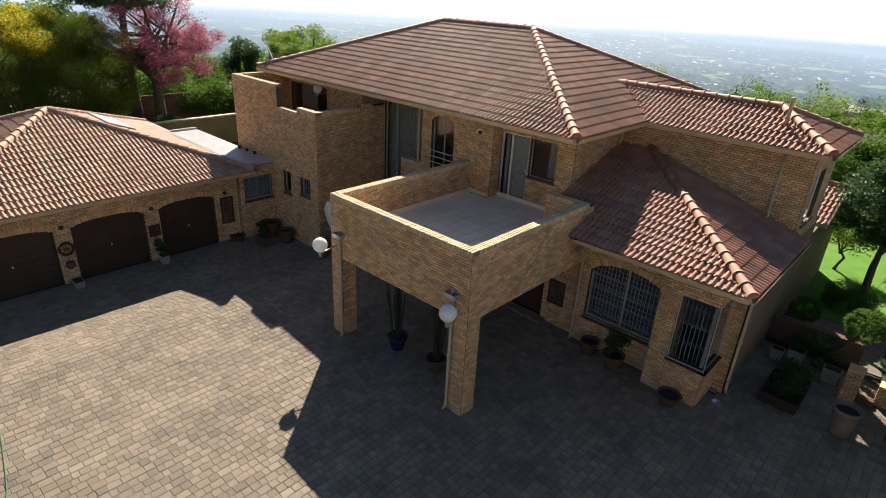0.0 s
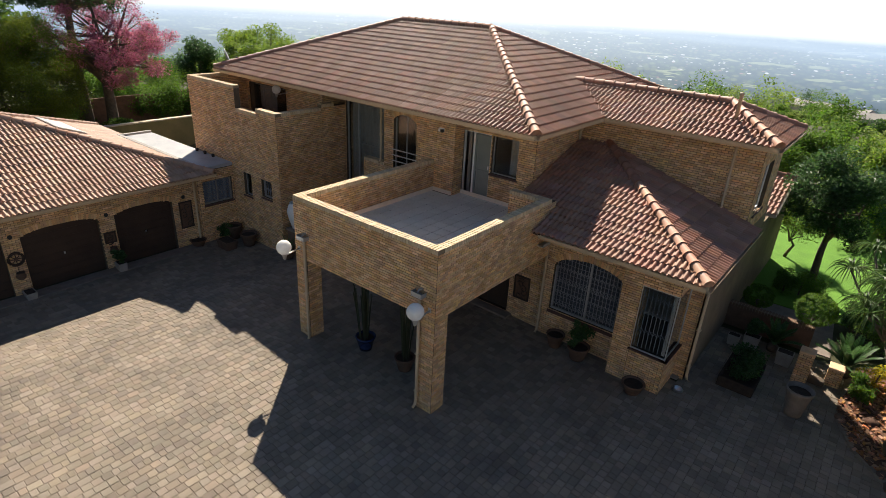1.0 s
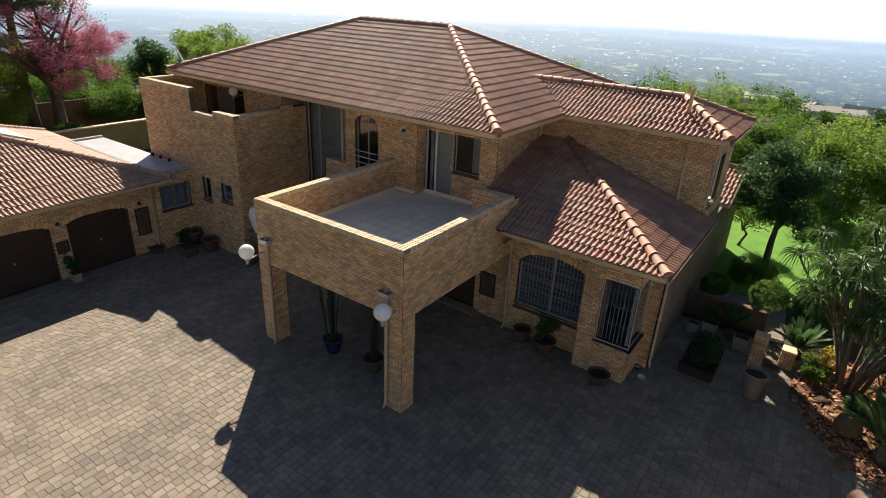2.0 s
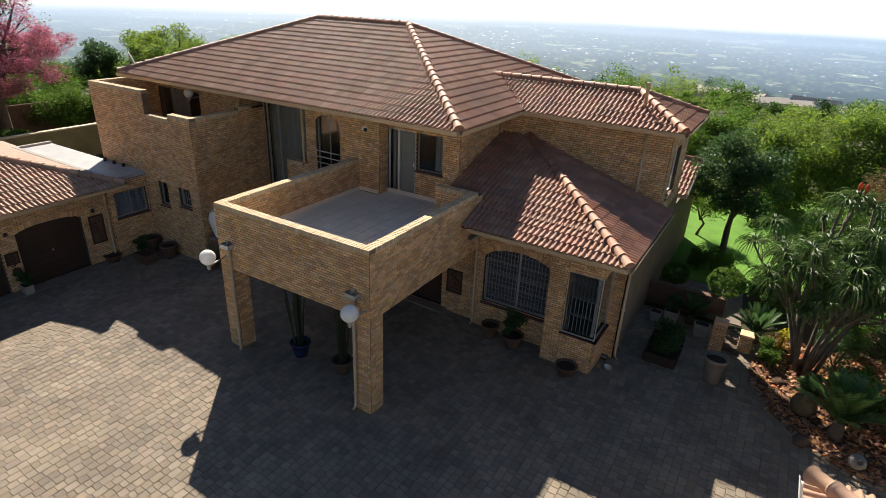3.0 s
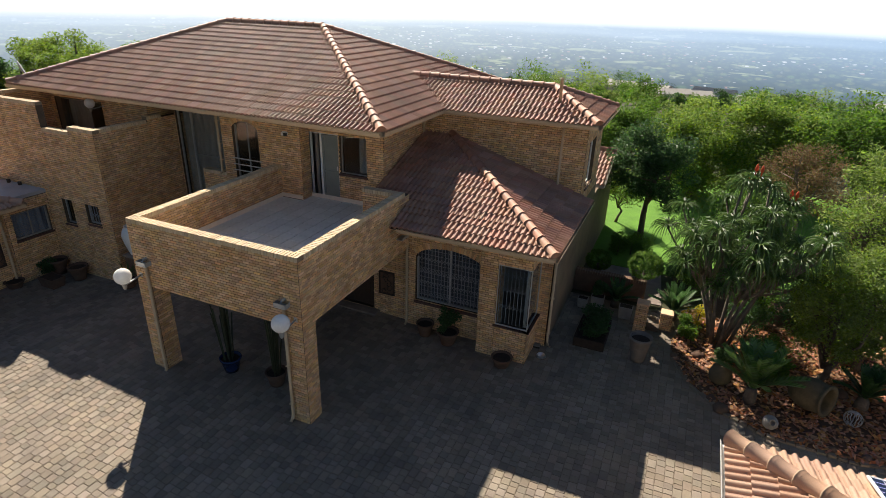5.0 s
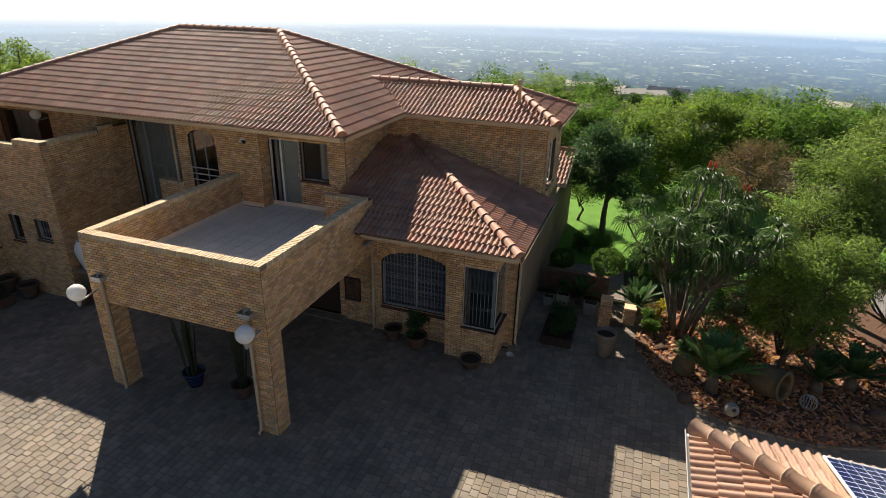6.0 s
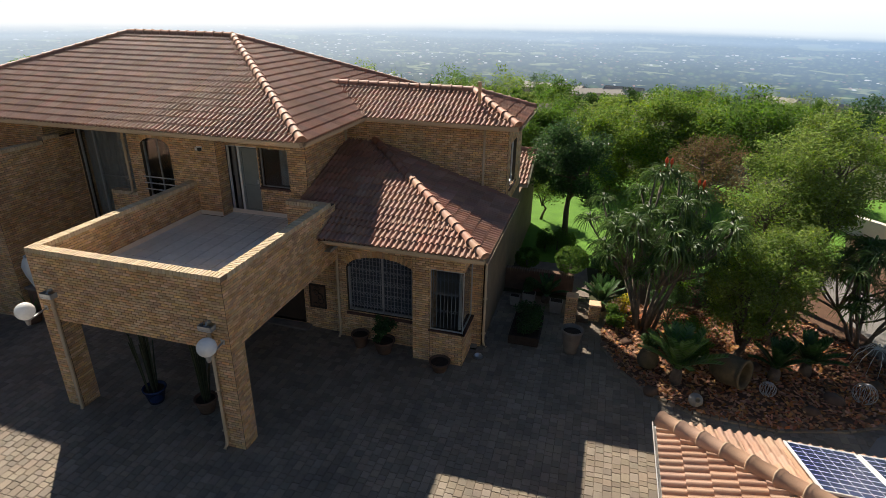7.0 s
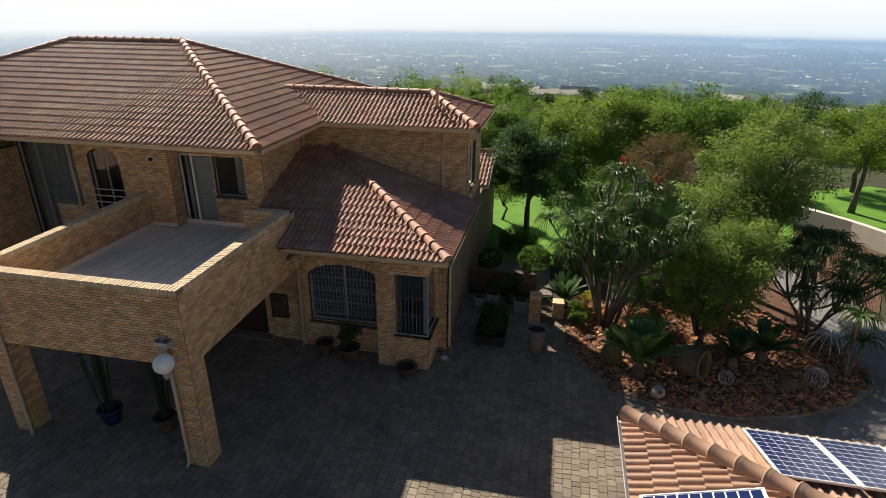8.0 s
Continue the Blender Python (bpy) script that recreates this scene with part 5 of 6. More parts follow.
def tree(name, label, at, height, rx, ry, rz, material, count, leaf, seed, trunk=0.16, bark=None, limbs=7, n=46, clump=0.55, lean=(0, 0), slim=0.45, second=None, group="", category="tree", stems=1):
    """A tree: tapered trunk, limbs that reach into the clumps, and a crown of leaves with gaps."""
    t = thing(name, label, category, at, group)
    g = random.Random(seed)
    zc = height - rz
    cl = clumps(rx, ry, rz, zc, n, clump, seed)
    cl = [(x + lean[0], y + lean[1], z, r) for x, y, z, r in cl]
    V, F = [], []
    fork = max(0.3, zc - rz * 0.75)
    for sidx in range(stems):
        off = Vector((g.uniform(-0.25, 0.25), g.uniform(-0.25, 0.25), 0)) * (stems > 1)
        bend = Vector((g.uniform(-0.2, 0.2), g.uniform(-0.2, 0.2), 0)) + Vector((lean[0], lean[1], 0)) * 0.4
        top = Vector((lean[0] * 0.6, lean[1] * 0.6, fork)) + off * 3
        pts = [off, off + Vector((0, 0, fork * 0.3)) + bend * 0.3, off + Vector((0, 0, fork * 0.7)) + bend, top]
        tube(V, F, pts, [trunk * 1.25, trunk, trunk * 0.85, trunk * 0.7], 10)
        for k in range(limbs):
            x, y, z, r = cl[g.randrange(len(cl))]
            end = Vector((x, y, z))
            mid = top.lerp(end, 0.5) + Vector((g.uniform(-0.3, 0.3), g.uniform(-0.3, 0.3), 0.25 * rz * g.random()))
            tube(V, F, [top - Vector((0, 0, 0.15)), top.lerp(mid, 0.5), mid, end], [trunk * 0.55, trunk * 0.42, trunk * 0.3, trunk * 0.1], 7)
            for q in range(3):
                x, y, z, r = cl[g.randrange(len(cl))]
                e2 = Vector((x, y, z))
                if (e2 - mid).length < 0.9 * max(rx, rz):
                    tube(V, F, [mid, mid.lerp(e2, 0.55) + Vector((0, 0, 0.12)), e2], [trunk * 0.25, trunk * 0.16, trunk * 0.05], 5)
    link_mesh("trunk", V, F, bark or M_BARK, t, smooth=True)
    LV, LF = leaves(cl, count, leaf, 1.0, seed, slim=slim)
    mesh_np("crown", LV, LF, material, t)
    if second:
        LV, LF = leaves([c for c in cl if c[2] > zc + 0.3 * rz] if second is M_LEAF_YELLOW else cl[::2], count // 3 if second is not M_BLOSSOM else 26000, leaf, 1.05, seed + 1, slim=slim)
        # lit_leaves: a second leaf colour on every other clump stands for sunlit leaves
        mesh_np("blossom" if second is M_BLOSSOM else "golden_foliage" if second is M_LEAF_YELLOW else "lit_leaves", LV, LF, second, t)
    return t


def strap_leaves(V, F, base, n, length, width, seed, droop=1.0, rise=0.6, folds=5, spread=1.0):
    """A rosette of long tapering leaves that arch and hang."""
    g = random.Random(seed)
    for i in range(n):
        a = math.tau * (i * 0.382 + g.uniform(-0.03, 0.03))
        l, up = length * g.uniform(0.75, 1.15), rise * g.uniform(0.4, 1.4)
        p, w = Vector(base), width * g.uniform(0.8, 1.15)
        d = Vector((math.cos(a) * spread, math.sin(a) * spread, up)).normalized()
        side = Vector((-math.sin(a), math.cos(a), 0))
        n0 = len(V)
        for k in range(folds + 1):
            f = k / folds
            ww = w * (1 - f ** 1.6) * 0.5
            V += [tuple(p - side * ww + Vector((0, 0, ww * 0.5))), tuple(p - Vector((0, 0, ww * 0.25))), tuple(p + side * ww + Vector((0, 0, ww * 0.5)))]
            p = p + d * (l / folds)
            d = (d + Vector((0, 0, -droop * (0.35 + 0.5 * f)))).normalized()
        for k in range(folds):
            q = n0 + 3 * k
            F += [(q, q + 1, q + 4, q + 3), (q + 1, q + 2, q + 5, q + 4)]


def aloe_tree(at, height, spread, heads, seed, label, flowers=3):
    t = thing("tree_aloe", label, "aloe tree", at, "tree aloes")
    g = random.Random(seed)
    V, F = [], []
    LV, LF = [], []
    tips = []
    stems = max(3, heads // 6)
    for s in range(stems):
        a = math.tau * s / stems + g.uniform(-0.3, 0.3)
        base = Vector((0.4 * g.random() * math.cos(a), 0.4 * g.random() * math.sin(a), 0))
        fork = Vector((spread * 0.4 * math.cos(a), spread * 0.4 * math.sin(a), height * g.uniform(0.28, 0.45)))
        V, F = [], []
        tube(V, F, [base - Vector((0, 0, 0.05)), base.lerp(fork, 0.45) + Vector((0, 0, 0.12)), fork], [0.065, 0.05, 0.04], 8)
        for k in range(heads // stems):
            b = a + g.uniform(-0.9, 0.9)
            r = spread * g.uniform(0.25, 1.0)
            tip = Vector((r * math.cos(b), r * math.sin(b), height * g.uniform(0.52, 1.0) * (1 - 0.22 * (r / spread) ** 2)))
            tube(V, F, [fork, fork.lerp(tip, 0.5) + Vector((0, 0, -0.08)), tip], [0.045, 0.035, 0.03], 6)
            tips.append(tip)
            LV, LF = [], []
            strap_leaves(LV, LF, tip, 46, 0.9, 0.052, seed * 100 + len(tips), 1.15, 1.5, 7)
            link_mesh("rosette", LV, LF, M_ALOE, t)
        link_mesh("branch", V, F, M_BARK_PALE, t, smooth=True)
    for k in range(flowers):
        tip = sorted(tips, key=lambda p: -p.z)[3 * k] + Vector((0, 0, 0.1))
        for j in range(2):
            part("flower", turned([(0.012, 0), (0.02, 0.12), (0.05, 0.16), (0.04, 0.26), (0.01, 0.33)], 8, tuple(tip + Vector((0.09 * math.cos(j * 2.1), 0.09 * math.sin(j * 2.1), 0.05)))), M_FLOWER, t, "orange aloe flower", smooth=True)
    return t


def cycad(at, n, length, seed, label, material=None, trunk=0.3):
    """A cycad: a stout trunk and arching fronds with leaflets."""
    t = thing("cycad", label, "cycad", at, "cycads")
    part("trunk", turned([(0.15, 0), (0.16, 0.12), (0.13, trunk), (0.06, trunk + 0.06)], 14), M_BARK, t, smooth=True)
    g = random.Random(seed)
    for i in range(n):
        V, F = [], []
        a = math.tau * i * 0.382
        up = g.uniform(1.7, 4.5) if i > n // 4 else g.uniform(0.8, 1.3)
        p, d = Vector((0, 0, trunk)), Vector((math.cos(a), math.sin(a), up)).normalized()
        side = Vector((-math.sin(a), math.cos(a), 0))
        pts = []
        for k in range(15):
            pts.append(p.copy())
            p = p + d * (length / 14)
            d = (d + Vector((0, 0, -0.058))).normalized()
        tube(V, F, pts, [0.014 - 0.0007 * k for k in range(15)], 4)
        for k in range(2, 14):
            for h in (0, 0.5):
                q = pts[k].lerp(pts[min(14, k + 1)], h)
                along = (pts[min(14, k + 1)] - pts[k - 1]).normalized()
                ll = length * 0.14 * math.sin(math.pi * (0.15 + 0.8 * (k + h) / 15)) + 0.03
                for sgn in (-1, 1):
                    e = q + side * sgn * ll * 0.85 + along * ll * 0.5 + Vector((0, 0, 0.04))
                    n0 = len(V)
                    V += [tuple(q - along * 0.022), tuple(q + along * 0.024), tuple(q.lerp(e, 0.55) + along * 0.025), tuple(e), tuple(q.lerp(e, 0.55) - along * 0.023)]
                    F += [(n0, n0 + 1, n0 + 2, n0 + 4), (n0 + 4, n0 + 2, n0 + 3)]
        link_mesh("frond", V, F, material or M_LEAF, t)
    return t


def clipped_ball(at, r, stem, seed, label):
    """A clipped ball on a stem."""
    t = thing("topiary_ball", label, "topiary", at, "clipped shrubs")
    V, F = [], []
    tube(V, F, [(0, 0, 0), (0.02, 0, stem * 0.5), (0, 0, stem + r * 0.5)], [0.05, 0.045, 0.04], 8)
    link_mesh("stem", V, F, M_BARK, t, smooth=True)
    g = np.random.default_rng(seed)
    cl = []
    for i in range(160):
        v = Vector(g.normal(size=3)).normalized()
        cl.append((v.x * r * 0.9, v.y * r * 0.9, stem + r * 0.8 + v.z * r * 0.72, r * 0.14))
    LV, LF = leaves(cl, 5200, 0.055, 1.0, seed, slim=0.6)
    mesh_np("foliage", LV, LF, M_LEAF, t)
    return t


def shrub(at, r, h, material, seed, label, count=1800, leaf=0.07, category="shrub", name="shrub"):
    t = thing(name, label, category, at)
    cl = clumps(r, r, h * 0.55, h * 0.5, 26, r * 0.35, seed, 0.3)
    for k in range(5):
        x, y, z, _ = cl[k]
        V, F = [], []
        tube(V, F, [(0, 0, 0), (x * 0.4, y * 0.4, z * 0.55), (x, y, z)], [0.025, 0.02, 0.008], 5)
        link_mesh("stem", V, F, M_BARK, t)
    LV, LF = leaves([(x, y, max(z, rr), rr) for x, y, z, rr in cl], count, leaf, 1.0, seed)
    mesh_np("foliage", LV, LF, material, t)
    return t


# ---- pots ----
def pot(at, r, h, label, material=None, kind="round", plant=None, seed=0):
    at = (at[0], at[1], at[2] + yard(at[0]))
    t = thing("plant_pot", label, "plant pot", at, "plant pots")
    mat = material or M_POT
    if kind == "round":
        part("pot", turned([(r * 0.62, 0), (r * 0.72, h * 0.3), (r * 0.92, h * 0.85), (r, h * 0.88), (r * 1.02, h), (r * 0.9, h), (r * 0.86, h * 0.85), (r * 0.5, h * 0.8)], 28), mat, t, smooth=True)
        part("soil", turned([(r * 0.8, h * 0.82), (r * 0.82, h * 0.86), (0.02, h * 0.9)], 20), M_SOIL, t)
    elif kind == "urn":
        part("pot", turned([(r * 0.5, 0), (r * 0.55, h * 0.05), (r * 0.85, h * 0.4), (r, h * 0.68), (r * 0.8, h * 0.9), (r * 0.55, h * 0.95), (r * 0.68, h), (r * 0.55, h), (r * 0.45, h * 0.9)], 28), mat, t, smooth=True)
    else:
        b = boxed(-r, -r * 0.7, 0, r, r * 0.7, h, 0.012)
        for v in b.verts:
            k = 0.82 + 0.18 * v.co.z / h
            v.co.x, v.co.y = v.co.x * k, v.co.y * k
        part("pot", b, mat, t)
        part("soil", boxed(-r * 0.86, -r * 0.56, h - 0.02, r * 0.86, r * 0.56, h + 0.006, 0.004), M_SOIL, t)
    if plant == "bush":
        LV, LF = leaves(clumps(r * 1.3, r * 1.3, r * 1.4, h + r * 1.2, 20, r * 0.5, seed, 0.2), 1500, 0.08, 1.0, seed)
        mesh_np("plant", LV, LF, M_LEAF_DARK, t)
    elif plant == "spikes":
        V, F = [], []
        strap_leaves(V, F, (0, 0, h * 0.85), 22, r * 2.6, 0.05, seed, 0.35, 1.6)
        link_mesh("plant", V, F, M_ALOE, t)
    elif plant == "stalks":
        V, F = [], []
        g = random.Random(seed)
        for i in range(16):
            a, q = g.uniform(0, 6.28), g.uniform(0.02, r * 0.6)
            hh = g.uniform(0.8, 1.9)
            x, y = q * math.cos(a), q * math.sin(a)
            tube(V, F, [(x, y, h * 0.8), (x * 1.5, y * 1.5, h + hh * 0.5), (x * 2.2 + g.uniform(-0.05, 0.05), y * 2.2, h + hh), (x * 2.2, y * 2.2, h + hh + 0.05)], [0.016, 0.02, 0.017, 0.005], 6)
        link_mesh("plant", V, F, M_CACTUS, t, "ribbed cactus columns")
    return t


M_BLUE = surface("blue_glaze", (0.02, 0.035, 0.10), (0.015, 0.025, 0.07), 5.0, 0.25, bump=0.05)
M_PALE = surface("pale_cement", (0.40, 0.36, 0.31), (0.31, 0.27, 0.23), 4.0, 0.8, spots=0.3, spot=(0.25, 0.22, 0.19))
pot((-3.05, 0.75, 0), 0.28, 0.42, "blue glazed pot with tall column cactus", M_BLUE, plant="stalks", seed=3)
pot((-1.65, 0.85, 0), 0.28, 0.4, "clay pot with tall column cactus", plant="stalks", seed=4)
pot((0.75, 4.78, 0), 0.27, 0.42, "ribbed clay pot, empty, below the window", plant=None)
pot((1.55, 4.66, 0), 0.32, 0.42, "clay pot with a dense dark shrub", plant="bush", seed=6)
pot((3.35, 4.28, 0), 0.3, 0.3, "low weathered clay bowl", plant=None)
pot((-12.6, 2.65, 0), 0.3, 0.55, "tall clay pot by the scullery wall")
pot((-11.6, 2.65, 0), 0.32, 0.5, "wide clay pot by the terrace block", plant=None)
pot((-11.9, 1.9, 0), 0.36, 0.34, "square weathered clay planter box", M_POT, "box")
pot((-12.85, 1.25, 0), 0.3, 0.26, "low clay bowl beside the garage")
pot((-9.42, 3.35, 0.98), 0.34, 1.0, "large white glazed garden urn on a brick plinth", M_WHITE, "urn")
plinth = thing("plinth", "square dark brick plinth under the white urn", "plinth", (-9.42, 3.35, yard(-9.42)))
part("shaft", boxed(-0.26, -0.26, 0, 0.26, 0.26, 0.9, 0.01), M_BRICK_DARK, plinth)
part("cap", boxed(-0.3, -0.3, 0.9, 0.3, 0.3, 0.98, 0.01), M_CEMENT_OLD, plinth)
pot((-9.2, 2.7, 0), 0.28, 0.35, "clay pot with spiky leaves", plant="spikes", seed=9)
pot((6.8, 6.3, 0), 0.32, 0.78, "tall tapered weathered cement pot", M_CEMENT_OLD)
pot((4.75, 8.7, 0), 0.17, 0.34, "pale rectangular cement trough planter", M_PALE, "box")
pot((5.2, 8.9, 0), 0.22, 0.42, "pale square pot with a small plant", M_PALE, "box", "bush", 12)
pot((6.15, 8.6, 0), 0.22, 0.42, "small pale square cement pot, empty", M_PALE, "box")
pot((-12.75, -4.4, 0), 0.22, 0.22, "small square planter at the garage pier", M_PALE, "box")
pot((-12.75, -1.65, 0), 0.2, 0.3, "small pale pot holding one plant", M_PALE, "box", "bush", 14)
shrub((-12.75, 2.35, 0), 0.4, 0.7, M_LEAF_DARK, 41, "dark shrub below the scullery window")
bowl = thing("steel_bowl", "shiny steel dog bowl", "bowl", (4.25, 5.2, 0.012))
part("bowl", turned([(0.13, 0), (0.15, 0.01), (0.11, 0.06), (0.115, 0.065), (0.1, 0.06), (0.09, 0.015), (0.01, 0.012)], 24), M_ALU, bowl, smooth=True)

# ---- court beside the lounge ----
gwall_low = thing("garden_wall", "low reddish-brown brick garden wall, darkened for the shade on it", "garden wall")
wall_body("wall", gwall_low, (4.2, 9.85), 0, 2.4, 0.0, 0.70, 0.22, (), M_BRICK_DARK)
coping(gwall_low, (4.2, 9.85), 0, 2.4, 0.70, 0.22, M_BRICK_DARK)
for x, y, h in ((6.66, 8.0, 0.95), (7.4, 8.5, 0.52)):
    post = thing("brick_post", "square face-brick gate post", "gate post", (0, 0, 0), "gate posts")
    for corner, heading in (((x - 0.17, y - 0.17), 0), ((x + 0.17, y - 0.17), 90), ((x + 0.17, y + 0.17), 180), ((x - 0.17, y + 0.17), -90)):
        brick_wall(post, corner, heading, 0.34, 0.0, h, 0.08, (), 20, False, "face")
    part("cap", boxed(x - 0.19, y - 0.19, h, x + 0.19, y + 0.19, h + 0.06, 0.01), M_BRICK, post, "pale brick capping")
part("kerb", boxed(6.84, 8.1, 0, 7.24, 8.35, 0.16, 0.02), M_MORTAR, gwall_low)
planter = thing("raised_planter", "long dark planter full of shrubs", "planter", (5.4, 6.95, 0))
for a in ((-0.45, -0.75, 0, 0.45, -0.68, 0.3), (-0.45, 0.68, 0, 0.45, 0.75, 0.3), (-0.45, -0.68, 0, -0.38, 0.68, 0.3), (0.38, -0.68, 0, 0.45, 0.68, 0.3)):
    part("side", boxed(*a, 0.01), M_SOIL, planter)
part("soil", boxed(-0.38, -0.68, 0.02, 0.38, 0.68, 0.24, 0), M_SOIL, planter)
LV, LF = leaves([(random.uniform(-0.35, 0.35), random.uniform(-0.6, 0.6), random.uniform(0.35, 0.7), 0.22) for _ in range(30)], 3200, 0.08, 1.0, 71)
mesh_np("greenery", LV, LF, M_LEAF_DARK, planter)
clipped_ball((4.86, 10.6, 0), 0.46, 0.6, 21, "clipped dark green ball shrub")
clipped_ball((6.45, 10.3, 0), 0.6, 0.74, 22, "sunlit clipped ball shrub on a stem")
cycad((5.75, 9.2, 0), 12, 0.8, 31, "small dark cycad against the garden wall", M_LEAF_DARK, 0.2)
cycad((7.6, 9.2, 0), 18, 1.0, 32, "grey-green cycad by the gate posts", M_LEAF_DARK, 0.25)
hedge = thing("hedge", "clipped square dark hedge", "hedge", (5.7, 13.9, 0))
LV, LF = leaves([(random.uniform(-0.75, 0.75), random.uniform(-0.45, 0.45), random.uniform(0.1, 0.8), 0.2) for _ in range(140)], 7000, 0.06, 1.0, 72)
mesh_np("foliage", LV, LF, M_LEAF, hedge)
for x in (-0.5, 0, 0.5):
    V, F = [], []
    tube(V, F, [(x, 0, -0.03), (x, 0, 0.5)], [0.03, 0.02], 6)
    link_mesh("stem", V, F, M_BARK, hedge)

# ---- lawns and paths ----
def sheet(name, outline, z, material, label, category, drop=0.06):
    bm = bmesh.new()
    top = [bm.verts.new((x, y, z)) for x, y in outline]
    bm.faces.new(top)
    low = [bm.verts.new((x, y, z - drop)) for x, y in outline]
    for i in range(len(top)):
        bm.faces.new((top[i], low[i], low[(i + 1) % len(top)], top[(i + 1) % len(top)]))
    me = bpy.data.meshes.new(name)
    bm.to_mesh(me)
    bm.free()
    me.materials.append(material)
    return tagged(new(name, me), label, category, kind="structure")


sheet("lawn", [(3.0, 12.6), (9.5, 12.6), (17, 16), (19, 22), (14, 26.5), (3.0, 26.5)], 0.01, M_LAWN, "bright green mown lawn", "lawn")
sheet("lawn", [(20.6, 20.4), (21.9, 17.4), (25.3, 15.0), (31, 15.5), (34, 23), (25, 28), (19.2, 25)], 0.02, M_LAWN, "bright green mown lawn beyond the path", "lawn")
sheet("garden_path", [(4.3, 9.98), (7.2, 9.98), (7.0, 12.55), (4.6, 12.55)], 0.0, M_CEMENT_OLD, "pale stone garden path", "path")
sheet("driveway", [(12.5, 2.2), (17.0, 2.6), (18.6, 6.5), (18.3, 9.5), (17.3, 12.2), (16.9, 14.5), (15.3, 14.5), (15.4, 11.0), (16.2, 8.2), (16.4, 6.8), (15.8, 5.8), (14.2, 4.7)], 0.004, surface("grey_drive", (0.25, 0.23, 0.21), (0.18, 0.165, 0.15), 1.5, 0.85), "grey worn driveway", "driveway")
sheet("bare_earth", [(17.2, 9.2), (19.8, 14.6), (20.6, 16.5), (19.5, 22), (17, 16), (9.5, 12.5), (7.6, 9.2)], 0.002, M_MULCH_GROUND, "reddish bare garden soil", "soil")
bw = thing("boundary_wall", "low sand-coloured garden boundary wall", "garden wall")
for (x0, y0), (x1, y1) in (((16.6, 22.4), (18.68, 19.87)), ((18.68, 19.87), (20.0, 18.33)), ((20.0, 18.33), (20.91, 16.9)), ((20.91, 16.9), (23.6, 12.2))):
    L = math.hypot(x1 - x0, y1 - y0)
    wall_body("wall", bw, (x0, y0), math.degrees(math.atan2(y1 - y0, x1 - x0)), L, -0.05, 0.85, 0.3, (), M_SKIRT)

# ---- planted bed ----
BED = [(7.76, 6.82), (8.16, 5.84), (9.04, 4.82), (9.99, 4.35), (11.88, 4.26), (13.59, 4.75), (14.89, 5.42), (15.8, 6.3), (16.04, 6.9), (15.74, 7.95), (15.2, 9.0), (14.3, 10.2), (9.0, 9.8), (7.9, 8.9), (7.65, 7.6)]
sheet("planted_bed", BED, 0.05, M_MULCH_GROUND, "planted bed with bark mulch and stones", "garden bed", 0.1)


def inside(x, y, poly):
    hit = False
    for (x0, y0), (x1, y1) in zip(poly, poly[1:] + poly[:1]):
        if (y0 > y) != (y1 > y) and x < (x1 - x0) * (y - y0) / (y1 - y0) + x0:
            hit = not hit
    return hit


g = random.Random(8)
V, F = [], []
while len(V) < 8 * 5200:
    x, y = g.uniform(7.6, 16.1), g.uniform(4.2, 10.2)
    if not inside(x, y, BED):
        continue
    n = len(V)
    m = pose(x, y, 0.065 + 0.03 * g.random(), g.uniform(-35, 35), g.uniform(-35, 35), g.uniform(0, 360))
    W = []
    l, w = g.uniform(0.03, 0.085), g.uniform(0.018, 0.04)
    add_box(W, F, -l, -w, -0.006, l, w, 0.006)
    for k in range(6):
        F[-1 - k] = tuple(j + n for j in F[-1 - k])
    V += [tuple(m @ Vector(p)) for p in W]
mulch = link_mesh("bark_mulch", V, F, M_CHIP, kind="stuff")
tagged(mulch, "reddish bark chips covering the bed", "mulch")


def stone(at, r, seed, label="rough reddish-brown garden stone"):
    bm = bmesh.new()
    bmesh.ops.create_icosphere(bm, subdivisions=2, radius=r)
    for v in bm.verts:
        v.co *= 1 + 0.35 * noise.noise(v.co * (1.6 / r) + Vector((seed, 0, 0)))
        v.co.z *= 0.65
    me = bpy.data.meshes.new("garden_stone")
    bm.to_mesh(me)
    bm.free()
    me.materials.append(M_ROCK)
    me.shade_smooth()
    ob = new("garden_stone", me)
    ob.location = at
    return tagged(ob, label, "stone", "garden stones")


for i, ((x0, y0), (x1, y1)) in enumerate(zip(BED[:10], BED[1:11])):
    for f in (0.1, 0.42, 0.75):
        stone((x0 + (x1 - x0) * f + g.uniform(-0.05, 0.05), y0 + (y1 - y0) * f + 0.18, 0.06), g.uniform(0.06, 0.13), i * 3 + f)
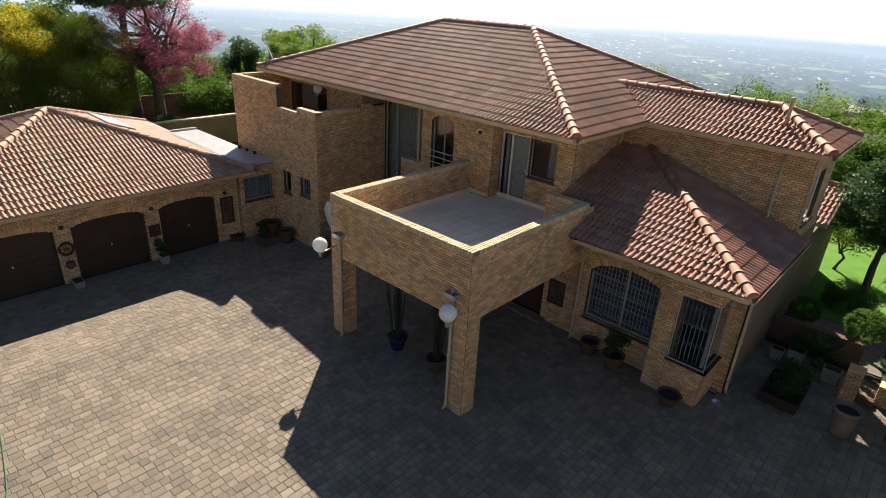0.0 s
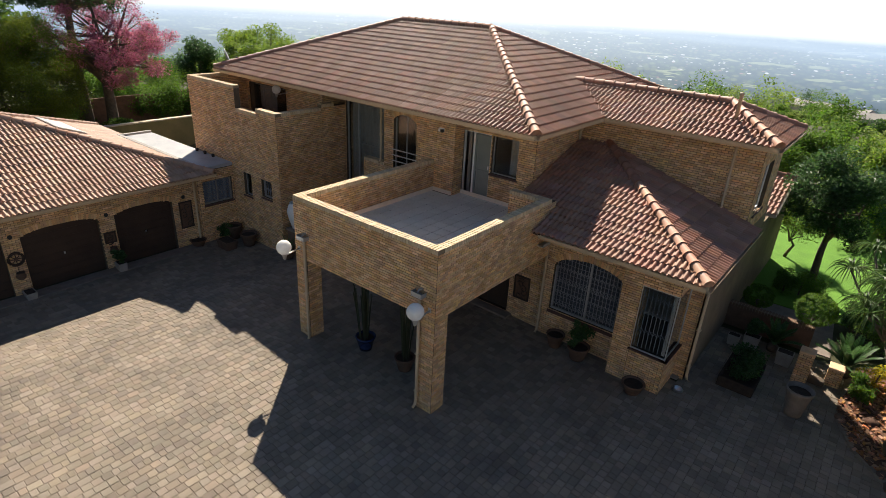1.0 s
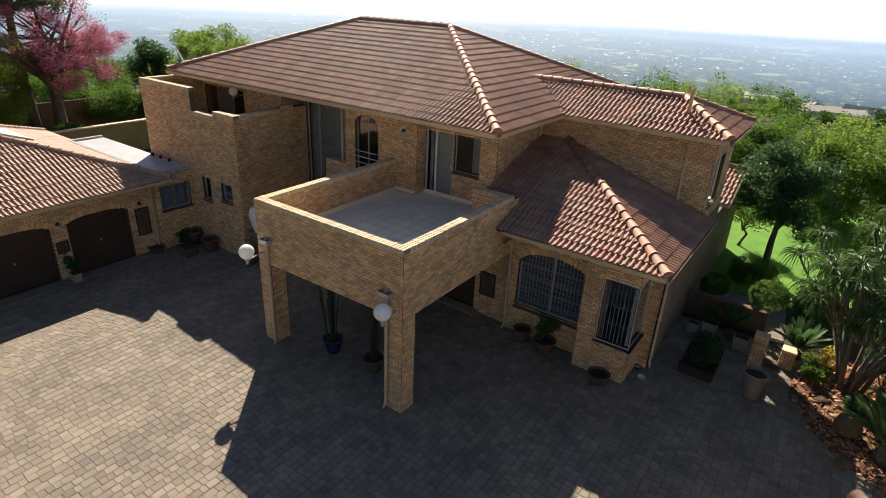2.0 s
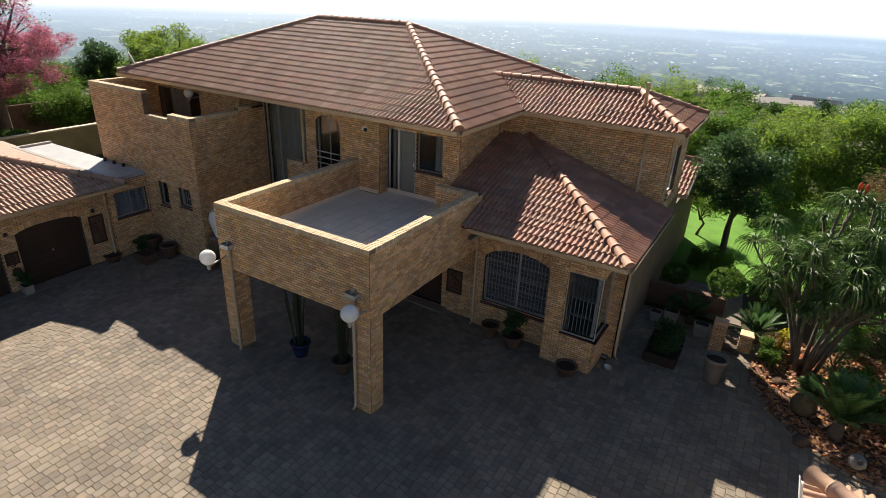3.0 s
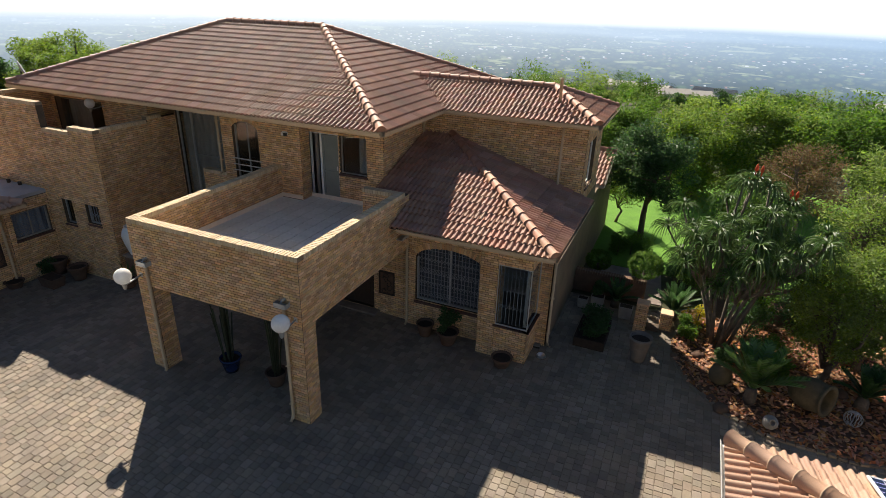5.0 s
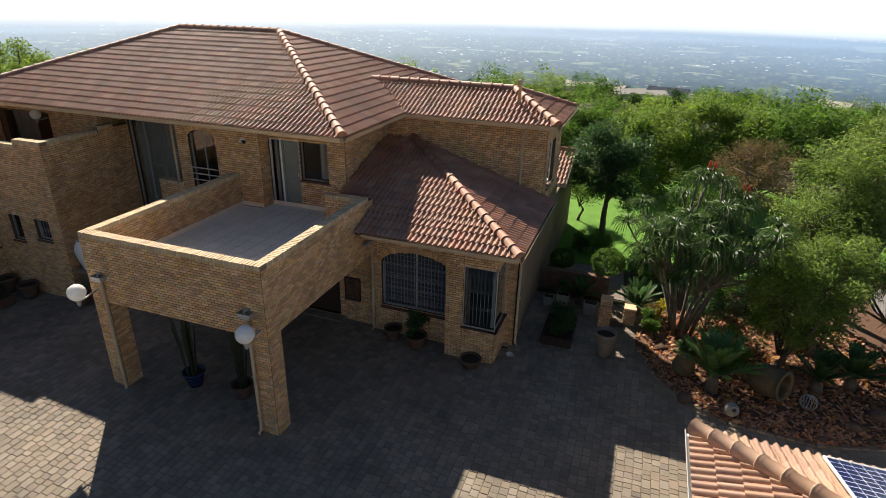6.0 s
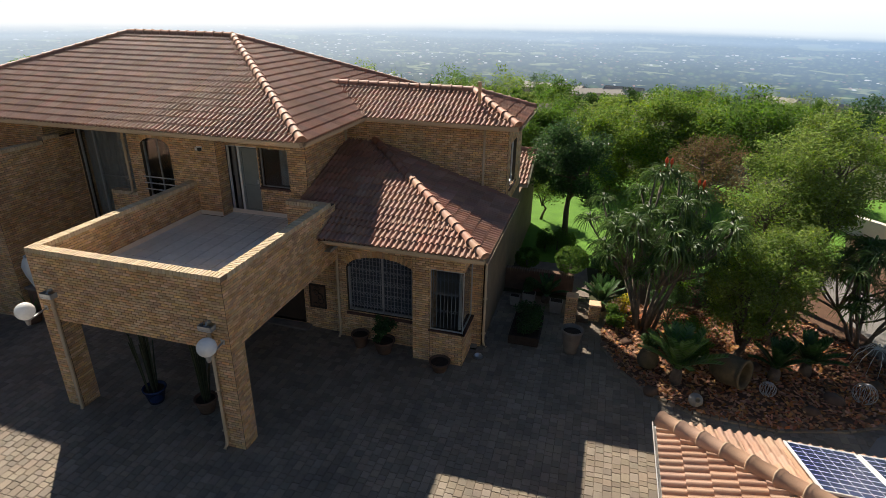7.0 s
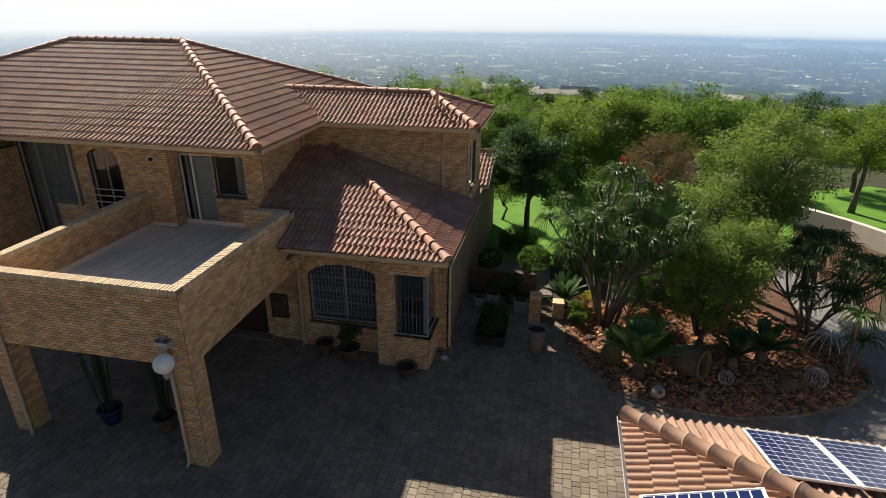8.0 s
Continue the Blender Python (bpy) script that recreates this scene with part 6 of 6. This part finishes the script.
# a kerb of paving blocks round the bed
bed_kerb = thing("bed_kerb", "worn concrete-block kerb round the planted bed", "kerb", kind="structure")
V, F = [], []
add_box(V, F, -0.095, -0.07, -0.08, 0.095, 0.07, 0.055)
V = [(x * (0.93 if z > 0 else 1), y * (0.9 if z > 0 else 1), z) for x, y, z in V]
kerb_block = bpy.data.meshes.new("kerb_block")
kerb_block.from_pydata(V, [], F)
kerb_block.materials.append(M_PAVER)
for (x0, y0), (x1, y1) in zip(BED[:11], BED[1:12]):
    n = max(1, round(math.hypot(x1 - x0, y1 - y0) / 0.2))
    for k in range(n):
        f = (k + 0.5) / n
        ob = new("kerb_block", kerb_block)
        ob.matrix_basis = pose(x0 + (x1 - x0) * f, y0 + (y1 - y0) * f, g.uniform(-0.012, 0.01), g.uniform(-3, 3), 0, math.degrees(math.atan2(y1 - y0, x1 - x0)) + g.uniform(-4, 4))
        ob.parent = bed_kerb
for x, y, r in ((12.9, 5.2, 0.2), (13.6, 5.9, 0.26), (9.0, 4.9, 0.2), (11.9, 6.9, 0.22), (14.9, 6.9, 0.2), (8.4, 7.2, 0.18)):
    stone((x, y, 0.08), r, x)
jar = thing("storage_jar", "large weathered clay jar lying on its side", "clay jar", (10.72, 6.05, 0.05))
b_ = turned([(0.12, 0.0), (0.3, 0.06), (0.43, 0.3), (0.46, 0.55), (0.42, 0.8), (0.4, 0.9), (0.45, 0.93), (0.45, 0.98), (0.36, 0.98), (0.35, 0.88), (0.38, 0.5), (0.28, 0.15), (0.02, 0.1)], 28)
bmesh.ops.transform(b_, matrix=Matrix.Translation((-0.1, 0.07, 0.44)) @ Vector((0.62, -0.48, 0.1)).to_track_quat("Z", "Y").to_matrix().to_4x4() @ Matrix.Scale(0.92, 4), verts=b_.verts)
part("jar", b_, M_JAR, jar, smooth=True)
ball = thing("ball_pot", "round pale pot with a small dark mouth", "garden pot", (10.03, 4.66, 0.07))
ball.scale = (0.75, 0.75, 0.75)
b_ = turned([(0.1, 0.0), (0.19, 0.06), (0.24, 0.2), (0.2, 0.36), (0.1, 0.43), (0.11, 0.45), (0.08, 0.45), (0.07, 0.4), (0.15, 0.3)], 24)
bmesh.ops.transform(b_, matrix=pose(0, 0.1, 0.12, 55, 0, 10), verts=b_.verts)
part("pot", b_, M_PALE, ball, smooth=True)
gp = thing("ball_pot", "mossy round clay pot beside the cycad", "garden pot", (8.95, 6.1, 0.05))
part("pot", turned([(0.14, 0.0), (0.25, 0.08), (0.3, 0.26), (0.24, 0.46), (0.13, 0.54), (0.16, 0.57), (0.12, 0.57), (0.1, 0.5)], 24), M_JAR, gp, smooth=True)


def wire_spider(at, r, n, h, label, material):
    t = thing("wire_sculpture", label, "garden sculpture", at, "wire sculptures")
    for i in range(n):
        a = math.tau * i / n
        V, F = [], []
        tube(V, F, [(0.03 * math.cos(a), 0.03 * math.sin(a), h), (0.45 * r * math.cos(a), 0.45 * r * math.sin(a), h * 1.08), (0.85 * r * math.cos(a), 0.85 * r * math.sin(a), h * 0.62), (r * math.cos(a), r * math.sin(a), 0.02)], [0.014, 0.013, 0.012, 0.01], 6)
        link_mesh("rod", V, F, material, t, smooth=True)
    part("knob", turned([(0.01, h - 0.05), (0.06, h), (0.01, h + 0.05)], 12), material, t, smooth=True)
    return t


def wire_ball(at, r, label):
    t = thing("wire_sculpture", label, "garden sculpture", at, "wire sculptures")
    for i in range(8):
        V, F = [], []
        m = pose(0, 0, r, 0, 0, 22.5 * i) @ pose(0, 0, 0, 90, 0, 0)
        tube(V, F, [tuple(m @ Vector((r * math.cos(k * 0.3142), r * math.sin(k * 0.3142), 0))) for k in range(21)], [0.008] * 21, 5)
        link_mesh("ring", V, F, M_STEEL, t, smooth=True)
    return t


wire_spider((15.25, 7.95, 0.06), 0.62, 14, 0.6, "white painted steel spider sculpture", M_WHITE)
wire_ball((14.3, 6.05, 0.05), 0.28, "open steel wire ball")
wire_ball((11.95, 5.65, 0.05), 0.2, "small open steel wire ball")
cycad((9.66, 5.52, 0.05), 26, 1.35, 33, "green cycad with upright arching fronds", M_CYCAD, 0.4)
cycad((13.2, 7.0, 0.05), 20, 1.0, 34, "dark cycad under the trees", M_LEAF_DARK)
cycad((12.3, 6.5, 0.05), 18, 0.9, 35, "dark cycad under the trees", M_LEAF_DARK)
aloe_tree((8.9, 8.2, 0), 5.1, 2.1, 66, 5, "branching tree aloe with drooping grey-green rosettes", 3)
aloe_tree((15.2, 9.3, 0), 3.2, 1.9, 40, 6, "leaning tree aloe with drooping rosettes", 0)
aloe_tree((15.4, 6.95, 0), 2.0, 0.4, 4, 7, "young single-stemmed tree aloe", 0)
for x, y, r, h, k in ((8.2, 11.3, 0.8, 1.8, 111), (9.2, 12.3, 0.9, 1.9, 112), (7.5, 12.1, 0.5, 1.2, 113), (8.0, 8.0, 0.4, 0.8, 114), (9.7, 9.0, 0.7, 1.3, 115), (9.1, 7.2, 0.35, 0.55, 116), (10.4, 6.9, 0.4, 0.7, 117)):
    shrub((x, y, 0.03), r, h, M_LEAF_DARK if k % 3 else M_LEAF, k, "dark green shrub among the tree aloes", 2200, 0.08)
shrub((10.2, 7.6, 0.03), 0.6, 1.2, M_LEAF, 51, "leafy green shrub in the bed")
shrub((8.3, 8.9, 0.03), 0.45, 0.9, M_LEAF_YELLOW, 52, "yellow-green shrub in the bed", 900)

# ---- trees ----
tree("olive_tree", "dense grey-green tree beside the bed", (11.5, 7.4, 0), 4.7, 1.5, 1.35, 2.35, M_LEAF_OLIVE, 16000, 0.09, 61, 0.1, None, 6, 90, 0.4, stems=2, second=M_LEAF_LIGHT)
tree("olive_tree", "tall grey-green spreading tree", (13.7, 11.8, 0), 6.6, 2.5, 2.3, 2.0, M_LEAF_OLIVE, 15000, 0.105, 62, 0.15, None, 8, 110, 0.5, second=M_LEAF_LIGHT)
tree("garden_tree", "dark glossy-leaved tree on the lawn", (5.9, 14.9, 0), 5.1, 1.75, 1.7, 1.75, M_LEAF_DARK, 14000, 0.14, 64, 0.13, None, 7, 46, 0.55)
tree("feathery_tree", "light green feathery tree on the slope", (7.6, 23.5, 0), 5.1, 3.0, 2.8, 2.6, M_LEAF_LIGHT, 20000, 0.16, 65, 0.2, None, 8, 60, 0.85, second=M_LEAF)
tree("feathery_tree", "light green feathery tree on the slope", (11.0, 24.6, 0), 5.3, 3.0, 2.8, 2.6, M_LEAF_LIGHT, 20000, 0.16, 66, 0.2, None, 8, 60, 0.85, second=M_LEAF)
tree("broad_tree", "dark green broad-crowned tree", (15.4, 26.2, 0), 5.6, 3.4, 3.0, 2.6, M_LEAF, 20000, 0.18, 67, 0.22, None, 8, 60, 0.9)
tree("dry_tree", "half-bare brownish tree on the slope", (11.8, 18.0, 0), 4.6, 1.9, 1.8, 1.5, M_LEAF_DRY, 7000, 0.1, 68, 0.09, M_BARK_PALE, 10, 40, 0.5)
tree("flat_tree", "flat-topped acacia on the far lawn", (23.5, 26.5, -0.1), 3.7, 3.4, 3.0, 1.2, M_LEAF_LIGHT, 12000, 0.14, 69, 0.14, None, 9, 46, 0.6)
tree("broad_tree", "light green spreading tree by the drive", (21.8, 22.5, 0), 5.8, 2.7, 2.4, 1.7, M_LEAF_LIGHT, 9000, 0.14, 70, 0.14, None, 7, 40, 0.7)
tree("broad_tree", "green tree behind the house", (3.4, 30.0, -0.4), 4.1, 3.0, 2.6, 2.0, M_LEAF, 18000, 0.18, 71, 0.18, None, 7, 50, 0.95)
tree("garden_tree", "small tree at the lawn's edge", (4.6, 17.5, 0), 2.6, 1.1, 1.1, 1.0, M_LEAF_LIGHT, 4000, 0.1, 72, 0.06, None, 6, 24, 0.4)
tree("conifer", "yellow-tipped golden conifer behind the garage", (-30.2, -1.6, 0), 8.8, 2.9, 2.9, 4.3, M_CONIFER, 60000, 0.11, 73, 0.2, None, 5, 130, 0.75, slim=0.3, second=M_LEAF_YELLOW)
tree("conifer", "dense dark conifer behind the garage", (-29.6, 1.6, 0), 8.6, 3.2, 3.2, 4.3, M_CONIFER, 80000, 0.11, 74, 0.22, None, 5, 140, 0.75, slim=0.3)
tree("blossom_tree", "tall tree in pink blossom", (-30.7, 5.9, 0), 9.0, 4.7, 4.5, 3.1, M_LEAF_DRY, 5000, 0.12, 75, 0.34, None, 18, 130, 0.6, second=M_BLOSSOM)
tree("broad_tree", "dark green tree over the blossom", (-31.8, 5.0, 0), 10.2, 3.8, 3.4, 1.5, M_LEAF_DARK, 16000, 0.17, 76, 0.25, None, 9, 46, 0.8)
tree("broad_tree", "dark green round-crowned tree beyond the wall", (-35.3, 14.4, -0.2), 6.2, 2.0, 2.0, 2.6, M_LEAF_DARK, 9000, 0.22, 77, 0.2, None, 6, 40, 0.7)
tree("broad_tree", "light green willow-like tree", (-30.6, 16.6, -0.1), 7.0, 4.4, 4.0, 2.8, M_LEAF_LIGHT, 30000, 0.18, 78, 0.2, None, 8, 60, 0.8)
tree("broad_tree", "light green tree beyond the house", (-25.8, 19.5, -0.1), 6.4, 3.8, 3.2, 2.5, M_LEAF_LIGHT, 22000, 0.18, 79, 0.2, None, 8, 50, 0.8)
tree("broad_tree", "green tree beyond the conifers", (-42.0, 2.0, -0.4), 9.0, 5.0, 5.0, 3.6, M_LEAF, 16000, 0.26, 80, 0.25, None, 7, 60, 1.1)
tree("olive_tree", "dense grey-green tree behind the bed", (12.2, 10.2, 0), 5.0, 1.5, 1.4, 1.5, M_LEAF_OLIVE, 3800, 0.095, 81, 0.1, None, 6, 90, 0.42, stems=2, second=M_LEAF_LIGHT)
tree("garden_tree", "dark leafy tree beside the lawn", (9.6, 13.4, 0), 3.6, 1.6, 1.5, 1.6, M_LEAF, 10000, 0.12, 83, 0.09, None, 6, 40, 0.5)
tree("olive_tree", "slender green tree at the back of the bed", (13.7, 10.7, 0), 4.7, 1.3, 1.2, 1.2, M_LEAF_OLIVE, 7000, 0.1, 84, 0.08, None, 6, 40, 0.5, stems=2, second=M_LEAF_LIGHT)
tree("olive_tree", "low grey-green tree leaning over the bed", (12.7, 8.3, 0), 4.1, 1.1, 1.0, 1.2, M_LEAF_OLIVE, 4500, 0.085, 85, 0.07, None, 5, 60, 0.38, stems=2, second=M_LEAF_LIGHT)
for x, y, r, h, k in ((12.2, 9.0, 1.0, 1.5, 96), (9.9, 10.3, 0.8, 1.5, 91), (11.2, 10.6, 0.9, 1.7, 92)):
    shrub((x, y, 0), r, h, M_LEAF if k % 2 else M_LEAF_DARK, k, "leafy green shrub behind the bed", 2600, 0.1)
for x, y, h, k in ((-35.0, 7.5, 4.6, 107), (-36.0, 11.0, 4.6, 108), (-33.0, 9.6, 3.6, 109), (-33.5, 4.0, 3.6, 101), (-34.0, 8.0, 3.4, 102), (-33.0, 11.5, 3.2, 103), (-31.0, 14.0, 2.8, 104), (-28.6, 5.5, 1.8, 105), (-28.4, 10.5, 1.7, 106)):
    shrub((x, y, 0), 2.2 if h > 2 else 1.0, h, M_LEAF, k, "green shrub along the boundary wall", 9000, 0.14)
M_OLIVE = surface("olive_plaster", (0.25, 0.215, 0.10), (0.17, 0.15, 0.07), 1.2, 0.9, spots=0.4, spot=(0.1, 0.09, 0.05))
rear = thing("boundary_wall", "dark brown brick wall behind the trees", "boundary wall")
wall_body("wall", rear, (-32.5, -3.0), 90, 22.0, -0.1, 2.3, 0.25, (), M_BRICK_DARK)
bwall = thing("boundary_wall", "olive plastered boundary wall with a pale coping", "boundary wall")
wall_body("wall", bwall, (-27.0, 1.0), 90, 13.0, 0.0, 1.7, 0.25, (), M_OLIVE)
part("coping", boxed(-27.3, 1.0, 1.7, -26.95, 14.0, 1.77, 0.01), M_PLASTER, bwall)


def woods():
    """Woods down the hillside and into the valley: crowns of differing height, width and leaf."""
    g = np.random.default_rng(90)
    kinds = [("woodland", M_LEAF), ("woodland", M_LEAF_DARK), ("woodland", M_LEAF_OLIVE), ("woodland", M_LEAF_LIGHT)]
    crowns = {False: [[] for _ in kinds], True: [[] for _ in kinds]}
    for k in range(1500):
        r, a = 33 + 370 * g.random() ** 0.85, radians(g.uniform(-10, 190))
        x, y = 5 + r * math.cos(a), r * math.sin(a)
        if y < 33 and -34 < x < 34 or (x < -20 and r < 48):
            continue
        h = (1.8 + 3.4 * g.random() ** 1.8) * (1 + r / 500)
        w = h * g.uniform(0.38, 0.62)
        z0 = land(x, y) + (0.0 if r < 40 else 0.012 * r * noise.noise((x / 60, y / 60, 0.3)))
        kind = int(g.choice(4, p=(0.38, 0.27, 0.22, 0.13)))
        for q in range(9):
            d = Vector(g.normal(size=3)).normalized() * g.uniform(0.45, 0.95)
            crowns[r > 120][kind].append((x + d.x * w, y + d.y * w, z0 + h * 0.55 + d.z * h * 0.4, w * g.uniform(0.36, 0.52)))
    for far, n, size in ((False, 120, 0.26), (True, 40, 0.6)):
        for (name, material), cl in zip(kinds, crowns[far]):
            LV, LF = leaves(cl, len(cl) * n, size, 1.0, len(cl))
            ob = mesh_np(name, LV, LF, material, kind="stuff")
            tagged(ob, "mixed green woods covering the hillside", "woods")


woods()


def far_house(x, y, w, d, h, turn, walls, roof):
    """A house in the valley: walls, a gabled roof, windows."""
    t = thing("far_house", "small pale house among the trees in the valley", "house", (x, y, land(x, y) + 0.5), "valley houses")
    t.rotation_euler.z = radians(turn)
    part("wall", boxed(-w / 2, -d / 2, -2, w / 2, d / 2, h, 0), walls, t)
    V = [(-w / 2 - 0.4, -d / 2 - 0.4, h), (w / 2 + 0.4, -d / 2 - 0.4, h), (w / 2 + 0.4, d / 2 + 0.4, h), (-w / 2 - 0.4, d / 2 + 0.4, h), (-w / 2 - 0.4, 0, h + d * 0.2), (w / 2 + 0.4, 0, h + d * 0.2)]
    link_mesh("roof", V, [(0, 1, 5, 4), (2, 3, 4, 5), (3, 0, 4), (1, 2, 5), (3, 2, 1, 0)], roof, t)
    n = max(2, int(w / 4))
    for i in range(n):
        u = -w / 2 + w * (i + 0.5) / n
        part("window", boxed(u - 0.7, -d / 2 - 0.05, h * 0.35, u + 0.7, -d / 2 - 0.01, h * 0.75, 0), M_FRAME, t)


rnd = random.Random(17)
far_house(-79, 366, 26, 10, 5, 12, M_WHITE, M_WHITE)
for bearing, dist in ((-6, 330), (-4, 350), (-2, 318), (0, 342), (1.5, 372), (-9, 372), (8, 380), (14, 360), (20, 375), (24, 330), (30, 370), (33, 390), (-14, 385), (38, 350), (44, 372), (5, 300), (27, 392), (17, 390)):
    a = radians(bearing)
    far_house(6.9 + dist * math.sin(a), -8.5 + dist * math.cos(a), rnd.uniform(14, 30), rnd.uniform(8, 12), rnd.uniform(4, 6.5), rnd.uniform(-40, 40), M_WHITE if rnd.random() < 0.7 else M_PLASTER, rnd.choice((M_WHITE, M_CONCRETE, M_CONCRETE)))

# ---- outbuilding with solar panels, near the camera ----
front = thing("outbuilding", "outbuilding with a salmon-tiled roof and solar panels", "outbuilding")
FX, FY, FZ, FP = 8.47, -0.08, 2.91, 0.31
froof = section("roof", front, "salmon clay-coloured tiled hip roof")
roof_plane(froof, (FX, FY, FZ + 0.02), -90, FP, [(0, 0), (6.5, 0), (6.5, 4.5), (4.5, 4.5)], 220, TW, True)
roof_plane(froof, (FX + 9.0, FY, FZ + 0.02), 180, FP, [(0, 0), (9.0, 0), (4.5, 4.5), (0, 4.5)], 150, TW, True)
ridge_caps(froof, (FX, FY, FZ + 0.09), (FX + 4.5, FY - 4.5, FZ + 0.09 + 4.5 * FP), 0.135, 0.42, 0.03, M_TILE_SALMON, True)
V, F = [], []
add_box(V, F, FX + 0.45, FY - 6.4, 0, FX + 0.65, FY - 0.45, FZ - 0.05)
add_box(V, F, FX + 0.65, FY - 0.65, 0, FX + 8.9, FY - 0.45, FZ - 0.05)
link_mesh("wall", V, F, M_PLASTER, front)
gutter(froof, (FX - 0.01, FY, FZ + 0.0), (FX - 0.01, FY - 6.5, FZ + 0.0), 0.1, M_WHITE)


V, F = [], []
add_box(V, F, -0.0725, -0.0405, -0.002, 0.0725, 0.0405, 0.002)
CELL = bpy.data.meshes.new("solar_cell")
CELL.from_pydata(V, [], F)
CELL.materials.append(M_SOLAR)


def solar_panel(m, label):
    t = thing("solar_panel", label, "solar panel", group="solar panels")
    t.matrix_basis = m
    for a in ((-0.5, -0.5, 0, 0.5, -0.482, 0.04), (-0.5, 0.482, 0, 0.5, 0.5, 0.04), (-0.5, -0.482, 0, -0.472, 0.482, 0.04), (0.472, -0.482, 0, 0.5, 0.482, 0.04)):
        part("frame_bar", boxed(*a, 0.004), M_WHITE, t)
    part("backsheet", boxed(-0.472, -0.482, 0.02, 0.472, 0.482, 0.03, 0), M_WHITE, t)
    for i in range(6):
        for k in range(10):
            cell = new("solar_cell", CELL)
            cell.location, cell.parent = (-0.3875 + 0.155 * i, -0.428 + 0.0951 * k, 0.032), t
    return t


tilt = math.degrees(math.atan(FP))
def on_north(x, d, lift=0.16):
    return Matrix.Translation((x, FY - d, FZ + d * FP + lift)) @ Matrix.Rotation(radians(180), 4, "Z") @ Matrix.Rotation(radians(tilt), 4, "X") @ Matrix.Diagonal((1, 1.6, 1, 1))


for i in range(6):
    solar_panel(on_north(10.78 + 1.03 * i, 0.93), "blue solar panel in a white frame on the tiled roof")
for i in range(3):
    m = Matrix.Translation((FX + 0.8, FY - 2.42 - 1.03 * i, FZ + 0.8 * FP + 0.16)) @ Matrix.Rotation(radians(-90), 4, "Z") @ Matrix.Rotation(radians(tilt), 4, "X") @ Matrix.Diagonal((1, 1.6, 1, 1))
    solar_panel(m, "blue solar panel in a white frame on the tiled roof")

hose = thing("garden_hose", "thin green garden hose lying on the paving", "hose")
piped("hose", [(x, y, z + yard(x)) for x, y, z in [(-8.2, -7.75, 0.012), (-7.4, -7.74, 0.012), (-6.65, -7.79, 0.012), (-5.92, -7.88, 0.012), (-5.0, -8.02, 0.012), (-4.49, -8.11, 0.012), (-3.4, -8.4, 0.012)]], 0.011, surface("green_hose", (0.04, 0.16, 0.06), (0.03, 0.12, 0.045), 5.0, 0.5), hose)


# ---- paving ----
def lay_paving():
    paving = tagged(thing("paving", "pinkish-grey concrete block paving, worn and stained", "paving", kind="structure"))
    V, F = [], []
    xs = [-13.2 + 0.3 * i for i in range(44)] + [0.0, 17.0]
    V += [(x, y, yard(x) + z) for x in xs for y, z in ((-12, -0.012), (5.6, -0.012), (5.6, -0.6), (-12, -0.6))]
    F += [(4 * i + k, 4 * i + 4 + k, 4 * i + 4 + (k + 1) % 4, 4 * i + (k + 1) % 4) for i in range(len(xs) - 1) for k in range(4)]
    F += [(0, 1, 2, 3), (4 * len(xs) - 1, 4 * len(xs) - 2, 4 * len(xs) - 3, 4 * len(xs) - 4)]
    add_box(V, F, 4.2, 5.6, -0.1, 17, 9.6, -0.012)
    link_mesh("bedding", V, F, M_SAND, paving)
    rnd = random.Random(5)
    meshes = {}
    for size in (0.14, 0.19, 0.26):
        bm_v, bm_f = [], []
        x, y, e = 0.0902, size / 2 - 0.0042, 0.009
        bm_v = [(-x, -y, -0.02), (x, -y, -0.02), (x, y, -0.02), (-x, y, -0.02), (-x, -y, -0.006), (x, -y, -0.006), (x, y, -0.006), (-x, y, -0.006), (-x + e, -y + e, 0), (x - e, -y + e, 0), (x - e, y - e, 0), (-x + e, y - e, 0)]
        for s in (0, 4):
            bm_f += [(s + i, s + (i + 1) % 4, s + 4 + (i + 1) % 4, s + 4 + i) for i in range(4)]
        bm_f.append((8, 9, 10, 11))
        me = bpy.data.meshes.new("paver")
        me.from_pydata(bm_v, [], bm_f)
        me.materials.append(M_PAVER)
        meshes[size] = (me, bm_v, bm_f)
    V, F, count = [], [], 0
    x = -13.1
    while x < 16.5:
        y = -11.5 - rnd.uniform(0, 0.3)
        top = 5.5 if x < 4.1 else 9.4
        while y < top:
            size = rnd.choice((0.19, 0.19, 0.14, 0.26))
            me, pv, pf = meshes[size]
            at = Vector((x, y + size / 2, rnd.uniform(-0.004, 0.003)))
            y += size
            if at.x > 9.2 and at.y < -1:
                continue
            if count < 300 and -2.4 < x < 0.0 and -3.6 < y < -0.4:
                ob = new("paver", me)
                ob.location = at + Vector((0, 0, yard(at.x)))
                ob.rotation_euler.y = math.atan(0.038)
                ob.parent = paving
                count += 1
            else:
                n = len(V)
                q, dx, dy = rnd.gauss(0, 0.014), rnd.gauss(0, 0.0028), rnd.gauss(0, 0.002)
                V += [(at.x + a - q * b + dx, at.y + b + q * a + dy, at.z + c + yard(at.x + a)) for a, b, c in pv]
                F += [tuple(n + i for i in f) for f in pf]
        x += 0.188
    link_mesh("paver_field", V, F, M_PAVER_REST, paving, kind="stuff")


lay_paving()
for args in BRICKS:
    lay_bricks(*args)
for args in ROOFS:
    lay_tiles(*args)
